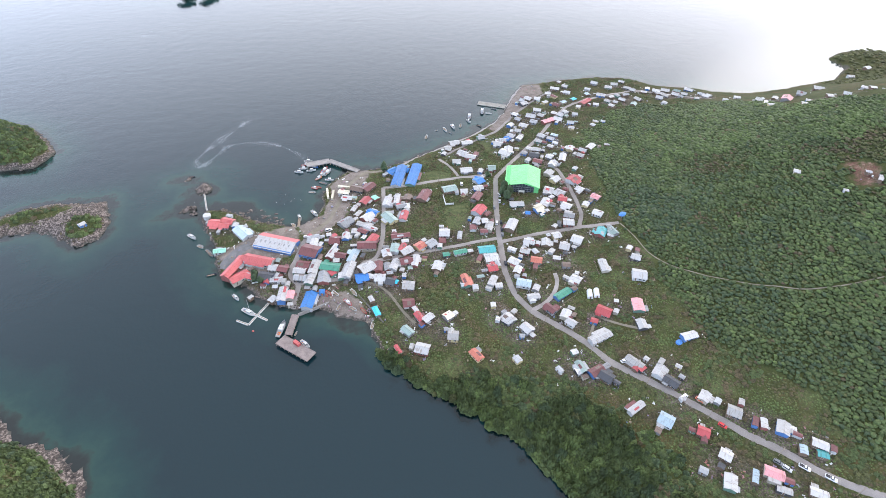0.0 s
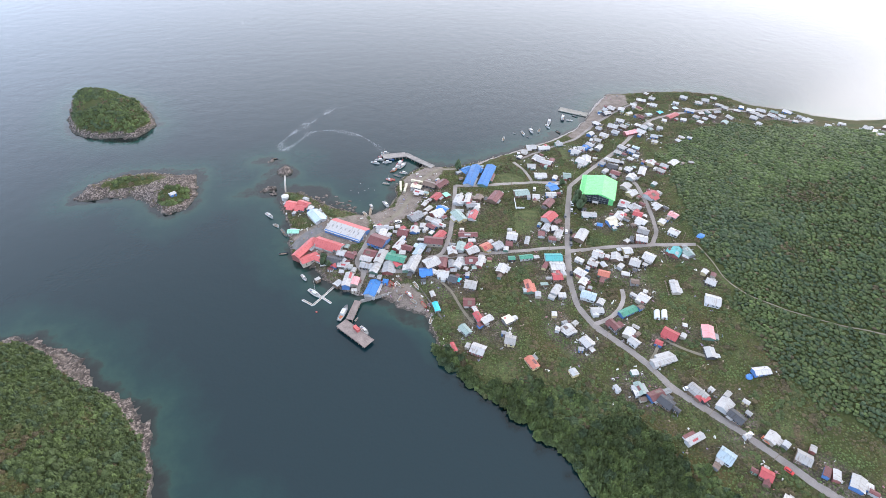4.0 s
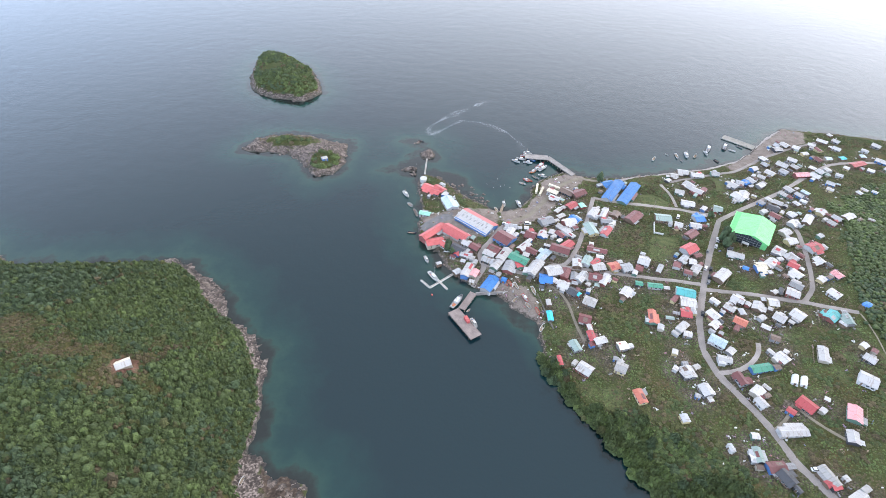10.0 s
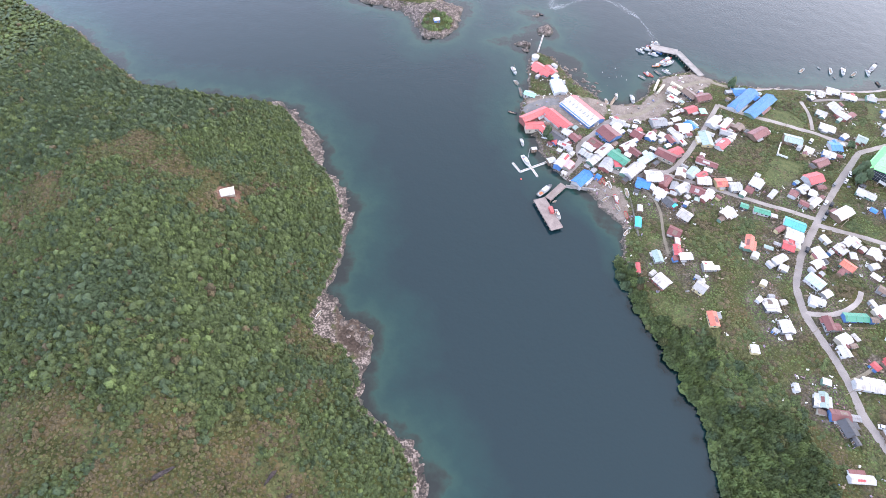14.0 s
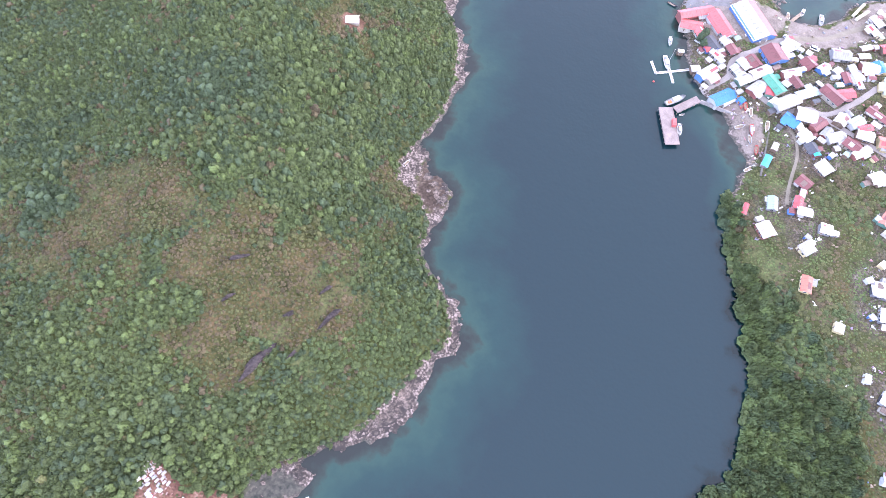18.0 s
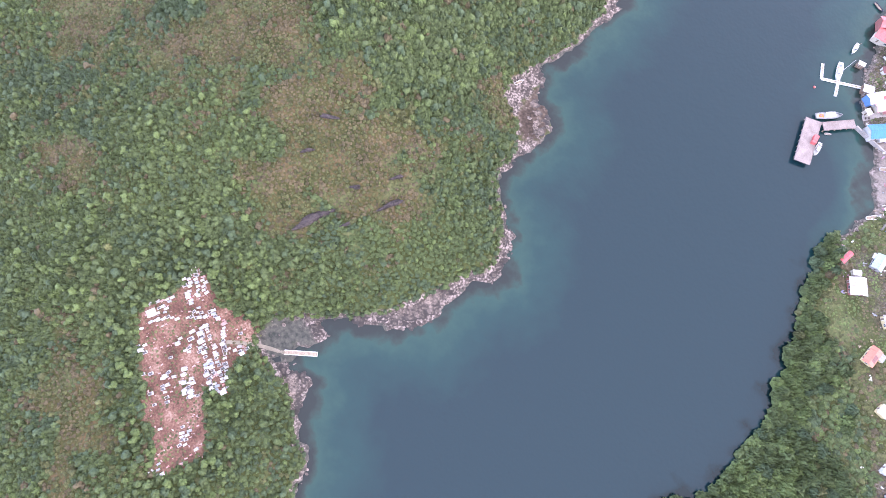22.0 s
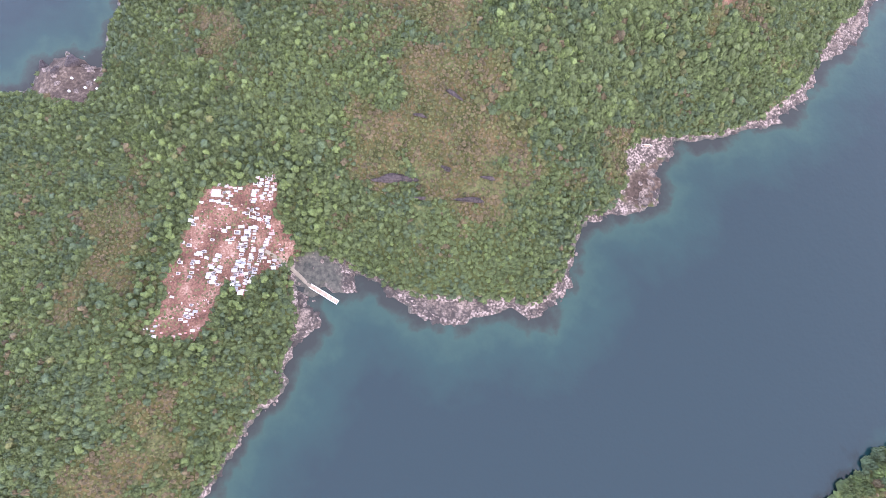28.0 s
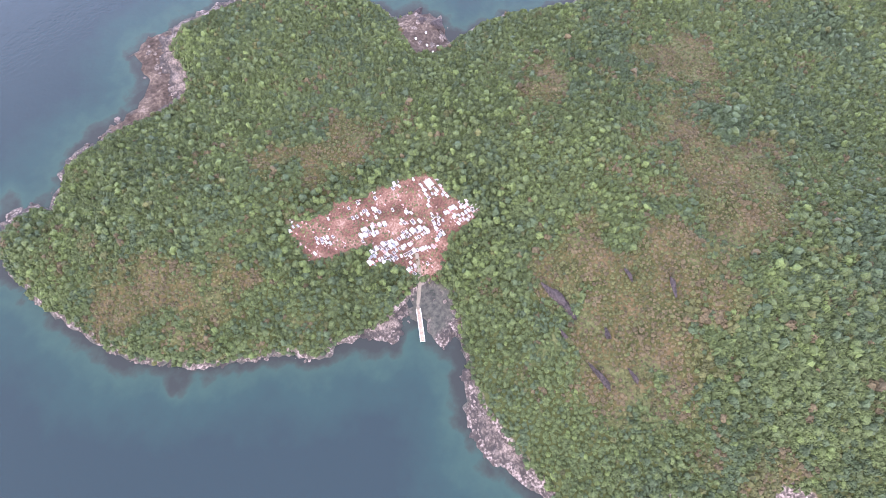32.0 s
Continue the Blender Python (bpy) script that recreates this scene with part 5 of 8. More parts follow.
def woodland(name, box, step, seed, keep, shapes, radius, tall, bits, material, label):
    x, y, r = field(*box, step, seed)
    k = keep(x, y, r)
    x, y = x[k], y[k]
    if bits is not None:
        f = bits(x, y)
    else:
        f = np.ones(len(x))
    size = r.uniform(radius[0], radius[1], len(x)) * (0.72 + 0.28 * f)
    h = r.uniform(tall[0], tall[1], len(x)) * (0.35 + 0.65 * f)
    z = height(x, y) + 0.15 * h - 0.2
    return tagged(scatter_mesh(name, shapes, np.stack([x, y, z], -1), size, h * 0.8, material, seed), label, "woodland", kind="stuff")


def clear_of(x, y, outlines, margin=0):
    k = np.ones(len(x), bool)
    for o in outlines:
        k &= inside_distance(x, y, o) < -margin
    return k


def brightness(x, y):
    return 0.75 * ripple(x, y, 70, 61) + 0.6 * ripple(x, y, 24, 62) - 1.3 * zone(x, y, DARKS) + 0.75 * zone(x, y, FRESH_OR_LIT) - 0.25 * zone(x, y, CLOSE)


def grand(x, y):
    """How large the crowns grow: over 1 in the tall stands, under 1 in the close low ones."""
    return 1 + 0.28 * zone(x, y, TALLS) + 0.25 * zone(x, y, FRESH_OR_LIT) + 0.22 * zone(x, y, DARKS) - 0.08 * zone(x, y, CLOSE) - 0.35 * openness(x, y)


head_box = (-360, 95, -250, 300)


def head_ok(x, y, lo):
    return (inside_distance(x, y, WOOD) + 0.6 * ripple(x, y, 15, 71) > lo) & clear_of(x, y, [CEMETERY, WEST_MUD, COVE_ROCK, COVE_MUD, COVE_FLAT], -1) & (inside_distance(x, y, TREES) + 0.8 * ripple(x, y, 9, 75) > -1.0) & (np.hypot(x - TENT[0], y - TENT[1]) > 5.5) & (np.hypot(x - CAPE_BOAT[0], y - CAPE_BOAT[1]) > 4.5)


def mixed_wood(box, step, seed, ok, shapes, radius, tall, where, thick=1.0, spread=0.9, fresh=1.25, smooth=False):
    """A closed canopy: every place of the field carries one crown, of one of five tones."""
    x, y, r = field(*box, step, seed)
    wide = openness(x, y)
    k = ok(x, y) & (0.55 * wide < r.uniform(0.2, 0.95, len(x)) * thick)
    x, y, wide = x[k], y[k], wide[k]
    dry = wide + r.normal(0, 0.22, len(x)) > 0.5
    rusty = dry & (ripple(x, y, 31, 64) + r.normal(0, 0.6, len(x)) > 0.35)
    tone = brightness(x, y) + r.normal(0, spread, len(x))
    big = np.clip(grand(x, y), 0.6, 1.6)
    size, h = r.uniform(*radius, len(x)) ** 1.0 * big, r.uniform(*tall, len(x)) * big
    z = np.maximum(height(x, y), 0.6) - 0.12 * h
    for name, leaf, m, label in (("dark_canopy", "dark", ~dry & (tone < -0.75), "dark evergreen crowns "), ("canopy", "wood", ~dry & (tone >= -0.75) & (tone < fresh), "dense evergreen canopy of small rounded crowns "),
                                 ("bright_canopy", "bright", ~dry & (tone >= fresh), "fresh yellow-green crowns "), ("heath_canopy", "heath", dry & ~rusty, "low olive-green bushes "), ("scrub_canopy", "scrub", rusty, "low brownish bushes ")):
        if not m.any():
            continue
        tagged(scatter_mesh(name, shapes, np.stack([x[m], y[m], z[m]], -1), size[m], h[m] * 0.8, LEAF[leaf], seed, smooth), label + where, "woodland", kind="stuff")


def tuft(seed):
    """A low ragged tussock of a few triangles."""
    r = np.random.RandomState(seed)
    n = 6
    v = [(math.cos(math.tau * k / n) * r.uniform(0.6, 1.2), math.sin(math.tau * k / n) * r.uniform(0.6, 1.2), -0.15) for k in range(n)] + [(r.uniform(-0.3, 0.3), r.uniform(-0.3, 0.3), r.uniform(0.6, 1.1))]
    return np.array(v), np.array([(k, (k + 1) % n, n) for k in range(n)])


TUFTS = [tuft(k) for k in range(10)]

def low_scrub(box, step, seed, ok, where):
    x, y, r = field(*box, step, seed)
    k = ok(x, y) & (np.maximum(openness(x, y), np.where(y > 330, 0.5, 0)) > r.uniform(0.12, 0.75, len(x)))
    x, y = x[k], y[k]
    tone = ripple(x, y, 45, 63) + r.normal(0, 0.6, len(x))
    size, h = r.uniform(0.45, 1.15, len(x)), r.uniform(0.35, 1.2, len(x))
    z = height(x, y) - 0.1
    for name, leaf, m, label in (("scrub", "scrub", tone > -0.35, "low brown scrub "), ("heath", "heath", tone <= -0.35, "low olive-green heath ")):
        tagged(scatter_mesh(name, TUFTS, np.stack([x[m], y[m], z[m]], -1), size[m], h[m], LEAF[leaf], seed, True), label + where, "scrub", kind="stuff")


UNDER = [sprig_shape(150 + k, 5, (0.3, 0.5)) for k in range(16)]
LEAFY = [sprig_shape(190 + k, 34) for k in range(10)]
LARGE = [crown_shape(170 + k, 5, rough=0.36) for k in range(9)] + [sprig_shape(180 + k, 12, (0.28, 0.48)) for k in range(6)]
mixed_wood(head_box, 1.8, 101, lambda x, y: head_ok(x, y, 0.8), UNDER, (0.95, 1.85), (1.1, 3.0), "on the wooded headland", 1.0, 0.75, 1.45)
mixed_wood(head_box, 4.0, 103, lambda x, y: head_ok(x, y, 2.0) & (openness(x, y) < 0.45) & (zone(x, y, CLOSE) < 0.75) & (0.45 * ripple(x, y, 21, 57) + 0.6 * ripple(x, y, 7, 58) + 0.8 * (grand(x, y) - 1) > -0.45), LARGE, (1.05, 2.2), (2.2, 4.2), "standing over the undergrowth", 1.0, 0.9, 1.1)
low_scrub(head_box, 1.45, 104, lambda x, y: head_ok(x, y, 0.9), "in the clearings of the headland")

mixed_wood((-500, -358, -90, 390), 3.3, 106, lambda x, y: head_ok(x, y, 1.5), HILLC, (1.7, 2.7), (1.9, 3.0), "on the far side of the headland")
east_box = (215, 640, -160, 420)


def east_ok(x, y):
    return (inside_distance(x, y, EAST_WOOD) + 4 * ripple(x, y, 30, 72) > 0) & (inside_distance(x, y, TOWN) > 6)


def hill_ok(x, y):
    return east_ok(x, y) & (road_gap(x, y) > 1.2) & (x < 330 + 0.95 * np.maximum(y + 60, 0)) & (inside_distance(x, y, HILL_YARD) + 5 * ripple(x, y, 16, 74) < 0)


mixed_wood(east_box, 1.9, 111, hill_ok, HILLC, (1.3, 2.4), (0.8, 1.9), "on the hillside", 1.5, 0.7, 1.1, True)
low_scrub(east_box, 3.4, 113, hill_ok, "on the hillside")

strip_box = (40, 330, -60, 330)


def strip_ok(x, y):
    return (inside_distance(x, y, SHORE_WOOD) + 2.5 * ripple(x, y, 20, 73) > 0) & (inside_distance(x, y, TOWN) > -3.2) & clear_houses(x, y, 1.5) & (road_gap(x, y) > 3.5)


mixed_wood(strip_box, 2.3, 121, strip_ok, UNDER, (1.2, 2.3), (1.4, 3.0), "on the slope above the shore", 3.0, 1.0, 1.2)
mixed_wood(strip_box, 4.0, 122, lambda x, y: strip_ok(x, y) & ((inside_distance(x, y, TOWN) < 9) | (np.hypot((x - 118) / 26, (y - 92) / 34) < 1) | (ripple(x, y, 26, 59) > 0.2)), LEAFY, (1.9, 3.4), (3.6, 6.0), "leaning over the water", 3.0, 0.9, 0.9)


def town_ok(x, y, lo):
    return (inside_distance(x, y, TOWN) > lo) & (inside_distance(x, y, EAST_WOOD) < 0) & clear_of(x, y, [YARD, NORTH_QUAY, BOAT_BEACH, PITCH, PENINSULA_POINT, LAWN_A, LAWN_B]) & clear_houses(x, y, 1.2) & (road_gap(x, y) > 3.2)


def thicket(x, y):
    """Where scrub grows between the houses: ragged patches with open grass between them."""
    return ripple(x, y, 55, 81) + 0.8 * ripple(x, y, 21, 82) + 0.5 * ripple(x, y, 8, 83) - 0.9 * np.clip(crowding(x, y) - 0.5, 0, 1)


x, y, r = field(-30, 420, -60, 470, 1.9, 131)
k = town_ok(x, y, 3) & (thicket(x, y) + r.normal(0, 0.25, len(x)) > 0.15)
x, y = x[k], y[k]
tone = ripple(x, y, 37, 85) + 0.5 * ripple(x, y, 11, 86) + r.normal(0, 0.45, len(x))
lush = np.clip(0.5 + 0.5 * thicket(x, y), 0, 1)
size, tall = r.uniform(0.75, 1.35, len(x)) * (0.8 + 0.5 * lush), r.uniform(0.4, 0.9, len(x)) * (0.6 + 0.9 * lush)
z = height(x, y) - 0.1
for name, leaf, m, label in (("town_scrub", "scrub", tone > 0.55, "brown scrub between the houses"), ("town_heath", "heath", (tone <= 0.55) & (tone > -0.5), "olive-green scrub between the houses"),
                             ("town_bushes", "wood", tone <= -0.5, "green bushes between the houses")):
    tagged(scatter_mesh(name, UNDER, np.stack([x[m], y[m], z[m]], -1), size[m] * 1.15, tall[m], LEAF[leaf], 131), label, "scrub", kind="stuff")


x, y, r = field(-30, 330, -40, 440, 1.35, 135)
k = (inside_distance(x, y, TOWN) > 2.0) & (inside_distance(x, y, EAST_WOOD) < 2) & clear_of(x, y, [YARD, NORTH_QUAY, BOAT_BEACH, PENINSULA_POINT, SHORE_WOOD]) & (thicket(x, y) < 0.35)
x, y, r2 = x[k], y[k], r.uniform(0, 1, k.sum())
k = clear_houses(x, y, 0.3) & (road_gap(x, y) > 2.0)
x, y, r2 = x[k], y[k], r2[k]
tone = ripple(x, y, 33, 87) + 0.6 * ripple(x, y, 9, 88) + 1.4 * (r2 - 0.5)
z = height(x, y)
for name, leaf, m, label in (("dry_tussocks", "scrub", tone > 0.7, "dry brown grass tussocks"), ("grass_tussocks", "bright", tone < -0.2, "green grass tussocks"), ("olive_tussocks", "heath", (tone >= -0.2) & (tone <= 0.7), "olive grass tussocks")):
    tagged(scatter_mesh(name, TUFTS, np.stack([x[m], y[m], z[m]], -1), 0.45 + 0.5 * r2[m], 0.18 + 0.4 * r2[m], LEAF[leaf], 135), label + " between the houses", "grass", kind="stuff")


def isle_ok(x, y, lo):
    return np.maximum(inside_distance(x, y, ISLE_A), inside_distance(x, y, ISLE_B)) > lo


def isle_green(x, y):
    """The overgrown parts of the islands: all of the large one but a clearing, and two patches on the bare one."""
    grown = np.maximum(1 - np.hypot((x + 142) / 22, (y - 396) / 8), 0.9 - np.abs(np.hypot(x + 110, y - 370) - 9) / 4.5)
    return np.where(y > 430, np.minimum(inside_distance(x, y, ISLE_A) - 4.5, 12 * np.hypot((x - (-191)) / 12, (y - (519)) / 7) - 11), 6 * grown) + 1.2 * ripple(x, y, 12, 88)


mixed_wood((-240, -60, 340, 590), 2.9, 141, lambda x, y: isle_ok(x, y, 3) & (isle_green(x, y) > np.where(y > 430, 0, 2.2)), UNDER, (1.4, 3.0), (1.2, 4.4), "on the islands", 2.0, 0.9, 0.9)
low_scrub((-240, -60, 340, 590), 1.9, 142, lambda x, y: isle_ok(x, y, 2.5) & (isle_green(x, y) > -2.5), "on the islands")
x, y, r = field(-800, 800, 700, 1700, 19, 143)
k = np.zeros(len(x), bool)
for cx, cy, rx, ry in FAR_ISLES:
    k |= np.hypot((x - cx) / rx, (y - cy) / ry) < 0.86
tagged(scatter_mesh("far_woods", MID, np.stack([x[k], y[k], height(x[k], y[k])], -1), np.full(k.sum(), 13.0), np.full(k.sum(), 4.0), LEAF["dark"], 143), "wooded far islands", "woodland", kind="stuff")

woodland("headland_canopy", (600, 800, 330, 430), 6.5, 144, lambda x, y, r: (inside_distance(x, y, TOWN) > 6) & clear_houses(x, y, 1.5), FARC, (2.4, 3.8), (1.2, 2.0), None, LEAF["heath"], "low wind-shorn scrub on the far headland")


# ---- boulders along the shores ----
def boulders(name, box, step, seed, keep, size, label, flat=0.6):
    x, y, r = field(*box, step, seed)
    k = keep(x, y, r)
    x, y = x[k], y[k]
    s = r.uniform(size[0], size[1], len(x)) * r.uniform(0.6, 1.4, len(x))
    V, F = ico()
    shapes = [(V * (1 + np.random.RandomState(300 + q).uniform(-0.28, 0.28, (len(V), 1))) * np.array([1.25, 0.85, 1]), F) for q in range(7)]
    ob = scatter_mesh(name, shapes, np.stack([x, y, np.maximum(height(x, y), -0.25) + 0.02 * s], -1), s, s * flat, ROCKM, seed)
    ob.data.polygons.foreach_set("use_smooth", np.zeros(len(ob.data.polygons), bool))
    return tagged(ob, label, "rocks", kind="stuff")


boulders("shore_rocks", head_box, 1.8, 201, lambda x, y, r: (np.abs(inside_distance(x, y, WOOD) - 1.4 + 1.2 * ripple(x, y, 19, 91)) < 1.5 + 1.2 * ripple(x, y, 33, 92)) & (r.uniform(0, 1, len(x)) < 0.3), (0.3, 0.9),
         "pale grey boulders and ledges along the wooded shore")
boulders("town_shore_rocks", (-40, 200, 60, 400), 1.8, 202, lambda x, y, r: (np.abs(inside_distance(x, y, TOWN) - 0.6) < 1.6) & (r.uniform(0, 1, len(x)) < 0.6) & clear_of(x, y, [SHORE_WOOD], -4) & clear_of(x, y, [BOAT_BEACH, YARD], 2), (0.3, 0.9), "dark boulders along the town shore")
boulders("island_rocks", (-240, -10, 340, 570), 2.2, 203, lambda x, y, r: (np.abs(np.maximum(np.maximum(inside_distance(x, y, ISLE_A), inside_distance(x, y, ISLE_B)), shore(x, y)[2]) - 0.8) < 1.2) & (r.uniform(0, 1, len(x)) < 0.6), (0.5, 1.3),
         "grey boulders round the islands")


def flat_rocks(x, y):
    return np.maximum(np.maximum(inside_distance(x, y, WEST_FLAT), inside_distance(x, y, COVE_FLAT)), np.maximum(inside_distance(x, y, CAPE_FLAT), inside_distance(x, y, COVE_ROCK)))


boulders("rock_flats", (-200, 60, -260, 270), 2.6, 204, lambda x, y, r: (flat_rocks(x, y) > -1) & (r.uniform(0, 1, len(x)) < 0.09), (0.5, 1.9), "broken grey-brown rock flats at the coves", 0.28)

boulders("reef_rocks", (-30, 60, 320, 380), 2.2, 205, lambda x, y, r: (inside_distance(x, y, REEF) + 2 * ripple(x, y, 12, 93) > 0) & (r.uniform(0, 1, len(x)) < 0.4), (0.4, 1.5), "dark half-drowned rocks off the point", 0.5)


# ---- bare rock ledges between the trees and the water ----
def ledge_material():
    m = surface("pale_ledge_rock", (0.058, 0.046, 0.038), (0.220, 0.176, 0.146), 0.85, 0.20, 1.3, 1.0, dist=0.5, vary=0.0, grain=0.6, band=(0.38, 0.58))
    n, l = m.node_tree.nodes, m.node_tree.links
    p = n["Principled BSDF"]
    stone = p.inputs["Base Color"].links[0].from_socket
    geo = n.new("ShaderNodeNewGeometry")
    # dark joints between the slabs
    cell = n.new("ShaderNodeTexVoronoi")
    cell.feature = 'DISTANCE_TO_EDGE'
    cell.inputs["Scale"].default_value = 0.42
    warp, push = n.new("ShaderNodeTexNoise"), n.new("ShaderNodeMix")
    warp.inputs["Scale"].default_value = 0.5
    push.data_type = 'RGBA'
    push.blend_type = 'ADD'
    push.inputs[0].default_value = 1.0
    stretch = n.new("ShaderNodeVectorMath")
    stretch.operation = 'MULTIPLY'
    stretch.inputs[1].default_value = (1.5, 0.6, 0.4)
    l.new(geo.outputs["Position"], warp.inputs["Vector"])
    l.new(geo.outputs["Position"], stretch.inputs[0])
    l.new(stretch.outputs[0], push.inputs[6])
    l.new(warp.outputs["Color"], push.inputs[7])
    l.new(push.outputs[2], cell.inputs["Vector"])
    gap = n.new("ShaderNodeMapRange")
    gap.inputs[1].default_value, gap.inputs[2].default_value, gap.inputs[3].default_value, gap.inputs[4].default_value = 0.0, 0.09, 0.6, 0.0
    l.new(cell.outputs["Distance"], gap.inputs[0])
    jointed = n.new("ShaderNodeMix")
    jointed.data_type = 'RGBA'
    jointed.inputs[7].default_value = (0.030, 0.025, 0.022, 1)
    l.new(gap.outputs[0], jointed.inputs[0])
    l.new(stone, jointed.inputs[6])
    # black lichen and weed up to the reach of the tide
    split, noise, lift, tide, weedy = n.new("ShaderNodeSeparateXYZ"), n.new("ShaderNodeTexNoise"), n.new("ShaderNodeMath"), n.new("ShaderNodeMapRange"), n.new("ShaderNodeMix")
    noise.inputs["Scale"].default_value = 0.35
    l.new(geo.outputs["Position"], split.inputs[0])
    l.new(geo.outputs["Position"], noise.inputs["Vector"])
    lift.operation = 'ADD'
    l.new(split.outputs[2], lift.inputs[0])
    l.new(noise.outputs[0], lift.inputs[1])
    tide.inputs[1].default_value, tide.inputs[2].default_value, tide.inputs[3].default_value, tide.inputs[4].default_value = 1.0, 1.75, 0.94, 0.0
    l.new(lift.outputs[0], tide.inputs[0])
    weedy.data_type = 'RGBA'
    weedy.inputs[7].default_value = (0.030, 0.027, 0.025, 1)
    l.new(tide.outputs[0], weedy.inputs[0])
    l.new(jointed.outputs[2], weedy.inputs[6])
    l.new(weedy.outputs[2], p.inputs["Base Color"])
    return m


def rock_ledges():
    """Broken, stepped rock on a fine grid, wherever the bare shore lies outside the tree line."""
    xs, ys = np.arange(-202, 92, 0.8), np.arange(-268, 258, 0.8)
    gx, gy = np.meshgrid(xs, ys)
    gx, gy = gx + 0.25 * ripple(gx, gy, 3.1, 401), gy + 0.25 * ripple(gx, gy, 2.7, 402)
    out, back = inside_distance(gx, gy, WOOD), inside_distance(gx, gy, TREES)
    e = out - 0.9 + 0.8 * ripple(gx, gy, 11, 403) + 0.7 * ripple(gx, gy, 5, 404)
    z = np.where(e > 0, 1.35 * (1 - np.exp(-e / 3.4)), 0.3 * e)
    rough = 0.7 * np.abs(ripple(gx, gy, 10, 405)) + 0.4 * np.abs(ripple(gx, gy, 4.3, 406)) + 0.2 * ripple(gx, gy, 1.9, 407) - 0.62
    z = z + rough * np.clip((e + 3) / 4, 0, 1) - 0.8 * np.clip(back + 0.3, 0, 6)
    z = np.where(z > 0.3, np.round(z / 0.45) * 0.3 + z * 0.34, z)
    keep = (out > -4) & (back < 3) & (np.hypot(gx + 91, gy - 109) > 6) & (np.maximum(inside_distance(gx, gy, COVE_MUD), inside_distance(gx, gy, WEST_MUD)) < 1) & (z > -1.2)
    nx = len(xs)
    cell = keep[:-1, :-1] & keep[:-1, 1:] & keep[1:, 1:] & keep[1:, :-1]
    i = (np.arange(len(ys) - 1)[:, None] * nx + np.arange(nx - 1)[None, :])[cell]
    quads = np.stack([i, i + 1, i + nx + 1, i + nx], -1)
    used, flat = np.unique(quads, return_inverse=True)
    co = np.stack([gx, gy, z], -1).reshape(-1, 3)[used]
    me = bpy.data.meshes.new("rock_ledge")
    me.vertices.add(len(co))
    me.vertices.foreach_set("co", co.ravel())
    me.loops.add(quads.size)
    me.loops.foreach_set("vertex_index", flat.ravel().astype(np.int32))
    me.polygons.add(len(quads))
    me.polygons.foreach_set("loop_start", np.arange(0, quads.size, 4, dtype=np.int32))
    me.update()
    me.materials.append(ledge_material())
    tagged(new("rock_ledge", me), "pale broken rock ledges with a dark tide line along the wooded shore", "rock", kind="structure")


rock_ledges()

# ---- houses ----
def window_mesh(w, h):
    v, f = joined(box_data(-w / 2 - 0.07, w / 2 + 0.07, -0.05, 0.02, -h / 2 - 0.07, h / 2 + 0.07), box_data(-w / 2, -0.03, -0.06, 0.0, -h / 2, h / 2), box_data(0.03, w / 2, -0.06, 0.0, -h / 2, h / 2))
    return mesh_of("window", v, f, [TRIM, GLASS], [0] * 6 + [1] * 12)


WINDOW = window_mesh(1.2, 0.95)
DOOR = mesh_of("door", *joined(box_data(-0.5, 0.5, -0.06, 0.02, 0, 2.05), box_data(-0.42, 0.42, -0.08, 0.0, 0.06, 1.97)), [TRIM, WALL["wood"]], [0] * 6 + [1] * 6)
FLUE = mesh_of("flue", *joined(tube_data(0, 0, 0, 1.1, 0.09, 0.09, 6), tube_data(0, 0, 1.1, 1.3, 0.17, 0.05, 6)), ROOF["grey"])
SLATE = {"dark": "black", "pale": "pale grey", "skyblue": "bright blue", "lime": "lime green", "greygreen": "grey-green", "lightblue": "light blue", "offwhite": "off-white", "coral": "coral red"}
WALLS = ["white", "wood", "cream", "grey", "wood", "green", "white", "red", "grey", "wood", "dark", "blue", "wood", "yellow"]
house_rand = random.Random(5)


def slab_quad(p, thick):
    """A sloping slab over four corners."""
    v = [tuple(q) for q in p] + [(q[0], q[1], q[2] + thick) for q in p]
    return v, [(3, 2, 1, 0), (4, 5, 6, 7), (0, 1, 5, 4), (1, 2, 6, 5), (2, 3, 7, 6), (3, 0, 4, 7)]


def gable_roof(a, b, h, rise, over=0.35, thick=0.10):
    """Two sloping slabs meeting at a ridge along x."""
    A, B = a / 2 + over, b / 2 + over
    lo = h - rise * over / (b / 2)
    top = h + rise
    v, f = [], []
    for s in (-1, 1):
        k = len(v)
        v += [(-A, s * B, lo), (A, s * B, lo), (A, 0, top), (-A, 0, top), (-A, s * B, lo + thick), (A, s * B, lo + thick), (A, 0, top + thick), (-A, 0, top + thick)]
        q = [(0, 3, 2, 1), (4, 5, 6, 7), (0, 1, 5, 4), (1, 2, 6, 5), (2, 3, 7, 6), (3, 0, 4, 7)]
        f += [tuple(i + k for i in (p if s < 0 else p[::-1])) for p in q]
    return v, f


def gable_walls(a, b, h, rise, low=-1.6, off=0.0):
    A, B = a / 2, b / 2
    v = [(-A, -B, low), (A, -B, low), (A, B, low), (-A, B, low), (-A, -B, h), (A, -B, h), (A, B, h), (-A, B, h), (-A, off, h + rise), (A, off, h + rise)]
    f = [(0, 1, 5, 4), (2, 3, 7, 6), (1, 2, 6, 9, 5), (3, 0, 4, 8, 7), (0, 3, 2, 1), (4, 5, 9, 8), (6, 7, 8, 9)]
    return v, f


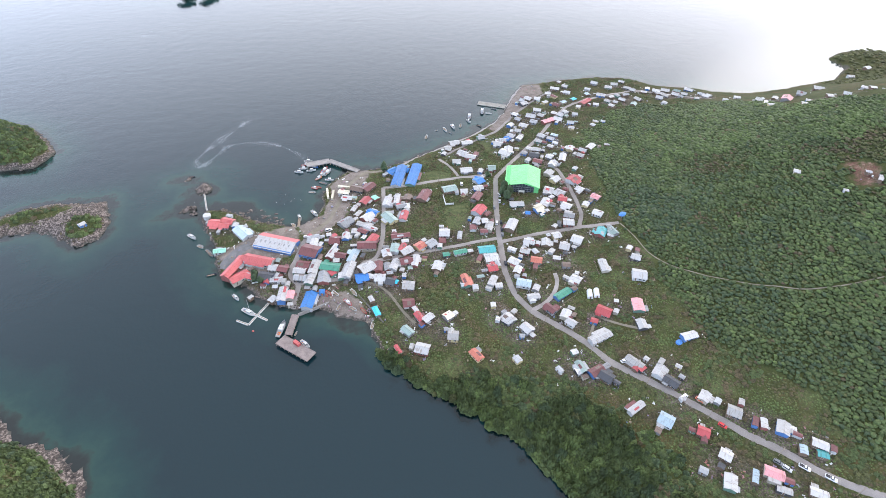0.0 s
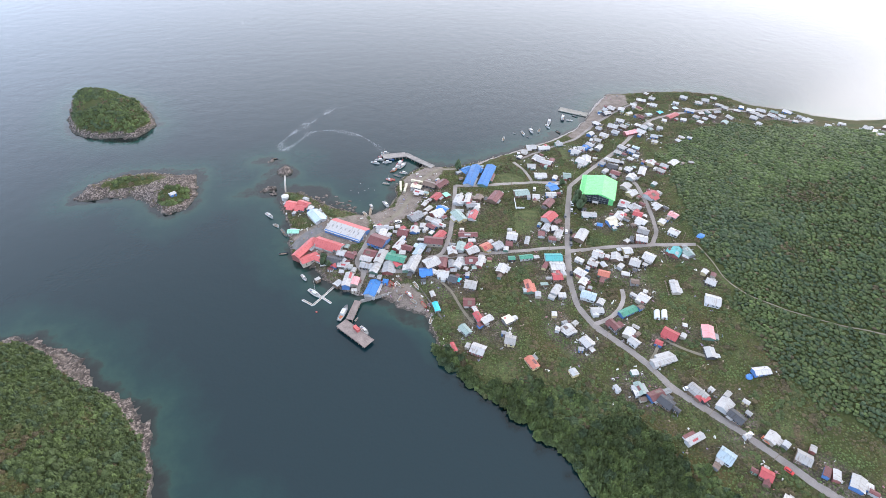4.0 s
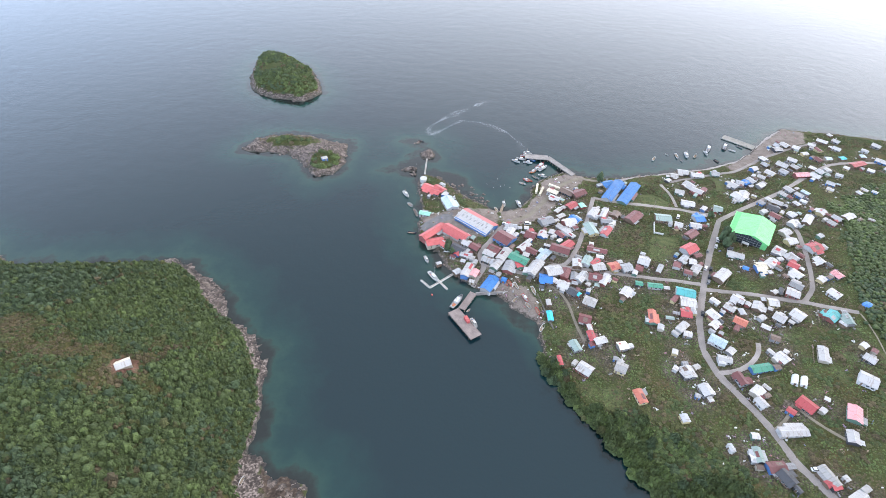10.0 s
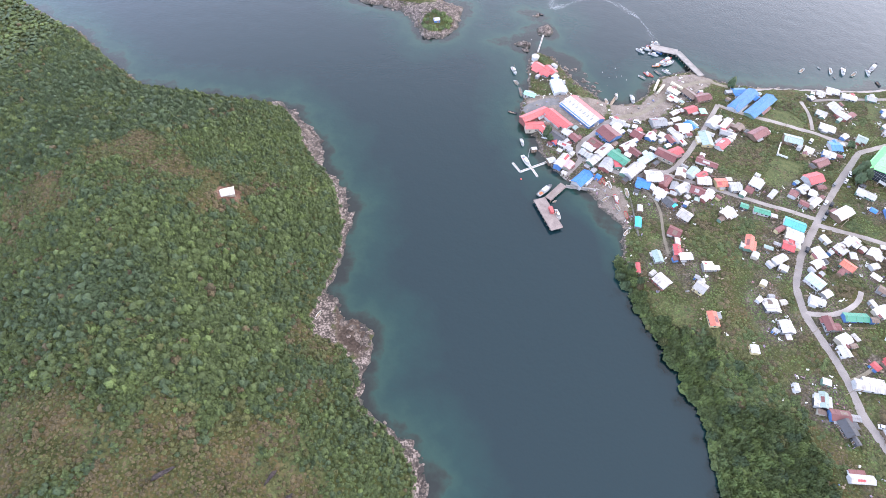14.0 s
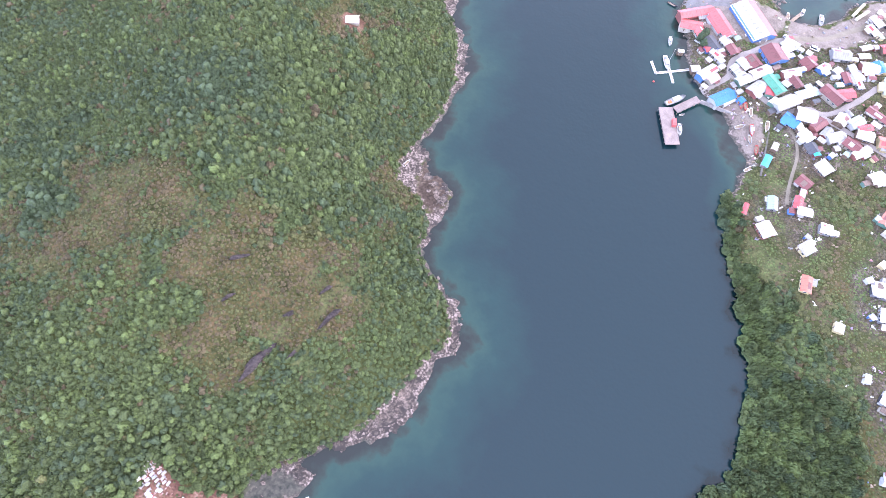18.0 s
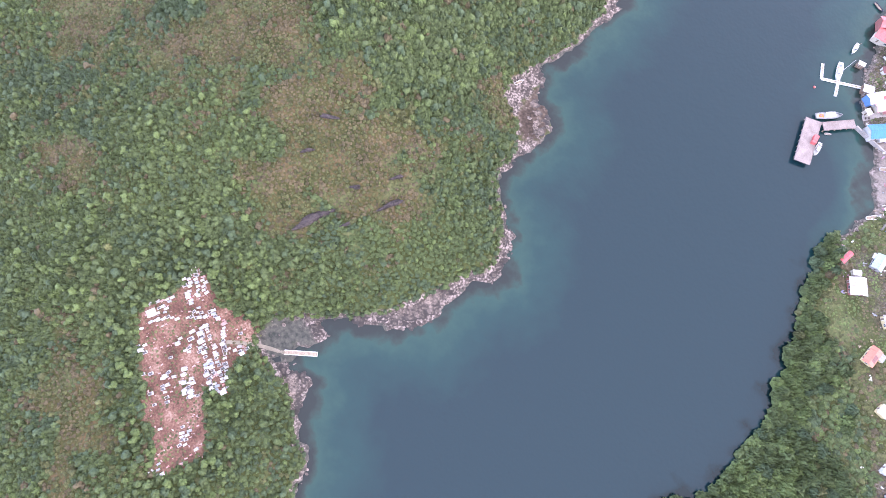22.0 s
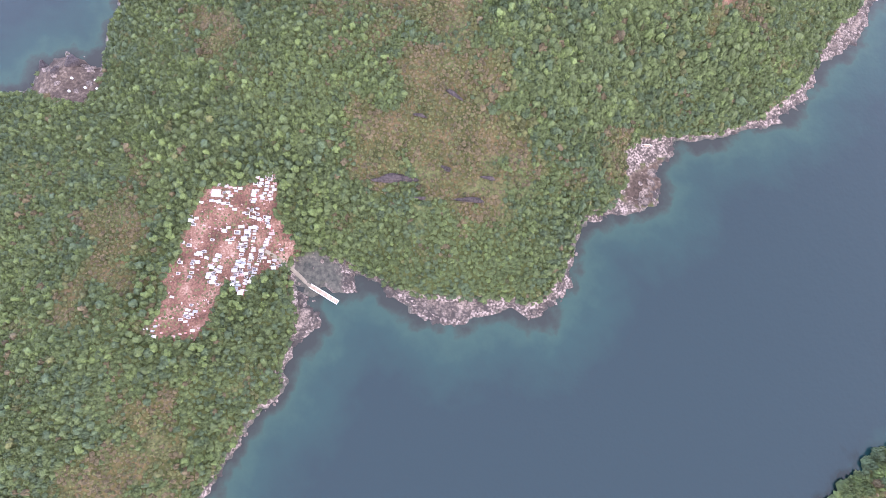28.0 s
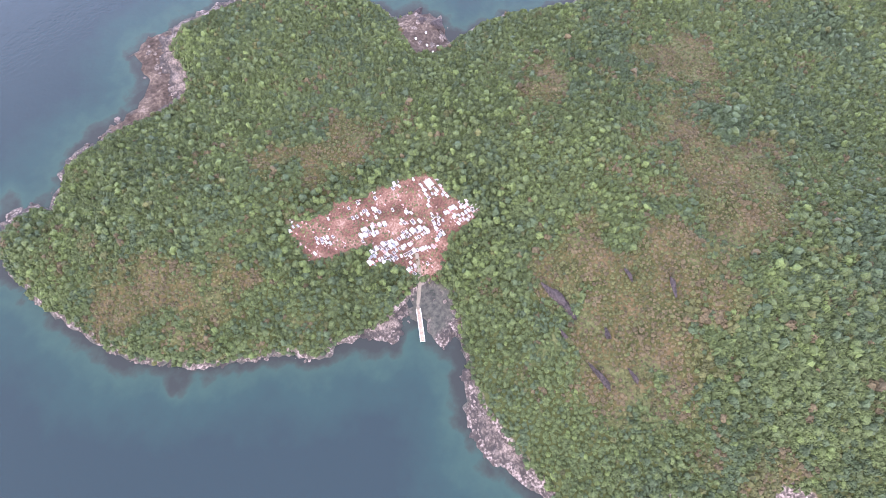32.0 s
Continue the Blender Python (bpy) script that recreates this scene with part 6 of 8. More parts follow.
def house(x, y, a, b, turn, colour, plain=False):
    """A small timber house: walls, a sheet-metal gable roof with thickness, a door, windows and a stove flue."""
    r = house_rand
    tall = 2.3 + (0.5 if a * b > 70 else 0) + r.uniform(-0.15, 0.3)
    rise = min(b * r.uniform(0.14, 0.24), 1.9)
    shed = a * b < 24
    if shed:
        tall, rise = 2.1, min(0.5, b * 0.14)
    z = min(ground_at(x + dx, y + dy) for dx in (-a / 3, a / 3) for dy in (-b / 3, b / 3))
    z = max(z, ground_at(x, y) - 0.5, 0.6)
    wall = r.choice(WALLS)
    tint = SLATE.get(colour, colour)
    th = new("shed" if shed else "house")
    th.matrix_basis = pose(x, y, z, 0, 0, turn)
    kind = "small shed" if shed else ("long timber house" if a > 1.7 * b else "timber house")
    tagged(th, f"{kind} with {tint} sheet-metal roof and {wall} walls", "shed" if shed else "house", "sheds of the village" if shed else "houses of the village")
    piece("wall", mesh_of("wall", *gable_walls(a, b, tall, rise), WALL[wall]), th)
    roof = piece("roof", mesh_of("roof", *gable_roof(a, b, tall, rise, 0.2 if shed else 0.38), ROOF[colour]), th)
    if shed:
        piece("door", DOOR, th, pose(r.uniform(-0.2, 0.2) * a, -b / 2, 0.0))
        return th
    piece("ridge_cap", mesh_of("ridge_cap", *box_data(-a / 2 - 0.4, a / 2 + 0.4, -0.16, 0.16, tall + rise + 0.05, tall + rise + 0.16), ROOF[colour]), roof)
    piece("door", DOOR, th, pose(-a * 0.28, -b / 2, 0.0))
    if x > 225 and y > 335:
        piece("window", WINDOW, th, pose(a * 0.2, -b / 2, tall * 0.58))
        piece("window", WINDOW, th, pose(a / 2, 0, tall * 0.58, 0, 0, 90))
        return th
    for wx in ((0.05, 0.32) if a > 6 else (0.2,)):
        piece("window", WINDOW, th, pose(a * wx, -b / 2, tall * 0.58))
    piece("window", WINDOW, th, pose(a * 0.2, b / 2, tall * 0.58, 0, 0, 180))
    if a > 6:
        piece("window", WINDOW, th, pose(-a * 0.25, b / 2, tall * 0.58, 0, 0, 180))
    piece("window", WINDOW, th, pose(a / 2, 0, tall * 0.58, 0, 0, 90))
    if r.random() < 0.6:
        piece("flue", FLUE, roof, pose(a * 0.15, b * 0.18, tall + rise * 0.55))
    if a * b > 26 and r.random() < 0.34:
        # a lower wing standing out across the ridge
        wa, wb, s = b * 0.5 + r.uniform(1.4, 2.6), min(a * 0.5, r.uniform(2.6, 4.0)), r.choice((-1, 1))
        wing = piece("wing", mesh_of("wing", *gable_walls(wa, wb, tall - 0.35, rise * 0.6), WALL[wall]), th, pose(r.choice((-1, 1)) * (a - wb) * 0.42, s * wa * 0.56, 0, 0, 0, 90))
        piece("wing_roof", mesh_of("wing_roof", *gable_roof(wa, wb, tall - 0.35, rise * 0.6, 0.25), ROOF[r.choice([colour, colour, colour, "white", "pale", "maroon", "red"])]), wing)
    if r.random() < 0.32:
        # a few newer or rusted sheets laid on one slope
        s, u0 = r.choice((-1, 1)), r.uniform(-0.45, 0.1) * a
        u1, deep, drop = u0 + r.uniform(0.25, 0.45) * a, r.uniform(0.55, 1.0), rise / (b / 2)
        y0, y1 = s * 0.25, s * (b / 2 * deep)
        c = [(u0, y0, tall + rise - 0.25 * drop + 0.12), (u1, y0, tall + rise - 0.25 * drop + 0.12), (u1, y1, tall + rise - abs(y1) * drop + 0.12), (u0, y1, tall + rise - abs(y1) * drop + 0.12)]
        piece("roof_patch", mesh_of("roof_patch", *slab_quad(c if s > 0 else c[::-1], 0.03), ROOF[r.choice(["maroon", "grey", "red", "offwhite", "brown", "pale"])]), roof)
    if r.random() < 0.6:
        # a lower lean-to along one side
        la, lb, s = a * r.uniform(0.35, 0.7), r.uniform(1.3, 2.3), r.choice((-1, 1))
        mid = r.uniform(-0.5, 0.5) * (a - la)
        h0, h1 = tall - 0.15, 1.95
        y0, y1 = s * (b / 2 + 0.01), s * (b / 2 + lb)
        v = [(mid - la / 2, y0, -1.4), (mid + la / 2, y0, -1.4), (mid + la / 2, y1, -1.4), (mid - la / 2, y1, -1.4), (mid - la / 2, y0, h0 - 0.12), (mid + la / 2, y0, h0 - 0.12), (mid + la / 2, y1, h1 - 0.12), (mid - la / 2, y1, h1 - 0.12)]
        f = [(0, 3, 2, 1), (4, 5, 6, 7), (0, 1, 5, 4), (1, 2, 6, 5), (2, 3, 7, 6), (3, 0, 4, 7)]
        lean = piece("lean_to", mesh_of("lean_to", v, f if s > 0 else [q[::-1] for q in f], WALL[wall]), th)
        c = [(mid - la / 2 - 0.2, y0, h0), (mid + la / 2 + 0.2, y0, h0), (mid + la / 2 + 0.2, y1 + s * 0.25, h1 - 0.05), (mid - la / 2 - 0.2, y1 + s * 0.25, h1 - 0.05)]
        v = c + [(px, py, pz + 0.07) for px, py, pz in c]
        piece("lean_to_roof", mesh_of("lean_to_roof", v, f if s > 0 else [q[::-1] for q in f], ROOF[r.choice([colour, colour, "pale", "offwhite", "grey", "maroon"])]), lean)
    elif a > 6.5 and r.random() < 0.6:
        pv, pf = box_data(-a * 0.45, -a * 0.05, -b / 2 - 1.5, -b / 2 + 0.05, 2.05, 2.14)
        pv = [(px, py, pz - (0.25 if py < -b / 2 - 1 else 0)) for px, py, pz in pv]
        piece("porch_roof", mesh_of("porch_roof", pv, pf, ROOF[r.choice([colour, "grey", "pale"])]), th)
        for px in (-a * 0.43, -a * 0.07):
            piece("porch_post", mesh_of("porch_post", *box_data(px - 0.05, px + 0.05, -b / 2 - 1.42, -b / 2 - 1.32, -0.8, 1.82), WALL["wood"]), th)
    return th


for row in HOUSES:
    house(*row)


# ---- small outbuildings crowded between the houses ----
shed_rand = random.Random(71)
SHED_PLAN = []
for hx, hy, a, b, turn, colour in HOUSES:
    thick = float(crowding(np.array([hx]), np.array([hy]))[0])
    if hx > 330 or a * b < 24 or thick < 0.75 or shed_rand.random() > 0.3 + 0.45 * thick:
        continue
    for _ in range(7):
        la, lb = shed_rand.uniform(2.4, 4.4), shed_rand.uniform(2.0, 2.9)
        u, v = shed_rand.choice((-1, 1)) * (a / 2 + la / 2 + 0.7), shed_rand.uniform(-0.4, 0.4) * b
        if shed_rand.random() < 0.55:
            u, v = shed_rand.uniform(-0.4, 0.4) * a, shed_rand.choice((-1, 1)) * (b / 2 + lb / 2 + 2.4)
        c, s = math.cos(radians(turn)), math.sin(radians(turn))
        sx, sy = hx + u * c - v * s, hy + u * s + v * c
        p, q = np.array([sx]), np.array([sy])
        if clear_houses(p, q, 1.5)[0] and road_gap(p, q)[0] > 3.6 and inside_distance(p, q, TOWN)[0] > 3 and clear_of(p, q, [YARD, BOAT_BEACH, PITCH])[0] and all(math.hypot(sx - ox, sy - oy) > 4.6 for ox, oy in SHED_PLAN):
            SHED_PLAN.append((sx, sy))
            house(round(sx, 1), round(sy, 1), la, lb, turn + shed_rand.choice((0, 90)), shed_rand.choice(("white", "offwhite", "pale", "grey", "maroon", "brown", "white", "offwhite", "dark", "greygreen")))
            break

# ---- gymnasium ----
def gymnasium(x, y, a, b, turn):
    z = ground_at(x, y) - 0.3
    th = new("gymnasium")
    th.matrix_basis = pose(x, y, z, 0, 0, turn)
    tagged(th, "large gymnasium with lime green sheet-metal roof and dark glazed gable", "gymnasium")
    h, top = 6.5, 9.6
    piece("wall", mesh_of("wall", *gable_walls(a, b, h, top - h, off=-3.0), WALL["lime"]), th)
    for s, n in ((-1, 0), (1, 1)):
        c = [(-a / 2 - 0.6, s * (b / 2 + 0.7), h - 0.35), (a / 2 + 0.6, s * (b / 2 + 0.7), h - 0.35), (a / 2 + 0.6, -3.0, top + 0.06), (-a / 2 - 0.6, -3.0, top + 0.06)]
        roof = piece("roof_slope", mesh_of("roof_slope", *slab_quad(c if s < 0 else c[::-1], 0.15), ROOF["lime"]), th)
        for k in range(1, 7):
            u = -a / 2 + a * k / 7
            r0, r1 = (u, s * (b / 2 + 0.6), h - 0.2), (u, -3.0 + 0.05 * s, top + 0.18)
            v = [(r0[0] - 0.06, r0[1], r0[2]), (r0[0] + 0.06, r0[1], r0[2]), (r1[0] + 0.06, r1[1], r1[2]), (r1[0] - 0.06, r1[1], r1[2])]
            piece("roof_rib", mesh_of("roof_rib", *slab_quad(v if s < 0 else v[::-1], 0.05), ROOF["lime"]), roof)
    gl = piece("glazed_gable", mesh_of("glazed_gable", [(-a / 2 - 0.1, -b * 0.36, 0.4), (-a / 2 - 0.1, b * 0.36, 0.4), (-a / 2 - 0.1, b * 0.36, 6.4), (-a / 2 - 0.1, 0, 8.6), (-a / 2 - 0.1, -b * 0.36, 6.4),
                                                 (-a / 2 + 0.05, -b * 0.36, 0.4), (-a / 2 + 0.05, b * 0.36, 0.4), (-a / 2 + 0.05, b * 0.36, 6.4), (-a / 2 + 0.05, 0, 8.6), (-a / 2 + 0.05, -b * 0.36, 6.4)],
                                        [(0, 4, 3, 2, 1), (0, 1, 6, 5), (1, 2, 7, 6), (2, 3, 8, 7), (3, 4, 9, 8), (4, 0, 5, 9)], GLASS), th)
    for k in range(-4, 5):
        t = 8.6 - abs(k) / 4 * 2.2
        piece("mullion", mesh_of("mullion", *box_data(-a / 2 - 0.2, -a / 2 - 0.1, k * b * 0.088 - 0.06, k * b * 0.088 + 0.06, 0.4, t), WALL["grey"]), gl)
    for zz in (2.2, 4.0, 5.8):
        piece("transom", mesh_of("transom", *box_data(-a / 2 - 0.19, -a / 2 - 0.1, -b * 0.35, b * 0.35, zz - 0.06, zz + 0.06), WALL["grey"]), gl)
    piece("entrance", mesh_of("entrance", *joined(box_data(-a / 2 - 2.6, -a / 2, -2.2, 2.2, 2.6, 2.8), box_data(-a / 2 - 2.5, -a / 2 - 2.3, -2.1, -1.9, -1, 2.6), box_data(-a / 2 - 2.5, -a / 2 - 2.3, 1.9, 2.1, -1, 2.6)), TRIM), th)
    return th


gymnasium(198.7, 300.7, 25.8, 25.0, 58.5)


# ---- fish plant hall ----
def plant_hall(x, y, a, b, turn):
    th = new("warehouse")
    th.matrix_basis = pose(x, y, max(ground_at(x, y), 1.4) - 0.2, 0, 0, turn)
    tagged(th, "long warehouse with white and red sheet-metal roof and blue walls", "warehouse")
    h, top = 2.9, 4.9
    piece("wall", mesh_of("wall", *gable_walls(a, b, h, top - h, off=b * 0.14), WALL["blue"]), th)
    for s, col, ridge in ((-1, "white", 0.14), (1, "coral", 0.14)):
        c = [(-a / 2 - 0.4, s * (b / 2 + 0.5), h - 0.25), (a / 2 + 0.4, s * (b / 2 + 0.5), h - 0.25), (a / 2 + 0.4, b * ridge, top), (-a / 2 - 0.4, b * ridge, top)]
        roof = piece("roof_slope", mesh_of("roof_slope", *slab_quad(c if s < 0 else c[::-1], 0.12), ROOF[col]), th, label=("white" if s < 0 else "red") + " sheet-metal slope")
        if s < 0:
            for k in range(-3, 4):
                u = k * a / 8
                v = [(u + du, y0, h - 0.25 + (y0 + b / 2 + 0.5) * 2.25 / (b * 0.64 + 0.5) + 0.13) for du, y0 in ((-0.45, -b * 0.2), (0.45, -b * 0.2), (0.45, -b * 0.06), (-0.45, -b * 0.06))]
                piece("skylight", mesh_of("skylight", *slab_quad(v, 0.08), ROOF["grey"]), roof)
    for k in range(-3, 4):
        piece("window", WINDOW, th, pose(k * a / 8, -b / 2, 2.2))
    piece("loading_door", mesh_of("loading_door", *box_data(a / 2, a / 2 + 0.08, -2, 2, 0, 3.1), ROOF["grey"]), th)


plant_hall(10.3, 300.9, 27.2, 14.2, -38.0)


# ---- round tank on the point ----
tank = tagged(new("water_tank"), "round white tank on the rocky point", "tank")
tank.matrix_basis = pose(-30.2, 352.5, 0)
tank.location.z = max(ground_at(tank.location.x, tank.location.y), 0.8)
piece("shell", mesh_of("shell", *tube_data(0, 0, -0.6, 2.6, 2.6, 2.6, 20), TRIM), tank)
piece("cover", mesh_of("cover", *tube_data(0, 0, 2.6, 3.1, 2.75, 0.3, 20), TRIM), tank)
piece("hatch", mesh_of("hatch", *tube_data(0.9, 0.4, 2.75, 3.15, 0.35, 0.35, 8), ROOF["grey"]), tank)


# ---- jetties ----
def jetty(name, ax, ay, bx, by, width, deck, material, label, piles=True, boards=0.0):
    """A straight deck from a to b on piles, with edge beams, cross planks and fender tyres."""
    n = math.hypot(bx - ax, by - ay)
    th = new(name)
    th.matrix_basis = pose(ax, ay, 0, 0, 0, math.degrees(math.atan2(by - ay, bx - ax)))
    tagged(th, label, "jetty", kind="")
    w = width / 2
    piece("deck", mesh_of("deck", *box_data(0, n, -w, w, deck - 0.35, deck), material), th)
    for s in (-1, 1):
        piece("edge_beam", mesh_of("edge_beam", *box_data(0.02, n - 0.02, s * w - 0.14, s * w + 0.14, deck - 0.5, deck + 0.16), material), th)
    if boards:
        plank = mesh_of("plank", *box_data(-boards * 0.47, boards * 0.47, -w + 0.18, w - 0.18, 0.0, 0.05), WOODM)
        for k in range(int(n / boards)):
            piece("plank", plank, th, pose((k + 0.5) * boards, 0, deck + 0.003, 0, 0, random.uniform(-0.6, 0.6)))
    if piles:
        pile = mesh_of("pile", *tube_data(0, 0, -3.5, deck - 0.3, 0.2, 0.2, 8), WOODM)
        for k in range(int(n / 3) + 1):
            for s in (-1, 1):
                piece("pile", pile, th, pose(min(k * 3 + 0.3, n - 0.3), s * (w - 0.3), 0))
    return th


jetty("jetty", 9.2, 236.4, 2.2, 222.4, 4.0, 2.2, DECKM, "worn pinkish concrete jetty on timber piles", boards=0.0)
head = jetty("concrete_quay", -2.85, 220.85, 11.0, 201.65, 7.2, 2.25, DECKM, "broad worn pinkish concrete jetty head on timber piles")
for k in range(6):
    piece("tyre_fender", mesh_of("tyre_fender", *tube_data(0, 0, -0.1, 0.1, 0.45, 0.45, 12), WALL["dark"]), head, pose(2 + k * 3.2, 3.75, 1.3, 90, 0, 0))
crate = tagged(new("cargo_container"), "red steel cargo box on the jetty head", "container")
crate.matrix_basis = pose(5.4, 213.5, 2.27, 0, 0, -62)
piece("body", mesh_of("body", *box_data(-2.2, 2.2, -1.0, 1.0, 0.0, 1.9), ROOF["coral"]), crate)
for k in range(-4, 5):
    piece("rib", mesh_of("rib", *box_data(k * 0.48 - 0.06, k * 0.48 + 0.06, -1.05, 1.05, 0.05, 1.93), ROOF["coral"]), crate)
for a in (((-24.0, 246.3), (-18.0, 240.2)), ((-18.0, 240.2), (-1.2, 256.1)), ((-14.1, 248.3), (-7.1, 239.7))):
    jetty("floating_pontoon", *a[0], *a[1], 0.95, 0.4, TRIM, "white floating pontoon walkway moored beside the shore", piles=False, boards=0.6)
jetty("cemetery_jetty", -39.4, -48.5, -30.9, -36.6, 1.8, 1.3, TRIM, "narrow white-painted landing stage in the cove", boards=0.5)
jetty("breakwater_pier", 88.3, 372.9, 69.9, 397.0, 4.6, 2.3, CONCRETE, "concrete pier arm of the fishing harbour")
jetty("breakwater_pier", 70.3, 396.2, 50.9, 396.6, 6.4, 2.32, CONCRETE, "concrete outer quay of the fishing harbour")
jetty("landing_ramp", 256.2, 434.8, 234.1, 451.8, 7.5, 0.75, surface("ramp_concrete", (0.20, 0.19, 0.165), (0.33, 0.31, 0.27), 0.9, 0.35, 5, 0.3), "pale low concrete ferry ramp", piles=False)
jetty("footbridge", -29.9, 363.0, -29.8, 385.1, 0.8, 1.4, TRIM, "thin white footbridge to the rocky islet", boards=0.8)
sea_wall = tagged(new("sea_wall", mesh_of("sea_wall", *box_data(0, 20, -0.3, 0.3, -1.5, 2.3), CONCRETE)), "low concrete sea wall at the jetty root", "wall")
sea_wall.matrix_basis = pose(10.6, 236.4, 0, 0, 0, 8)


# ---- boats ----
HULL = {k: surface("hull_" + k, [v * 0.7 for v in c], c, 0.45, 0.8, 4, 0.1) for k, c in dict(white=(0.60, 0.60, 0.58), pale=(0.42, 0.43, 0.42), grey=(0.22, 0.23, 0.24), dark=(0.05, 0.055, 0.07),
        red=(0.50, 0.07, 0.06), coral=(0.65, 0.16, 0.13), orange=(0.62, 0.20, 0.06), blue=(0.06, 0.16, 0.42)).items()}


def boat(x, y, length, turn, colour, kind, afloat=True):
    n = max(3.2, min(length * 1.02, 13.0))
    b = n * (0.30 if n > 6 else 0.34)
    h = 0.35 + n * 0.085
    th = new("fishing_boat" if kind == "cabin" else "rowing_boat")
    z = -0.18 if afloat else ground_at(x, y) + 0.02
    th.matrix_basis = pose(x, y, z, 0 if afloat else 6, 0, turn)
    tint = {"pale": "pale grey", "coral": "light red"}.get(colour, colour)
    where = "moored on calm water" if afloat else "drawn up on the shingle beach"
    tagged(th, f"{tint} " + ("wooden fishing boat with wheelhouse, " if kind == "cabin" else "open wooden boat, ") + where, "boat", "boats of the harbour")
    outline = [(-0.5, 0.36), (-0.2, 0.48), (0.1, 0.5), (0.3, 0.38), (0.43, 0.18), (0.5, 0.0)]
    ring = [(u * n, w * b) for u, w in outline] + [(u * n, -w * b) for u, w in reversed(outline[:-1])]
    sheer = [h * (1 + 0.5 * max(0, u / n) ** 2 * 4) for u, w in ring]
    m = len(ring)
    v = [(u * 0.9, w * 0.55, 0.0) for u, w in ring] + [(u, w, s) for (u, w), s in zip(ring, sheer)] + [(u * 0.95, w * 0.86, s - 0.02) for (u, w), s in zip(ring, sheer)] + [(u * 0.92, w * 0.8, h * 0.45) for u, w in ring]
    f = [tuple(range(m - 1, -1, -1))]
    for r in range(3):
        f += [(r * m + k, r * m + (k + 1) % m, (r + 1) * m + (k + 1) % m, (r + 1) * m + k) for k in range(m)]
    piece("hull", mesh_of("hull", v, f, HULL[colour]), th)
    piece("deck", mesh_of("deck", [(u * 0.915, w * 0.79, h * (0.8 if kind == "cabin" else 0.46)) for u, w in ring], [tuple(range(m))], WOODM if kind == "open" else HULL["pale"]), th)
    if kind == "cabin":
        cz = h * 0.78
        cab = piece("wheelhouse", mesh_of("wheelhouse", *box_data(-n * 0.12, n * 0.16, -b * 0.27, b * 0.27, cz, cz + 1.5), HULL["white" if colour != "white" else "pale"]), th)
        piece("wheelhouse_roof", mesh_of("wheelhouse_roof", *box_data(-n * 0.14, n * 0.19, -b * 0.31, b * 0.31, cz + 1.5, cz + 1.6), HULL["white"]), cab)
        piece("windscreen", mesh_of("windscreen", *box_data(n * 0.16, n * 0.165, -b * 0.22, b * 0.22, cz + 0.8, cz + 1.35), GLASS), cab)
        if n > 5:
            piece("mast", mesh_of("mast", *tube_data(-n * 0.05, 0, cz + 1.6, cz + 4.2, 0.07, 0.04, 6), WOODM), th)
            piece("fish_hold", mesh_of("fish_hold", *box_data(-n * 0.36, -n * 0.2, -b * 0.2, b * 0.2, cz, cz + 0.35), HULL["orange" if colour == "grey" else "grey"]), th)
        for q in range(3):
            gx = -n * (0.22 + 0.08 * q)
            piece("gear_box", mesh_of("gear_box", *box_data(gx - 0.25, gx + 0.2, b * (-0.25 + 0.2 * q), b * (-0.12 + 0.2 * q), cz, cz + 0.4), HULL[("orange", "blue", "white")[q]]), th)
    else:
        for u in (-0.25, 0.02, 0.24):
            piece("thwart", mesh_of("thwart", *box_data(u * n - 0.14, u * n + 0.14, -b * 0.4, b * 0.4, h * 0.78, h * 0.78 + 0.05), WOODM), th)
    return th


BOATS = []
BOATS += [(161.2, 407.3, 7.1, 61, "white", "open"), (182.2, 413.6, 7.8, -93, "white", "open"), (191.1, 416.0, 9.3, -92, "white", "cabin"), (198.7, 415.7, 7.3, 59, "pale", "open"), (209.4, 420.9, 7.5, -85, "white", "cabin"), (214.1, 429.1, 12.6, 61, "dark", "cabin"), (230.2, 434.2, 12.5, 62, "dark", "cabin"), (234.5, 428.3, 6.1, -32, "white", "open"), (243.4, 435.4, 6.0, -47, "grey", "open"), (247.9, 438.1, 5.9, -25, "dark", "open"), (184.4, 406.7, 2.9, -65, "grey", "open"), (215.1, 409.6, 5.8, -68, "dark", "open"), (174.3, 415.3, 1.7, -49, "pale", "open"), (-0.8, 229.4, 12.6, 60, "grey", "cabin")]
BOATS += [(9.8, 213.3, 7.9, -64, "white", "cabin"), (6.4, 223.2, 2.3, 49, "white", "open"), (-21.9, 265.3, 7.0, -66, "white", "cabin"), (-42.3, 335.9, 8.6, -55, "white", "cabin"), (-37.4, 324.2, 4.4, -47, "pale", "open"), (-33.2, 315.4, 7.0, -64, "grey", "open"), (-42.4, 336.1, 8.0, -60, "white", "cabin"), (-38.0, 323.0, 5.9, -51, "pale", "open"), (-32.4, 312.6, 6.9, -69, "grey", "open"), (-33.7, 291.8, 6.3, -3, "dark", "open"), (-36.7, 414.0, 4.4, -8, "dark", "open"), (31.5, 331.1, 7.0, -86, "white", "cabin"), (25.7, 323.9, 5.8, -67, "white", "open"), (42.6, 331.7, 9.4, -73, "pale", "cabin")]
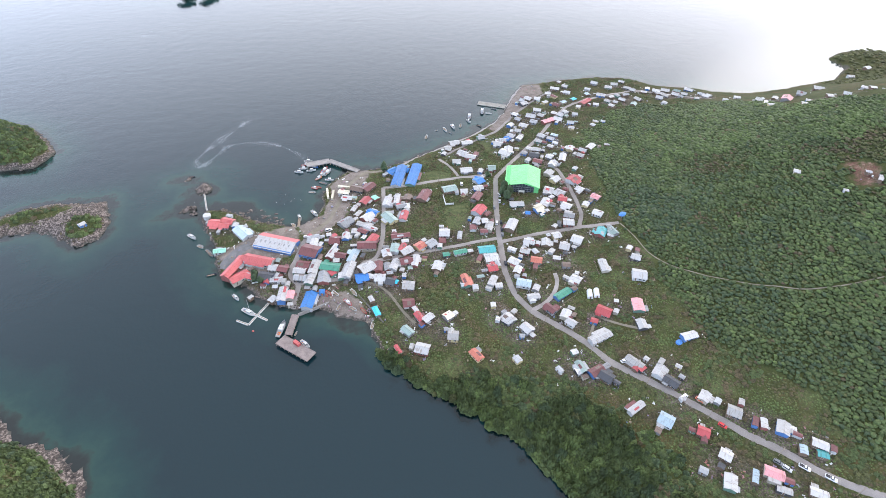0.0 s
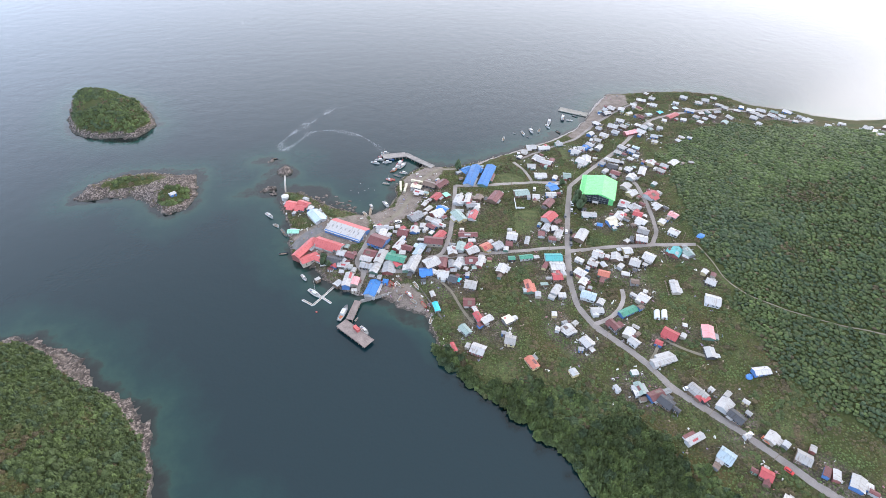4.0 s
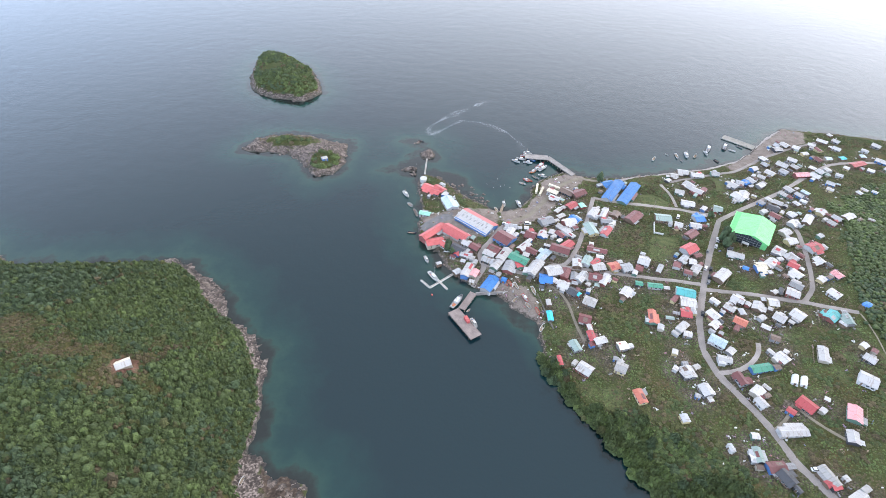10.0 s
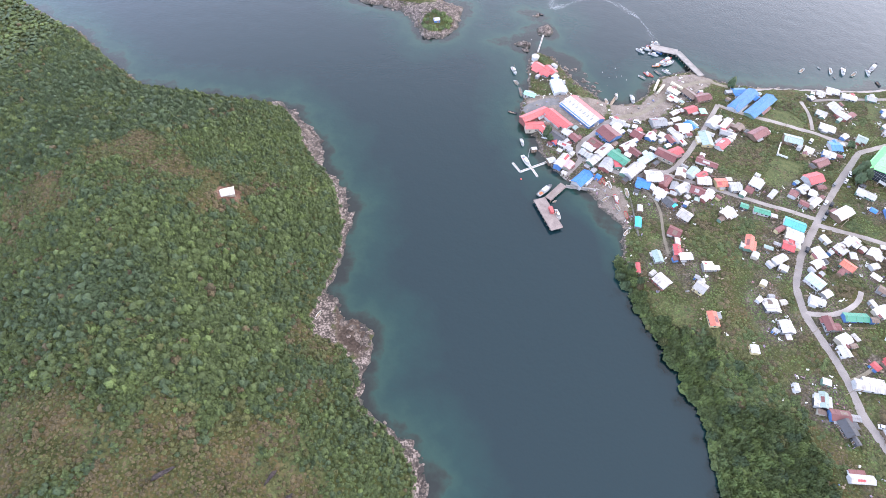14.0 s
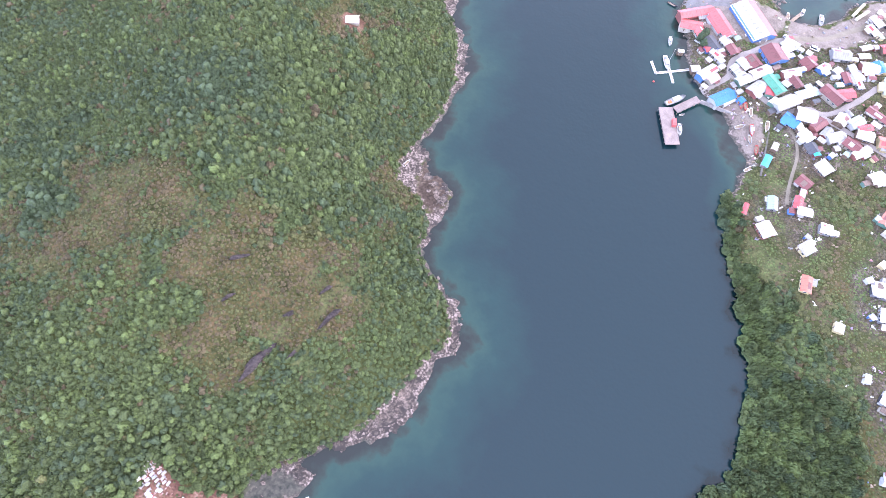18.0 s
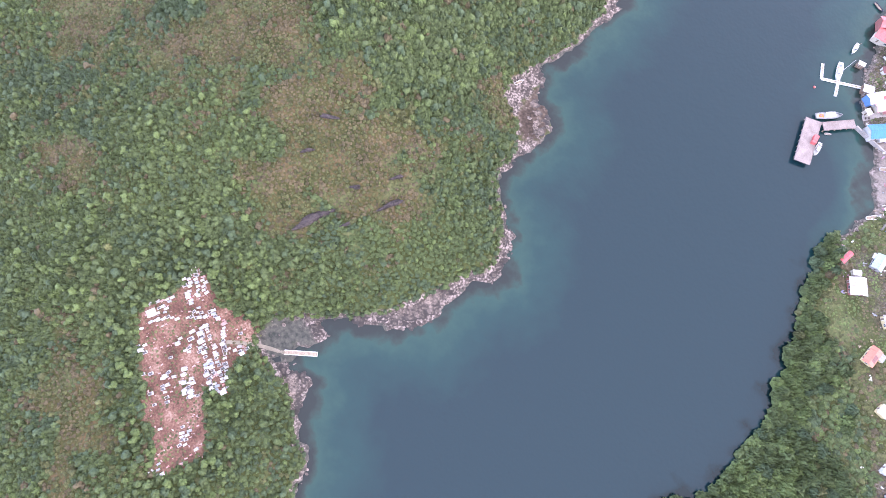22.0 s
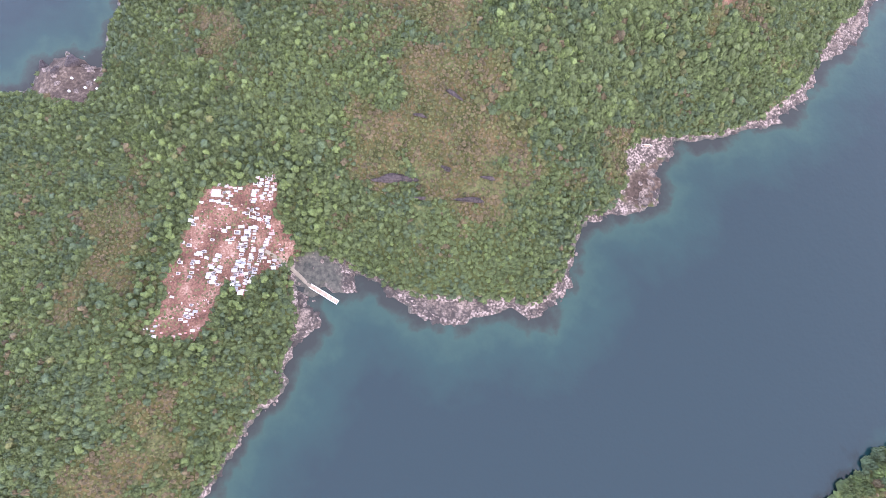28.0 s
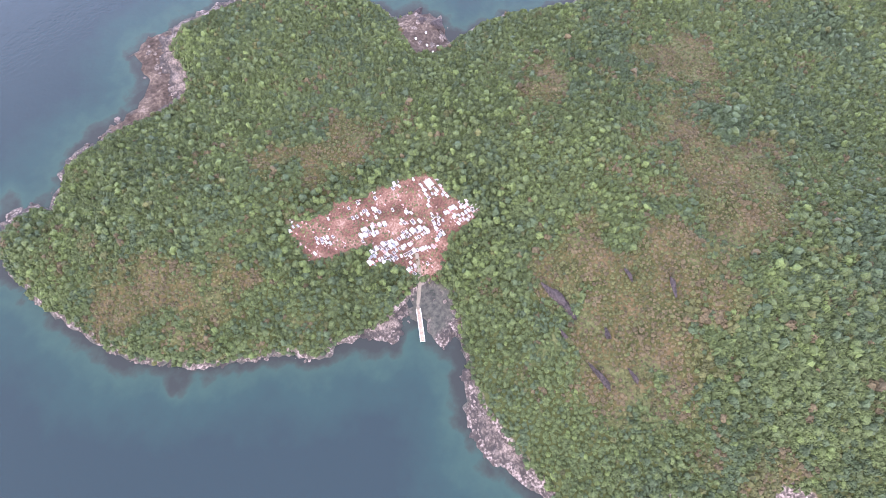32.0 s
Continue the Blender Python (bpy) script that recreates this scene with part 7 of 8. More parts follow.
BOATS += [(47.2, 359.3, 5.8, -28, "pale", "open"), (50.3, 364.1, 5.6, -41, "red", "cabin"), (53.0, 364.3, 5.6, -41, "coral", "open"), (57.9, 368.6, 6.7, -42, "grey", "open"), (63.7, 371.3, 6.7, -25, "white", "cabin"), (43.5, 390.8, 7.4, -32, "white", "cabin"), (48.0, 394.6, 7.7, -16, "pale", "cabin"), (53.3, 389.8, 7.5, -9, "white", "cabin"), (51.3, 400.1, 7.7, 17, "red", "cabin"), (56.5, 394.3, 7.4, -32, "blue", "cabin"), (59.5, 380.1, 8.3, 34, "white", "cabin"), (63.3, 386.2, 9.9, 47, "red", "cabin"), (64.8, 382.1, 10.2, 45, "pale", "cabin"), (56.4, 376.6, 6.4, 26, "orange", "cabin")]
BOATS += [(54.1, 404.7, 6.9, -19, "white", "cabin"), (26.9, 247.2, 5.0, -61, "orange", "open"), (29.5, 245.4, 5.8, -69, "red", "open"), (31.9, 245.5, 5.3, -67, "red", "open"), (35.8, 243.6, 6.2, -67, "white", "open"), (34.7, 232.8, 5.8, 53, "pale", "open"), (40.8, 233.4, 7.4, -66, "red", "cabin"), (46.3, 239.4, 7.4, -75, "white", "open"), (42.4, 227.8, 5.6, -59, "pale", "open"), (47.8, 223.7, 6.1, -72, "red", "open"), (49.5, 212.3, 6.6, 62, "white", "open"), (-94.0, 110.7, 4.8, 82, "white", "open")]
for row in BOATS:
    boat(*row, afloat=height(np.array([row[0]]), np.array([row[1]]))[0] < 0.1)

yacht = boat(-16.3, 249.7, 10.5, -52, "white", "cabin")
tagged(yacht, "white sailing yacht with bare mast beside the pontoons", "sailing boat", "boats of the harbour")
piece("tall_mast", mesh_of("tall_mast", *tube_data(1.2, 0, 1.0, 13.0, 0.10, 0.06, 6), TRIM), yacht)
piece("boom", mesh_of("boom", *box_data(-3.4, 1.2, -0.09, 0.09, 2.9, 3.1), TRIM), yacht)
for bx, by in ((-16.3, 234.4), (-16.1, 234.2)):
    buoy = tagged(new("mooring_buoy", mesh_of("mooring_buoy", *joined(tube_data(0, 0, -0.3, 0.35, 0.5, 0.62, 12), tube_data(0, 0, 0.35, 0.8, 0.62, 0.18, 12)), HULL["coral"], smooth=True)), "round red mooring buoy on the water", "buoy")
    buoy.matrix_basis = pose(bx, by, 0)
    break


# ---- cars ----
PAINT = {k: surface("car_" + k, [v * 0.85 for v in c], c, 0.3, 0.5, 4, 0.0) for k, c in dict(white=(0.78, 0.78, 0.78), pale=(0.5, 0.5, 0.5), grey=(0.18, 0.185, 0.19), dark=(0.03, 0.033, 0.04), red=(0.55, 0.05, 0.05),
         orange=(0.60, 0.15, 0.07), greygreen=(0.25, 0.32, 0.29)).items()}
WHEEL = mesh_of("tyre", *tube_data(0, 0, -0.11, 0.11, 0.33, 0.33, 12), WALL["dark"])
RIM = mesh_of("rim", *tube_data(0, 0, -0.12, 0.12, 0.2, 0.2, 10), ROOF["grey"])


def car(x, y, turn, colour, kind="car"):
    th = new("parked_car" if kind != "pickup" else "pickup_truck")
    z = ground_at(x, y) + 0.16
    th.matrix_basis = pose(x, y, z, 0, 0, turn)
    tint = {"pale": "silver", "greygreen": "grey-green"}.get(colour, colour)
    tagged(th, f"{tint} {'hatchback car' if kind == 'car' else kind + ' vehicle'} parked beside the gravel road", "car", "parked cars")
    L, W = (4.2, 1.75) if kind == "car" else (5.0, 1.9)
    side = [(-L / 2, 0.3), (L / 2, 0.3), (L / 2, 0.75), (L * 0.46, 0.88), (L * 0.22, 0.95), (-L * 0.48, 0.98), (-L / 2, 0.8)]
    m = len(side)
    v = [(u, s * W / 2, w) for s in (-1, 1) for u, w in side]
    f = [tuple(range(m)), tuple(range(2 * m - 1, m - 1, -1))] + [(k, k + m, (k + 1) % m + m, (k + 1) % m) for k in range(m)]
    body = piece("body", mesh_of("body", v, f, PAINT[colour]), th)
    back = {"car": -0.42, "van": -0.48, "pickup": -0.08}[kind]
    lo, hi, q = 0.94, 1.48 if kind != "van" else 1.85, 0.10
    cab = [(L * back, lo), (L * 0.24, lo), (L * 0.12, hi), (L * (back + 0.04), hi)]
    v = [(u, s * W * (0.47 if w < 1.2 else 0.40), w) for s in (-1, 1) for u, w in cab]
    piece("cabin_glass", mesh_of("cabin_glass", v, [(0, 1, 2, 3), (7, 6, 5, 4), (0, 4, 5, 1), (1, 5, 6, 2), (3, 7, 4, 0)], GLASS), body)
    piece("roof", mesh_of("roof", *box_data(L * (back + 0.035), L * 0.125, -W * 0.405, W * 0.405, hi - 0.01, hi + 0.05), PAINT[colour]), body)
    if kind == "pickup":
        piece("load_bed", mesh_of("load_bed", *box_data(-L * 0.47, -L * 0.1, -W * 0.42, W * 0.42, 0.985, 1.0), WALL["dark"]), body)
    for s in (-1, 1):
        for u in (-0.31, 0.31):
            w = piece("wheel", WHEEL, th, pose(L * u, s * (W / 2 - 0.08), 0.18, 90, 0, 0))
            piece("rim", RIM, w)
        piece("headlight", mesh_of("headlight", *box_data(L / 2 - 0.02, L / 2 + 0.02, s * W * 0.36 - 0.15, s * W * 0.36 + 0.15, 0.6, 0.74), TRIM), body)


CARS = []
CARS += [(204.8, 47.0, -59, "white", "pickup"), (211.7, 38.6, -59, "white", "pickup"), (197.3, 49.8, -68, "pale", "car"), (195.7, 53.6, -62, "grey", "car"), (186.3, 78.3, -65, "red", "car"), (186.1, 94.0, -69, "orange", "car"), (167.6, 129.8, 12, "white", "car"), (180.2, 98.6, 12, "white", "van"), (175.0, 293.0, 70, "white", "van"), (171.3, 285.6, 66, "pale", "car"), (157.0, 254.8, 66, "dark", "car"), (154.9, 249.9, 64, "grey", "car"), (160.2, 262.1, 66, "dark", "car"), (155.5, 265.9, 66, "white", "car"), (143.6, 223.6, 70, "dark", "car"), (173.8, 309.9, 70, "greygreen", "car")]
CARS += [(166.9, 129.8, 4, "white", "car"), (155.7, 319.0, 67, "white", "van"), (161.9, 308.7, 68, "white", "car"), (178.6, 282.9, 60, "dark", "car"), (4.1, 286.7, 39, "white", "van"), (30.9, 302.8, -15, "white", "car"), (157.1, 262.6, 61, "white", "car"), (164.2, 280.3, 61, "grey", "car"), (171.0, 335.6, -17, "grey", "car")]
for row in CARS:
    car(*row)

# ---- cemetery in the clearing ----
FENCE_A, FENCE_B = (-49.3, -63.3), (-46.4, -57.8)
TOMB = {k: surface("tomb_" + k, [v * 0.75 for v in c], c, 0.8, 0.9, 5, 0.15) for k, c in dict(white=(0.46, 0.447, 0.425), pink=(0.42, 0.25, 0.23), grey=(0.38, 0.37, 0.36), blue=(0.30, 0.34, 0.38), red=(0.45, 0.10, 0.09), dark=(0.12, 0.12, 0.13)).items()}


def box_piece(name, parent, mat, *b):
    return piece(name, mesh_of(name, *box_data(*b), mat), parent)


def make_grave(kind, col):
    th = new("grave")
    if kind == "slab":
        tagged(th, f"{col} painted concrete tomb with raised slab and cross", "grave", "graves of the cemetery")
        box_piece("kerb", th, TOMB["grey"], -1.25, 1.25, -0.7, 0.7, -0.6, 0.22)
        box_piece("slab", th, TOMB[col], -1.12, 1.05, -0.56, 0.56, 0.22, 0.5)
        box_piece("headstone", th, TOMB[col], 1.05, 1.22, -0.5, 0.5, 0.22, 1.1)
        cr = box_piece("cross", th, TOMB["white"], 1.1, 1.18, -0.05, 0.05, 1.1, 1.8)
        box_piece("cross_arm", cr, TOMB["white"], 1.1, 1.18, -0.25, 0.25, 1.45, 1.55)
    elif kind == "house":
        tagged(th, f"small {col} grave house with a pitched roof", "grave", "graves of the cemetery")
        piece("wall", mesh_of("wall", *gable_walls(2.3, 1.7, 1.5, 0.5, -0.6), TOMB[col]), th)
        piece("roof", mesh_of("roof", *gable_roof(2.3, 1.7, 1.5, 0.5, 0.16, 0.06), ROOF["white" if col != "white" else "offwhite"]), th)
        box_piece("door", th, TOMB["dark"], 1.15, 1.19, -0.35, 0.35, 0.0, 1.25)
    elif kind == "frame":
        tagged(th, f"{col} grave with railed frame round a plot", "grave", "graves of the cemetery")
        for s in (-1, 1):
            box_piece("side_kerb", th, TOMB[col], -1.2, 1.2, s * 0.72 - 0.1, s * 0.72 + 0.1, -0.6, 0.42)
            box_piece("end_kerb", th, TOMB[col], s * 1.2 - 0.1, s * 1.2 + 0.1, -0.82, 0.82, -0.6, 0.43)
        box_piece("bed", th, TOMB["dark"], -1.1, 1.1, -0.62, 0.62, -0.6, 0.12)
        box_piece("headstone", th, TOMB["white"], 1.1, 1.25, -0.4, 0.4, 0.4, 1.2)
    else:
        tagged(th, f"small {col} wooden cross grave with flowers", "grave", "graves of the cemetery")
        box_piece("mound", th, TOMB["pink"], -0.8, 0.6, -0.35, 0.35, -0.5, 0.18)
        cr = box_piece("cross", th, TOMB[col], 0.6, 0.68, -0.06, 0.06, -0.4, 1.2)
        box_piece("cross_arm", cr, TOMB[col], 0.6, 0.68, -0.35, 0.35, 0.75, 0.87)
    return th


KINDS = [("slab", "white"), ("slab", "grey"), ("house", "white"), ("frame", "white"), ("house", "grey"), ("slab", "blue"), ("cross", "white"), ("slab", "pink"), ("frame", "grey"), ("house", "red"), ("cross", "red")]
masters = {}
grave_rand = random.Random(9)
placed = []


def grave_at(x, y, turn, weights):
    if any((x - u) ** 2 + (y - v) ** 2 < 1.15 ** 2 for u, v in placed) or inside_distance(np.array([x]), np.array([y]), CEMETERY)[0] < -1.0:
        return
    placed.append((x, y))
    key = grave_rand.choices(KINDS, weights)[0]
    m = pose(x, y, ground_at(x, y) + 0.03, 0, 0, turn + grave_rand.uniform(-12, 12))
    if key in masters:
        copy_thing(masters[key], m).scale = [grave_rand.uniform(0.58, 0.86)] * 3
    else:
        masters[key] = make_grave(*key)
        masters[key].matrix_basis = m


def grave_row(ax, ay, bx, by, step, turn, weights, spread=0.55):
    n = int(math.hypot(bx - ax, by - ay) / step)
    for k in range(n + 1):
        u = k / max(n, 1)
        grave_at(ax + (bx - ax) * u + grave_rand.uniform(-spread, spread), ay + (by - ay) * u + grave_rand.uniform(-spread, spread), turn, weights)


RICH = [5, 3, 3, 5, 2, 2, 1.5, 1.2, 4, 0.8, 0.4]
POOR = [2, 1, 0.7, 1.5, 0.5, 0.5, 6, 1.5, 1, 0.5, 2]
AX = math.degrees(math.atan2(24.22, 2.89))
grave_row(-65.9, -75.9, -60.3, -79.8, 1.35, AX, RICH, 0.3)
grave_row(-63.4, -77.6, -59.1, -80.8, 1.35, AX, RICH, 0.3)
grave_row(-65.3, -72.2, -60.5, -74.4, 1.35, AX, RICH, 0.3)
grave_row(-58.5, -74.2, -51.2, -77.3, 1.35, AX, RICH, 0.3)
grave_row(-59.5, -75.5, -56.6, -77.1, 1.35, AX, RICH, 0.3)
grave_row(-65.2, -70.3, -58.5, -71.9, 1.35, AX, RICH, 0.3)
grave_row(-56.5, -71.5, -51.0, -72.7, 1.35, AX, RICH, 0.3)
grave_row(-63.9, -63.2, -61.0, -64.3, 1.35, AX, RICH, 0.3)
grave_row(-61.5, -64.7, -54.0, -68.6, 1.35, AX, RICH, 0.3)
grave_row(-56.8, -67.0, -49.5, -70.0, 1.35, AX, RICH, 0.3)
grave_row(-50.3, -69.8, -41.5, -72.7, 1.35, AX, RICH, 0.3)
grave_row(-51.0, -78.2, -40.4, -79.4, 1.35, AX, RICH, 0.3)
grave_row(-51.2, -75.5, -37.9, -78.3, 1.35, AX, RICH, 0.3)
grave_row(-49.6, -73.2, -36.6, -76.0, 1.35, AX, RICH, 0.3)
grave_row(-47.1, -72.2, -36.6, -74.7, 1.35, AX, RICH, 0.3)
grave_row(-88.1, -66.8, -84.3, -69.1, 1.35, AX, RICH, 0.3)
grave_row(-88.5, -64.3, -82.9, -67.2, 1.35, AX, RICH, 0.3)
grave_row(-88.3, -61.8, -80.3, -65.4, 1.35, AX, RICH, 0.3)
grave_row(-86.8, -60.2, -79.1, -63.5, 1.35, AX, RICH, 0.3)
grave_row(-83.0, -68.4, -76.3, -70.5, 1.35, AX, RICH, 0.3)
grave_row(-80.3, -64.9, -76.7, -67.2, 1.35, AX, RICH, 0.3)
grave_row(-81.4, -61.2, -77.4, -63.2, 1.35, AX, RICH, 0.3)
grave_row(-79.2, -66.7, -78.2, -70.4, 1.35, AX, RICH, 0.3)
grave_row(-88.9, -59.3, -82.6, -61.3, 1.35, AX, RICH, 0.3)
grave_row(-83.8, -81.3, -82.4, -76.1, 1.35, AX, RICH, 0.3)
grave_row(-84.4, -84.6, -83.1, -82.3, 1.35, AX, RICH, 0.3)
grave_row(-81.7, -77.6, -79.3, -80.1, 1.35, AX, RICH, 0.3)
grave_row(-81.4, -82.3, -80.3, -79.1, 1.35, AX, RICH, 0.3)
grave_row(-80.4, -86.7, -78.3, -81.5, 1.35, AX, RICH, 0.3)
grave_row(-78.0, -87.8, -76.4, -83.0, 1.35, AX, RICH, 0.3)
grave_row(-76.3, -81.1, -73.4, -78.5, 1.35, AX, RICH, 0.3)
grave_row(-73.9, -72.5, -71.4, -68.9, 1.35, AX, RICH, 0.3)
grave_row(-72.2, -74.7, -69.6, -70.5, 1.35, AX, RICH, 0.3)
grave_row(-70.0, -70.0, -68.0, -66.8, 1.35, AX, RICH, 0.3)
grave_row(-69.6, -65.7, -65.4, -64.5, 1.35, AX, RICH, 0.3)
grave_row(-68.1, -67.8, -65.9, -65.0, 1.35, AX, RICH, 0.3)
grave_row(-53.0, -85.3, -49.0, -88.5, 1.35, AX, RICH, 0.3)
grave_row(-47.4, -86.2, -42.1, -88.7, 1.35, AX, RICH, 0.3)
grave_row(-49.4, -87.1, -43.1, -89.6, 1.35, AX, RICH, 0.3)
grave_row(-46.4, -84.9, -42.0, -87.4, 1.35, AX, RICH, 0.3)
grave_row(-54.1, -93.9, -52.5, -90.3, 1.35, AX, RICH, 0.3)
grave_row(-51.7, -95.7, -44.9, -96.4, 1.35, AX, RICH, 0.3)
grave_row(-51.5, -90.3, -49.5, -88.5, 1.35, AX, RICH, 0.3)
grave_row(-32.3, -95.5, -29.0, -97.4, 1.35, AX, RICH, 0.3)
grave_row(-29.8, -94.0, -25.6, -97.1, 1.35, AX, RICH, 0.3)
grave_row(-31.2, -93.2, -27.4, -94.2, 1.35, AX, RICH, 0.3)
grave_row(-28.9, -96.5, -26.7, -98.9, 1.35, AX, RICH, 0.3)
grave_row(-71.3, -97.0, -67.7, -95.6, 1.35, AX, RICH, 0.3)
grave_row(-50.8, -63.3, -47.3, -59.5, 1.35, AX, RICH, 0.3)
grave_row(-50.4, -64.9, -46.3, -62.2, 1.35, AX, RICH, 0.3)
grave_row(-23.0, -92.2, -19.4, -101.1, 2.4, AX, POOR)
grave_row(-23.7, -111.8, -22.0, -106.5, 2.4, AX, POOR)
grave_row(-28.9, -115.2, -30.9, -109.0, 2.4, AX, POOR)
grave_row(-21.9, -113.9, -19.0, -103.2, 2.4, AX, POOR)
grave_row(-69.8, -97.7, -70.9, -94.2, 2.4, AX, POOR)
grave_row(-59.8, -99.8, -55.8, -91.7, 2.4, AX, POOR)
grave_row(-67.1, -91.9, -64.1, -82.4, 2.4, AX, POOR)
for _ in range(240):
    gx, gy = grave_rand.uniform(-110, 10), grave_rand.uniform(-130, -30)
    if inside_distance(np.array([gx]), np.array([gy]), CEMETERY)[0] > 1.5:
        grave_at(gx, gy, AX, POOR)
road("path", [(-55.1, -66.6), (-50.8, -59.8), (-46.9, -55.5), (-42.3, -51.9), (-39.2, -48.4)], 1.8, PATHM, "trodden earth path from the landing to the graves")
fence = tagged(new("picket_fence"), "white picket fence at the cemetery entrance", "fence")
for k in range(26):
    u = k / 25
    fx, fy = (1 - u) * FENCE_A[0] + u * FENCE_B[0], (1 - u) * FENCE_A[1] + u * FENCE_B[1]
    piece("picket", mesh_of("picket", *box_data(-0.05, 0.05, -0.02, 0.02, -0.4, 1.0), TRIM), fence, pose(fx, fy, ground_at(fx, fy)))

# ---- shelter and bare rock in the wood ----
shelter = tagged(new("tarp_shelter"), "white and yellow tarpaulin shelter in a clearing of the wood", "shelter")
shelter.matrix_basis = pose(TENT[0], TENT[1], ground_at(*TENT), 0, 0, 35)
piece("wall", mesh_of("wall", *gable_walls(6.4, 4.6, 1.5, 1.1), WALL["cream"]), shelter)
for s, col in ((-1, "white"), (1, "cream")):
    c = [(-3.5, s * 2.7, 1.3), (3.5, s * 2.7, 1.3), (3.5, 0, 2.66), (-3.5, 0, 2.66)]
    piece("roof_slope", mesh_of("roof_slope", *slab_quad(c if s < 0 else c[::-1], 0.06), ROOF[col]), shelter)
piece("door", DOOR, shelter, pose(3.2, 0, 0, 0, 0, 90))


def rock_slab(x, y, length, width, turn, seed):
    r = np.random.RandomState(seed)
    n, m = 22, 5
    v, f = [], []
    for j in range(m):
        q = j / (m - 1)
        for k in range(n):
            a = math.tau * k / n
            rad = (1 - q * 0.55) * (1 + 0.22 * math.sin(3 * a + seed) + 0.12 * r.uniform(-1, 1))
            v.append((math.cos(a) * rad * length / 2, math.sin(a) * rad * width / 2, -0.6 + 1.5 * math.sqrt(q) + 0.12 * r.uniform(-1, 1)))
    for j in range(m - 1):
        f += [(j * n + k, j * n + (k + 1) % n, (j + 1) * n + (k + 1) % n, (j + 1) * n + k) for k in range(n)]
    f.append(tuple(range((m - 1) * n, m * n)))
    ob = tagged(new("rock_outcrop", mesh_of("rock_outcrop", v, f, OUTCROP)), "bare dark rock outcrop among the trees", "rock", "rock outcrops")
    ob.matrix_basis = pose(x, y, ground_at(x, y) + 0.9, 0, 0, turn)


rock_slab(-81.1, -7.5, 20, 4.2, 85, 3)
rock_slab(-68.7, 24.2, 12, 2.4, 82, 4)
rock_slab(-82.6, 14.9, 5, 2.0, 60, 5)
rock_slab(-113.4, 20.6, 9, 1.8, 50, 21)
rock_slab(-106.0, 5.3, 6, 1.5, 70, 22)
rock_slab(-77.8, 32.8, 7, 1.6, 75, 23)
rock_slab(-71.4, 3.0, 5, 1.4, 80, 24)
rock_slab(-159.2, -162.5, 8.5, 7, 0, 10)
rock_slab(-160.7, -178.8, 7, 4.5, 20, 11)
rock_slab(-153.6, -168.5, 5, 4, 0, 12)

# ---- single trees ----
tree_rand = random.Random(21)


def tree_mesh(seed, leaf):
    V, F = crown_shape(seed, 11, rough=0.34)
    return mesh_of("crown", V * np.array([1, 1, 1.05]), [tuple(q) for q in F.tolist()], LEAF[leaf], smooth=True)


CROWNS = {k: [tree_mesh(500 + 10 * i + j, k) for j in range(4)] for i, k in enumerate(("wood", "dark", "bright"))}
TRUNK = mesh_of("trunk", *joined(tube_data(0, 0, -0.3, 1.0, 0.085, 0.05, 7), *[tube_data(0.12 * math.cos(a), 0.12 * math.sin(a), 0.45, 0.95, 0.035, 0.02, 5) for a in (0.3, 2.4, 4.4)]), BARK)


def tree(x, y, radius, tall, leaf):
    th = tagged(new("tree"), {"wood": "rounded green evergreen tree", "dark": "tall dark evergreen tree", "bright": "fresh yellow-green leafy tree"}[leaf] + " with a short trunk", "tree", "single trees")
    th.matrix_basis = pose(x, y, ground_at(x, y), 0, 0, tree_rand.uniform(0, 360))
    t = piece("trunk", TRUNK, th)
    t.scale = (radius * 1.6, radius * 1.6, tall * 0.62)
    c = piece("crown", tree_rand.choice(CROWNS[leaf]), th)
    c.location, c.scale = (0, 0, tall * 0.28), (radius, radius, tall * 0.68)


k = 0
while k < 130:
    tx, ty = tree_rand.uniform(-115, 5), tree_rand.uniform(-130, -20)
    d = inside_distance(np.array([tx]), np.array([ty]), CEMETERY)[0]
    if -11 < d < -1.2 and inside_distance(np.array([tx]), np.array([ty]), WOOD)[0] > 3 and flat_rocks(np.array([tx]), np.array([ty]))[0] < -1:
        tree(tx, ty, tree_rand.uniform(1.0, 1.9), tree_rand.uniform(2.4, 3.8), tree_rand.choice(["wood", "bright", "wood", "bright", "dark"]))
        k += 1
for tx, ty in ((176.9, 291.3), (180.9, 296.7), (176.7, 284.7), (180.2, 288.6)):
    tree(tx, ty, 3.0, 9.0, "dark")
tree(107.1, 363.3, 3.2, 8.5, "dark")
tree(178.7, 320.1, 2.4, 5.0, "dark")
for tx, ty in ((-8.4, 274.0), (-7.8, 277.7), (-5.4, 270.5)):
    tree(tx, ty, 2.3, 5.0, "dark")

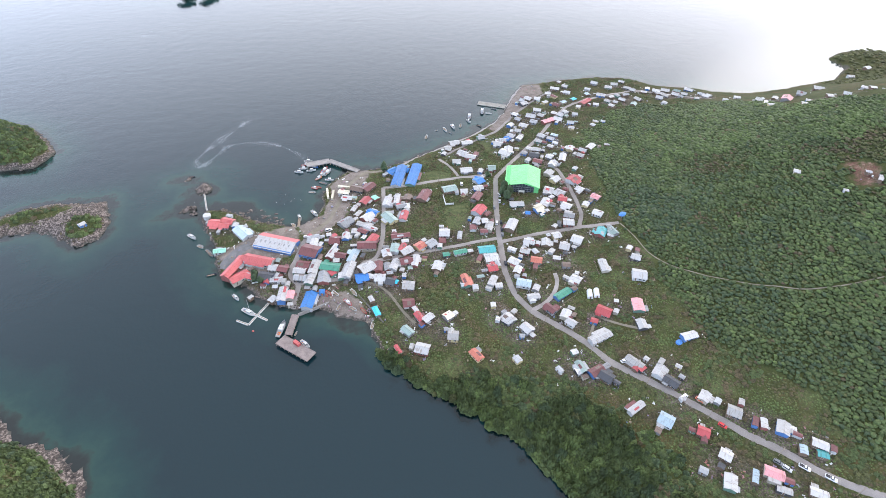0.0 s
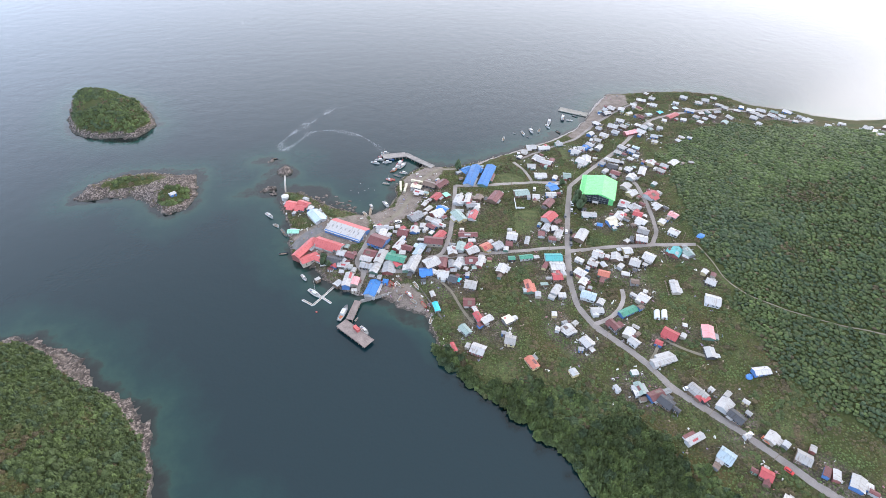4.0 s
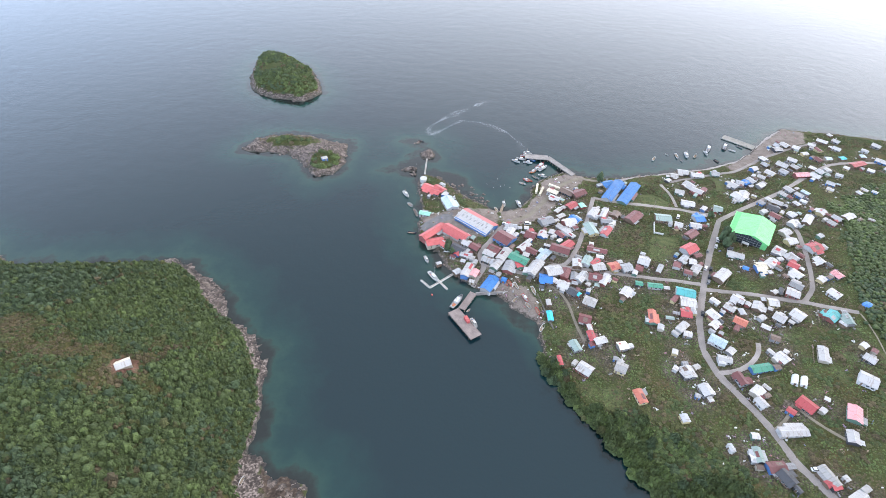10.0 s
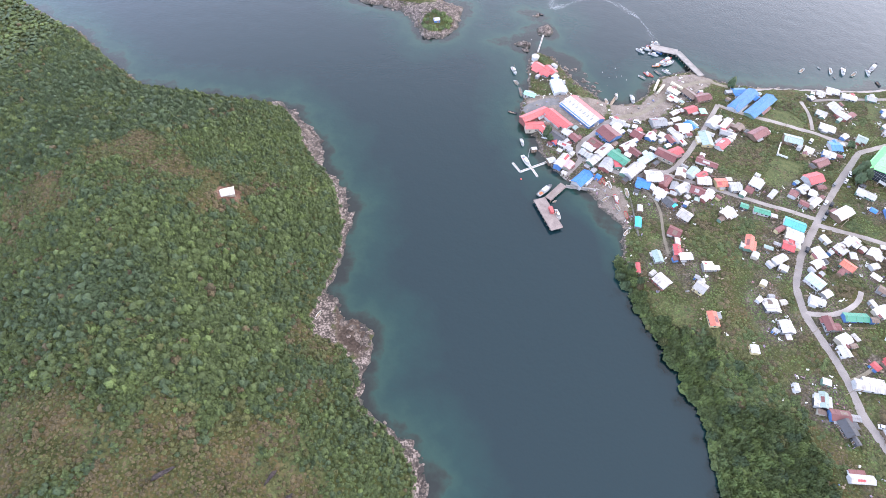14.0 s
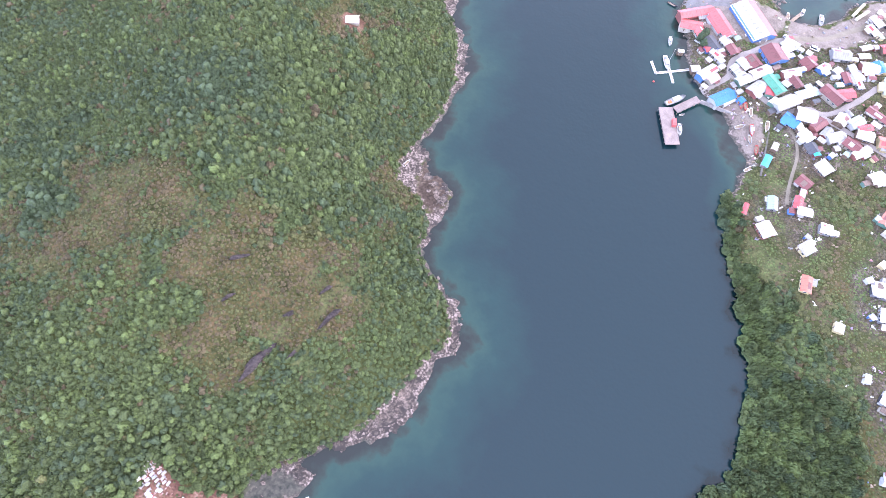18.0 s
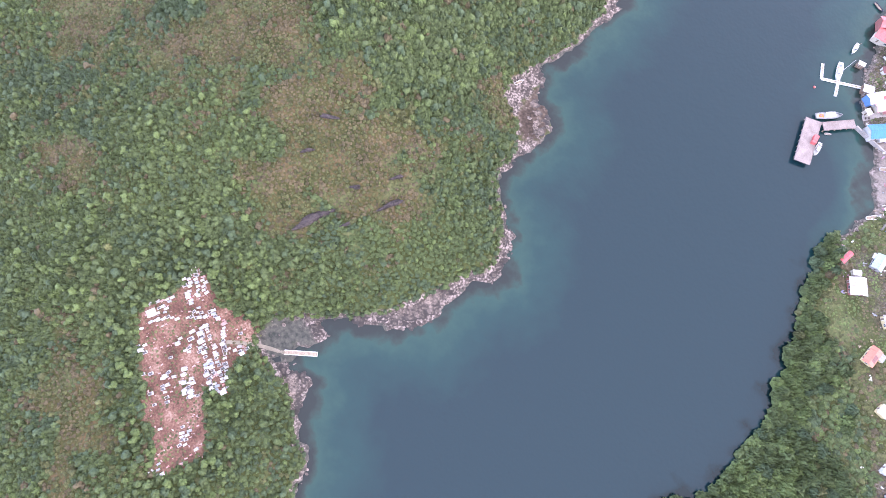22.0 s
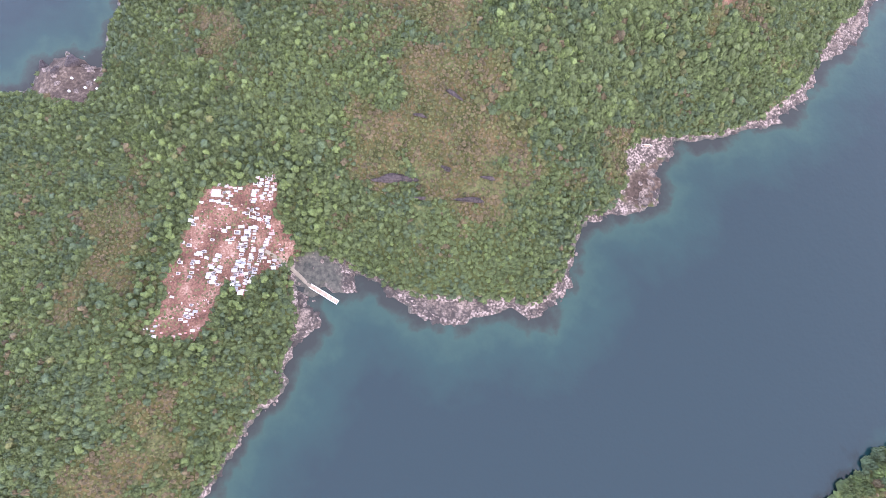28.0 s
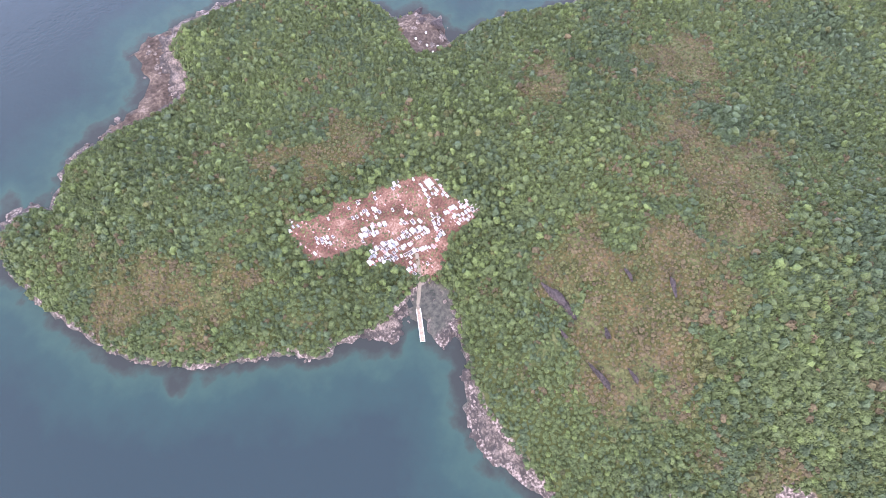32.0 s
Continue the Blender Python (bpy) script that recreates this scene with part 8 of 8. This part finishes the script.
# ---- fences, poles and yard clutter in the village ----
clut = random.Random(33)
POLE = mesh_of("pole", *tube_data(0, 0, -0.6, 7.5, 0.14, 0.10, 7), WOODM)
ARM = mesh_of("crossarm", *box_data(-0.9, 0.9, -0.06, 0.06, 6.9, 7.05), WOODM)
for n, line in enumerate(ROADS[:8]):
    p = np.array(line)
    s = np.r_[0, np.cumsum(np.hypot(*np.diff(p, axis=0).T))]
    for q in np.arange(12, s[-1], 32.0):
        px, py = np.interp(q, s, p[:, 0]), np.interp(q, s, p[:, 1])
        qx, qy = np.interp(q + 1, s, p[:, 0]), np.interp(q + 1, s, p[:, 1])
        ang = math.atan2(qy - py, qx - px)
        px, py = px - math.sin(ang) * 3.6, py + math.cos(ang) * 3.6
        if not clear_houses(np.array([px]), np.array([py]), 0.6)[0]:
            continue
        th = tagged(new("utility_pole"), "grey timber utility pole beside the gravel road", "utility pole", "utility poles")
        th.matrix_basis = pose(px, py, ground_at(px, py), 0, 0, math.degrees(ang) + 90)
        piece("pole", POLE, th)
        piece("crossarm", ARM, th)
PICKET = mesh_of("post", *box_data(-0.06, 0.06, -0.06, 0.06, -0.4, 1.15), WOODM)
for row in HOUSES[::4]:
    hx, hy, a, b, turn, _ = row
    if a < 4.5 or hx > 420:
        continue
    c, s = math.cos(radians(turn)), math.sin(radians(turn))
    side, n = clut.choice((-1, 1)), 6
    L, off = a + clut.uniform(2, 6), side * (b / 2 + clut.uniform(2.0, 3.5))
    pts = [(hx + c * u * L - s * off, hy + s * u * L + c * off) for u in np.linspace(-0.5, 0.5, n)]
    if not clear_houses(np.array([q[0] for q in pts]), np.array([q[1] for q in pts]), 0.5).all() or road_gap(np.array([q[0] for q in pts]), np.array([q[1] for q in pts])).min() < 3:
        continue
    th = tagged(new("fence"), "weathered timber yard fence beside a house", "fence", "yard fences")
    for q in pts:
        piece("post", PICKET, th, pose(q[0], q[1], ground_at(*q)))
    for h in (0.45, 0.95):
        v, f = [], []
        for q in pts:
            z = ground_at(*q) + h
            v += [(q[0], q[1], z), (q[0], q[1], z + 0.12)]
        f = [(2 * k, 2 * k + 2, 2 * k + 3, 2 * k + 1) for k in range(n - 1)]
        k0 = len(v)
        v += [(x0 - s * 0.05, y0 + c * 0.05, z0) for x0, y0, z0 in v]
        f += [tuple(i + k0 for i in q[::-1]) for q in f] + [(2 * k + 1, 2 * k + 3, k0 + 2 * k + 3, k0 + 2 * k + 1) for k in range(n - 1)]
        piece("rail", mesh_of("rail", v, f, WOODM), th)

bits = []
while len(bits) < 130:
    x, y = clut.uniform(-115, 10), clut.uniform(-130, -30)
    if inside_distance(np.array([x]), np.array([y]), CEMETERY)[0] > -0.5:
        z, t, lx = ground_at(x, y), clut.uniform(0, 3.1), clut.uniform(0.15, 0.5)
        v, f = box_data(-lx, lx, -lx * 0.4, lx * 0.4, -0.2, clut.uniform(0.1, 0.5))
        bits.append(([(x + p * math.cos(t) - q * math.sin(t), y + p * math.sin(t) + q * math.cos(t), z + w) for p, q, w in v], f))
tagged(new("grave_offerings", mesh_of("grave_offerings", *joined(*bits), surface("faded_offerings", (0.22, 0.09, 0.08), (0.45, 0.40, 0.37), 0.7, 0.9, 4, 0.1, by="island", vary=0.3))), "faded flowers, boards and borders among the graves", "offerings", kind="stuff")

heaps = {"white": [], "timber": [], "grey": [], "colour": []}
for hx, hy, a, b, turn, _ in HOUSES:
    for _ in range(5 if hx < 300 else 3):
        u, w = clut.uniform(-a / 2 - 5, a / 2 + 5), clut.uniform(-b / 2 - 5, b / 2 + 5)
        c, s = math.cos(radians(turn)), math.sin(radians(turn))
        x, y = hx + c * u - s * w, hy + s * u + c * w
        if not clear_houses(np.array([x]), np.array([y]), 0.2)[0] or road_gap(np.array([x]), np.array([y]))[0] < 2.6:
            continue
        z = ground_at(x, y)
        if z < 0.4:
            continue
        key = clut.choice(("white", "white", "timber", "timber", "grey", "colour"))
        for _ in range(clut.randint(1, 4)):
            dx, dy, lx, ly, lz, t = clut.uniform(-0.8, 0.8), clut.uniform(-0.8, 0.8), clut.uniform(0.3, 1.3), clut.uniform(0.15, 0.6), clut.uniform(0.1, 0.7), clut.uniform(0, 3.1)
            v, f = box_data(-lx / 2, lx / 2, -ly / 2, ly / 2, -0.3, lz)
            v = [(x + dx + p * math.cos(t) - q * math.sin(t), y + dy + p * math.sin(t) + q * math.cos(t), z + r) for p, q, r in v]
            heaps[key].append((v, f))
for zone, count in ((YARD, 170), (NORTH_QUAY, 60), (BOAT_BEACH, 90), (PENINSULA_POINT, 170)):
    p = np.array(zone)
    made = 0
    while made < count:
        x, y = clut.uniform(p[:, 0].min() - 3, p[:, 0].max() + 3), clut.uniform(p[:, 1].min() - 3, p[:, 1].max() + 3)
        made += 1
        if inside_distance(np.array([x]), np.array([y]), zone)[0] < -2 or not clear_houses(np.array([x]), np.array([y]), 0.3)[0] or ground_at(x, y) < 0.4 or road_gap(np.array([x]), np.array([y]))[0] < 1.6:
            continue
        z, t, lx, ly = ground_at(x, y), clut.uniform(0, 3.1), clut.uniform(0.4, 2.2), clut.uniform(0.2, 0.9)
        v, f = box_data(-lx / 2, lx / 2, -ly / 2, ly / 2, -0.3, clut.uniform(0.1, 0.8))
        heaps[clut.choice(("white", "timber", "grey", "white", "colour", "timber"))].append(([(x + q * math.cos(t) - w * math.sin(t), y + q * math.sin(t) + w * math.cos(t), z + u) for q, w, u in v], f))
for key, mat, label in (("white", TRIM, "scattered white boards and tubs in the yards"), ("timber", WOODM, "stacked firewood and timber scraps in the yards"), ("grey", ROOF["grey"], "grey sheet-metal scraps and drums in the yards"),
                        ("colour", surface("faded_plastic", (0.08, 0.18, 0.32), (0.45, 0.16, 0.10), 0.6, 0.05, 2, 0.1), "faded coloured crates and tubs in the yards")):
    tagged(new("yard_clutter", mesh_of("yard_clutter", *joined(*heaps[key]), mat)), label, "clutter", kind="stuff")

# ---- drifting foam on the water ----
def foam_material():
    m = bpy.data.materials.new("thin_foam")
    m.use_nodes = True
    n, l = m.node_tree.nodes, m.node_tree.links
    p = n["Principled BSDF"]
    p.inputs["Base Color"].default_value, p.inputs["Roughness"].default_value = (0.62, 0.64, 0.66, 1), 0.6
    geo = n.new("ShaderNodeNewGeometry")
    no = n.new("ShaderNodeTexNoise")
    no.inputs["Scale"].default_value, no.inputs["Detail"].default_value = 0.12, 5
    l.new(geo.outputs["Position"], no.inputs["Vector"])
    at = n.new("ShaderNodeAttribute")
    at.attribute_name = "thin"
    r = n.new("ShaderNodeMapRange")
    r.inputs[1].default_value, r.inputs[2].default_value, r.inputs[4].default_value = 0.30, 0.85, 0.24
    l.new(no.outputs[0], r.inputs[0])
    mu = n.new("ShaderNodeMath")
    mu.operation = 'MULTIPLY'
    l.new(r.outputs[0], mu.inputs[0])
    l.new(at.outputs["Fac"], mu.inputs[1])
    l.new(mu.outputs[0], p.inputs["Alpha"])
    return m


def foam(points, width, seed):
    p = np.array(points, float)
    s = np.r_[0, np.cumsum(np.hypot(*np.diff(p, axis=0).T))]
    n = max(8, int(s[-1] / 2.5))
    q = np.linspace(0, s[-1], n)
    x, y = np.interp(q, s, p[:, 0]), np.interp(q, s, p[:, 1])
    for _ in range(6):
        x[1:-1], y[1:-1] = (x[:-2] + x[1:-1] * 2 + x[2:]) / 4, (y[:-2] + y[1:-1] * 2 + y[2:]) / 4
    tx, ty = np.gradient(x), np.gradient(y)
    k = np.hypot(tx, ty) + 1e-9
    v, f, thin = [], [], []
    for i in range(n):
        w = width * (0.6 + 0.4 * math.sin(i * 0.37 + seed))
        for a in (-1, -0.5, 0, 0.5, 1):
            v.append((x[i] - ty[i] / k[i] * a * w / 2, y[i] + tx[i] / k[i] * a * w / 2, 0.03))
            thin.append((1 - a * a) * min(1, i / 6, (n - 1 - i) / 6))
    f = [(i * 5 + j, i * 5 + j + 1, i * 5 + j + 6, i * 5 + j + 5) for i in range(n - 1) for j in range(4)]
    me = mesh_of("foam_streak", v, f, FOAM)
    me.attributes.new("thin", 'FLOAT', 'POINT').data.foreach_set("value", np.array(thin, np.float32))
    tagged(new("foam_streak", me), "thin pale foam streak drifting on the sea", "foam", kind="stuff")


FOAM = foam_material()
foam([(52.9, 407.1), (46.7, 423.4), (37.6, 438.4), (17.6, 452.2), (-3.1, 454.8), (-19.2, 440.2)], 9, 1)
foam([(-3.1, 454.8), (-20.5, 434.1), (-29.6, 426.6), (-32.2, 437.2), (-22.7, 452.3), (-5.9, 468.6), (7.4, 483.1), (27.0, 501.1)], 13, 2)
foam([(-78.4, 728.4), (-65.5, 751.4), (-50.0, 766.8)], 16, 3)


# ---- two arched plastic greenhouses and a low white wall in the gardens ----
FILM = surface("greenhouse_film", (0.50, 0.51, 0.50), (0.68, 0.69, 0.68), 0.45, 0.6, 4, 0.1)
for gx, gy in ((177.0, 177.8), (181.0, 176.6)):
    th = tagged(new("greenhouse"), "small arched greenhouse of white plastic film in a garden", "greenhouse", "greenhouses")
    th.matrix_basis = pose(gx, gy, ground_at(gx, gy) - 0.05, 0, 0, 62)
    n = 10
    arc = [(1.7 * math.cos(math.pi * k / n), 2.3 * math.sin(math.pi * k / n)) for k in range(n + 1)]
    v = [(x, p, q) for x in (-3.2, 3.2) for p, q in arc]
    piece("cover", mesh_of("cover", v, [(k, k + 1, k + n + 2, k + n + 1) for k in range(n)], FILM, smooth=True), th)
    for s in (-1, 1):
        e = [(s * 3.19, p * 0.98, q * 0.98) for p, q in arc]
        piece("end_wall", mesh_of("end_wall", e, [tuple(range(n + 1))], FILM), th)
        piece("door", mesh_of("door", *box_data(s * 3.22 - 0.03, s * 3.22 + 0.03, -0.45, 0.45, 0, 1.8), WALL["wood"]), th)
    for x in (-3.2, -1.6, 0, 1.6, 3.2):
        hoop = [(x + w, p * 1.015, q * 1.015) for w in (-0.05, 0.05) for p, q in arc]
        piece("hoop", mesh_of("hoop", hoop, [(k, k + 1, k + n + 2, k + n + 1) for k in range(n)], TRIM), th)
wall_line = [(135.9, 309.6), (133.1, 297.9), (138.9, 296.5)]
th = tagged(new("garden_wall"), "low white L-shaped garden wall in the grass", "wall")
for (ax, ay), (bx, by) in zip(wall_line, wall_line[1:]):
    long = math.hypot(bx - ax, by - ay)
    z = min(ground_at(ax, ay), ground_at(bx, by))
    piece("wall_run", mesh_of("wall_run", *box_data(-0.15, long + 0.15, -0.2, 0.2, -0.6, 1.7), TRIM), th, pose(ax, ay, z, 0, 0, math.degrees(math.atan2(by - ay, bx - ax))))


# ---- blue tarpaulin domes in the gardens and pale stores on the hill ----
TARP = surface("blue_tarpaulin", (0.05, 0.14, 0.36), (0.10, 0.26, 0.55), 0.5, 0.8, 3, 0.4, dist=0.1)
for dx, dy, size in ((238.9, 230.4, 3.2), (200.1, 126.3, 2.2)):
    r = np.random.RandomState(int(size * 10))
    n, rings = 14, 5
    v = [(size * math.cos(q) * math.cos(a) * (1 + 0.08 * r.uniform(-1, 1)), size * 0.8 * math.cos(q) * math.sin(a) * (1 + 0.08 * r.uniform(-1, 1)), size * 0.75 * math.sin(q) + 0.06 * r.uniform(-1, 1) - 0.2)
         for q in (0.0, 0.35, 0.7, 1.05, 1.35) for a in (math.tau * k / n for k in range(n))] + [(0, 0, size * 0.75 - 0.2)]
    f = [(j * n + k, j * n + (k + 1) % n, (j + 1) * n + (k + 1) % n, (j + 1) * n + k) for j in range(rings - 1) for k in range(n)] + [((rings - 1) * n + k, (rings - 1) * n + (k + 1) % n, rings * n) for k in range(n)]
    th = tagged(new("tarp_dome"), "blue tarpaulin stretched over a garden store", "tarpaulin", "blue tarpaulins")
    th.matrix_basis = pose(dx, dy, ground_at(dx, dy), 0, 0, 20)
    piece("cover", mesh_of("cover", v, f, TARP), th)
    for k in range(0, n, 2):
        a = math.tau * k / n
        piece("peg", mesh_of("peg", *box_data(-0.06, 0.06, -0.06, 0.06, -0.2, 0.3), WOODM), th, pose(size * 1.1 * math.cos(a), size * 0.88 * math.sin(a), 0))


# ---- retaining wall beside the boat beach ----
OLD_WALL = surface("mossy_concrete", (0.07, 0.068, 0.058), (0.15, 0.14, 0.125), 0.9, 0.4, 2.5, 0.3)
ends = ((48.2, 238.7), (55.7, 210.4))
long = math.hypot(ends[1][0] - ends[0][0], ends[1][1] - ends[0][1])
th = tagged(new("retaining_wall"), "grey concrete retaining wall with buttresses beside the boat beach", "wall")
th.matrix_basis = pose(*ends[0], max(0.3, min(ground_at(*ends[0]), ground_at(*ends[1]))), 0, 0, math.degrees(math.atan2(ends[1][1] - ends[0][1], ends[1][0] - ends[0][0])))
piece("wall_run", mesh_of("wall_run", *box_data(0, long, -0.35, 0.35, -1.5, 0.7), OLD_WALL), th)
piece("coping", mesh_of("coping", *box_data(-0.1, long + 0.1, -0.42, 0.42, 0.7, 0.82), OLD_WALL), th)
for k in range(5):
    u = long * (k + 0.5) / 5
    piece("buttress", mesh_of("buttress", *box_data(u - 0.25, u + 0.25, -0.7, -0.35, -1.5, 0.5), OLD_WALL), th)

FLOAT_TUB = mesh_of("float_drum", *joined(tube_data(0, 0, -0.2, 0.75, 0.52, 0.6, 12), tube_data(0, 0, 0.75, 0.9, 0.6, 0.4, 12)), TRIM)
for bx, by in ((-141.2, -159.6), (-142.9, -152.7), (-147.1, -148.7), (-141.7, -146.8), (-149.1, -160.1)):
    ob = tagged(new("float_drum", FLOAT_TUB), "white plastic float drum stranded on the muddy cove", "float", "stranded floats")
    ob.matrix_basis = pose(bx, by, ground_at(bx, by) + 0.05, 8, 5, 0)

# ---- waterfront of the fish plant: timber wharf, slips, paved apron, containers, floats ----
for ends in (((0.6, 329.6), (10.0, 321.0)), ((10.0, 321.0), (18.3, 316.6)), ((18.3, 316.6), (26.0, 311.6))):
    jetty("timber_wharf", *ends[0], *ends[1], 3.4, 1.5, WOODM, "weathered timber wharf along the fish plant waterfront", boards=0.7)
jetty("slipway", 26.2, 312.0, 31.3, 331.0, 1.5, 0.8, WOODM, "narrow timber slip running down into the harbour", boards=0.8)
jetty("slipway", 21.8, 315.2, 26.0, 324.6, 1.2, 0.8, WOODM, "narrow timber slip running down into the harbour", boards=0.8)
road("apron", [(-27.0, 294.0), (-20.5, 301.5), (-14.0, 306.5), (-5.5, 309.5)], 8.5, surface("grey_paving", (0.11, 0.108, 0.108), (0.185, 0.18, 0.175), 0.9, 0.3, 4, 0.2), "grey concrete apron beside the red-roofed fish plant")
for bx, by, long, turn in ((57.2, 350.0, 12.0, 80), (60.3, 346.2, 10.5, 70), (70.5, 352.0, 9.0, -30)):
    th = tagged(new("cargo_container"), "long pale cream steel container on the harbour yard", "container", "containers of the yard")
    th.matrix_basis = pose(bx, by, ground_at(bx, by), 0, 0, turn)
    piece("body", mesh_of("body", *box_data(-long / 2, long / 2, -0.8, 0.8, 0.1, 1.9), ROOF["cream"]), th)
    for k in range(int(long)):
        u = -long / 2 + (k + 0.5)
        piece("rib", mesh_of("rib", *box_data(u - 0.06, u + 0.06, -0.85, 0.85, 0.15, 1.95), ROOF["cream"]), th)
car(46.8, 304.2, 8, "white", "van")
th = tagged(new("garden_wall"), "low white wall along the grassy point", "wall")
line_up = [(-10.9, 272.9), (-4.4, 271.3), (2.2, 268.5)]
for (ax, ay), (bx, by) in zip(line_up, line_up[1:]):
    piece("wall_run", mesh_of("wall_run", *box_data(0, math.hypot(bx - ax, by - ay), -0.15, 0.15, -1.0, 1.0), TRIM), th, pose(ax, ay, ground_at(ax, ay), 0, 0, math.degrees(math.atan2(by - ay, bx - ax))))
house(-110.3, 369.5, 4.4, 3.6, 30, "white")
SMALL_FLOAT = mesh_of("float", *joined(tube_data(0, 0, -0.2, 0.2, 0.2, 0.25, 10), tube_data(0, 0, 0.2, 0.35, 0.25, 0.1, 10)), TRIM)
for bx, by in ((19.2, 356.3), (24.4, 352.0), (29.6, 354.1), (33.0, 356.3), (36.9, 353.1), (27.6, 364.1), (-37.6, 378.4)):
    ob = tagged(new("mooring_float", SMALL_FLOAT), "small white mooring float on the harbour water", "float", "mooring floats")
    ob.matrix_basis = pose(bx, by, 0)

# ---- dry weeds and flowers among the graves ----
x, y, r = field(-92, -14, -118, -50, 1.3, 151)
inner = inside_distance(x, y, CEMETERY)
k = (inner > -1.5) & (r.uniform(0, 1, len(x)) < 0.25 + 0.45 * (ripple(x, y, 17, 152) > 0) + 0.4 * (inner < 1.5))
x, y, inner = x[k], y[k], inner[k]
tone = ripple(x, y, 13, 153) + r.normal(0, 0.5, len(x)) - 1.2 * (inner < 1.2)
z = height(x, y)
for name, leaf, m, label in (("grave_weeds", "scrub", tone > 0.1, "dry brown weeds among the graves"), ("grave_grass", "heath", tone <= 0.1, "olive grass round the graves")):
    tagged(scatter_mesh(name, TUFTS, np.stack([x[m], y[m], z[m]], -1), r.uniform(0.35, 0.9, m.sum()), r.uniform(0.2, 0.6, m.sum()), LEAF[leaf], 151), label, "weeds", kind="stuff")
plinth = tagged(new("family_tomb"), "large white family tomb on a low stepped plinth", "grave", "graves of the cemetery")
plinth.matrix_basis = pose(-81.0, -86.0, ground_at(-81.0, -86.0), 0, 0, AX)
box_piece("plinth", plinth, TOMB["white"], -2.0, 2.0, -1.6, 1.6, -0.5, 0.3)
box_piece("slab", plinth, TOMB["white"], -1.6, 1.4, -1.2, 1.2, 0.3, 0.8)
box_piece("headstone", plinth, TOMB["white"], 1.4, 1.7, -1.2, 1.2, 0.3, 1.7)
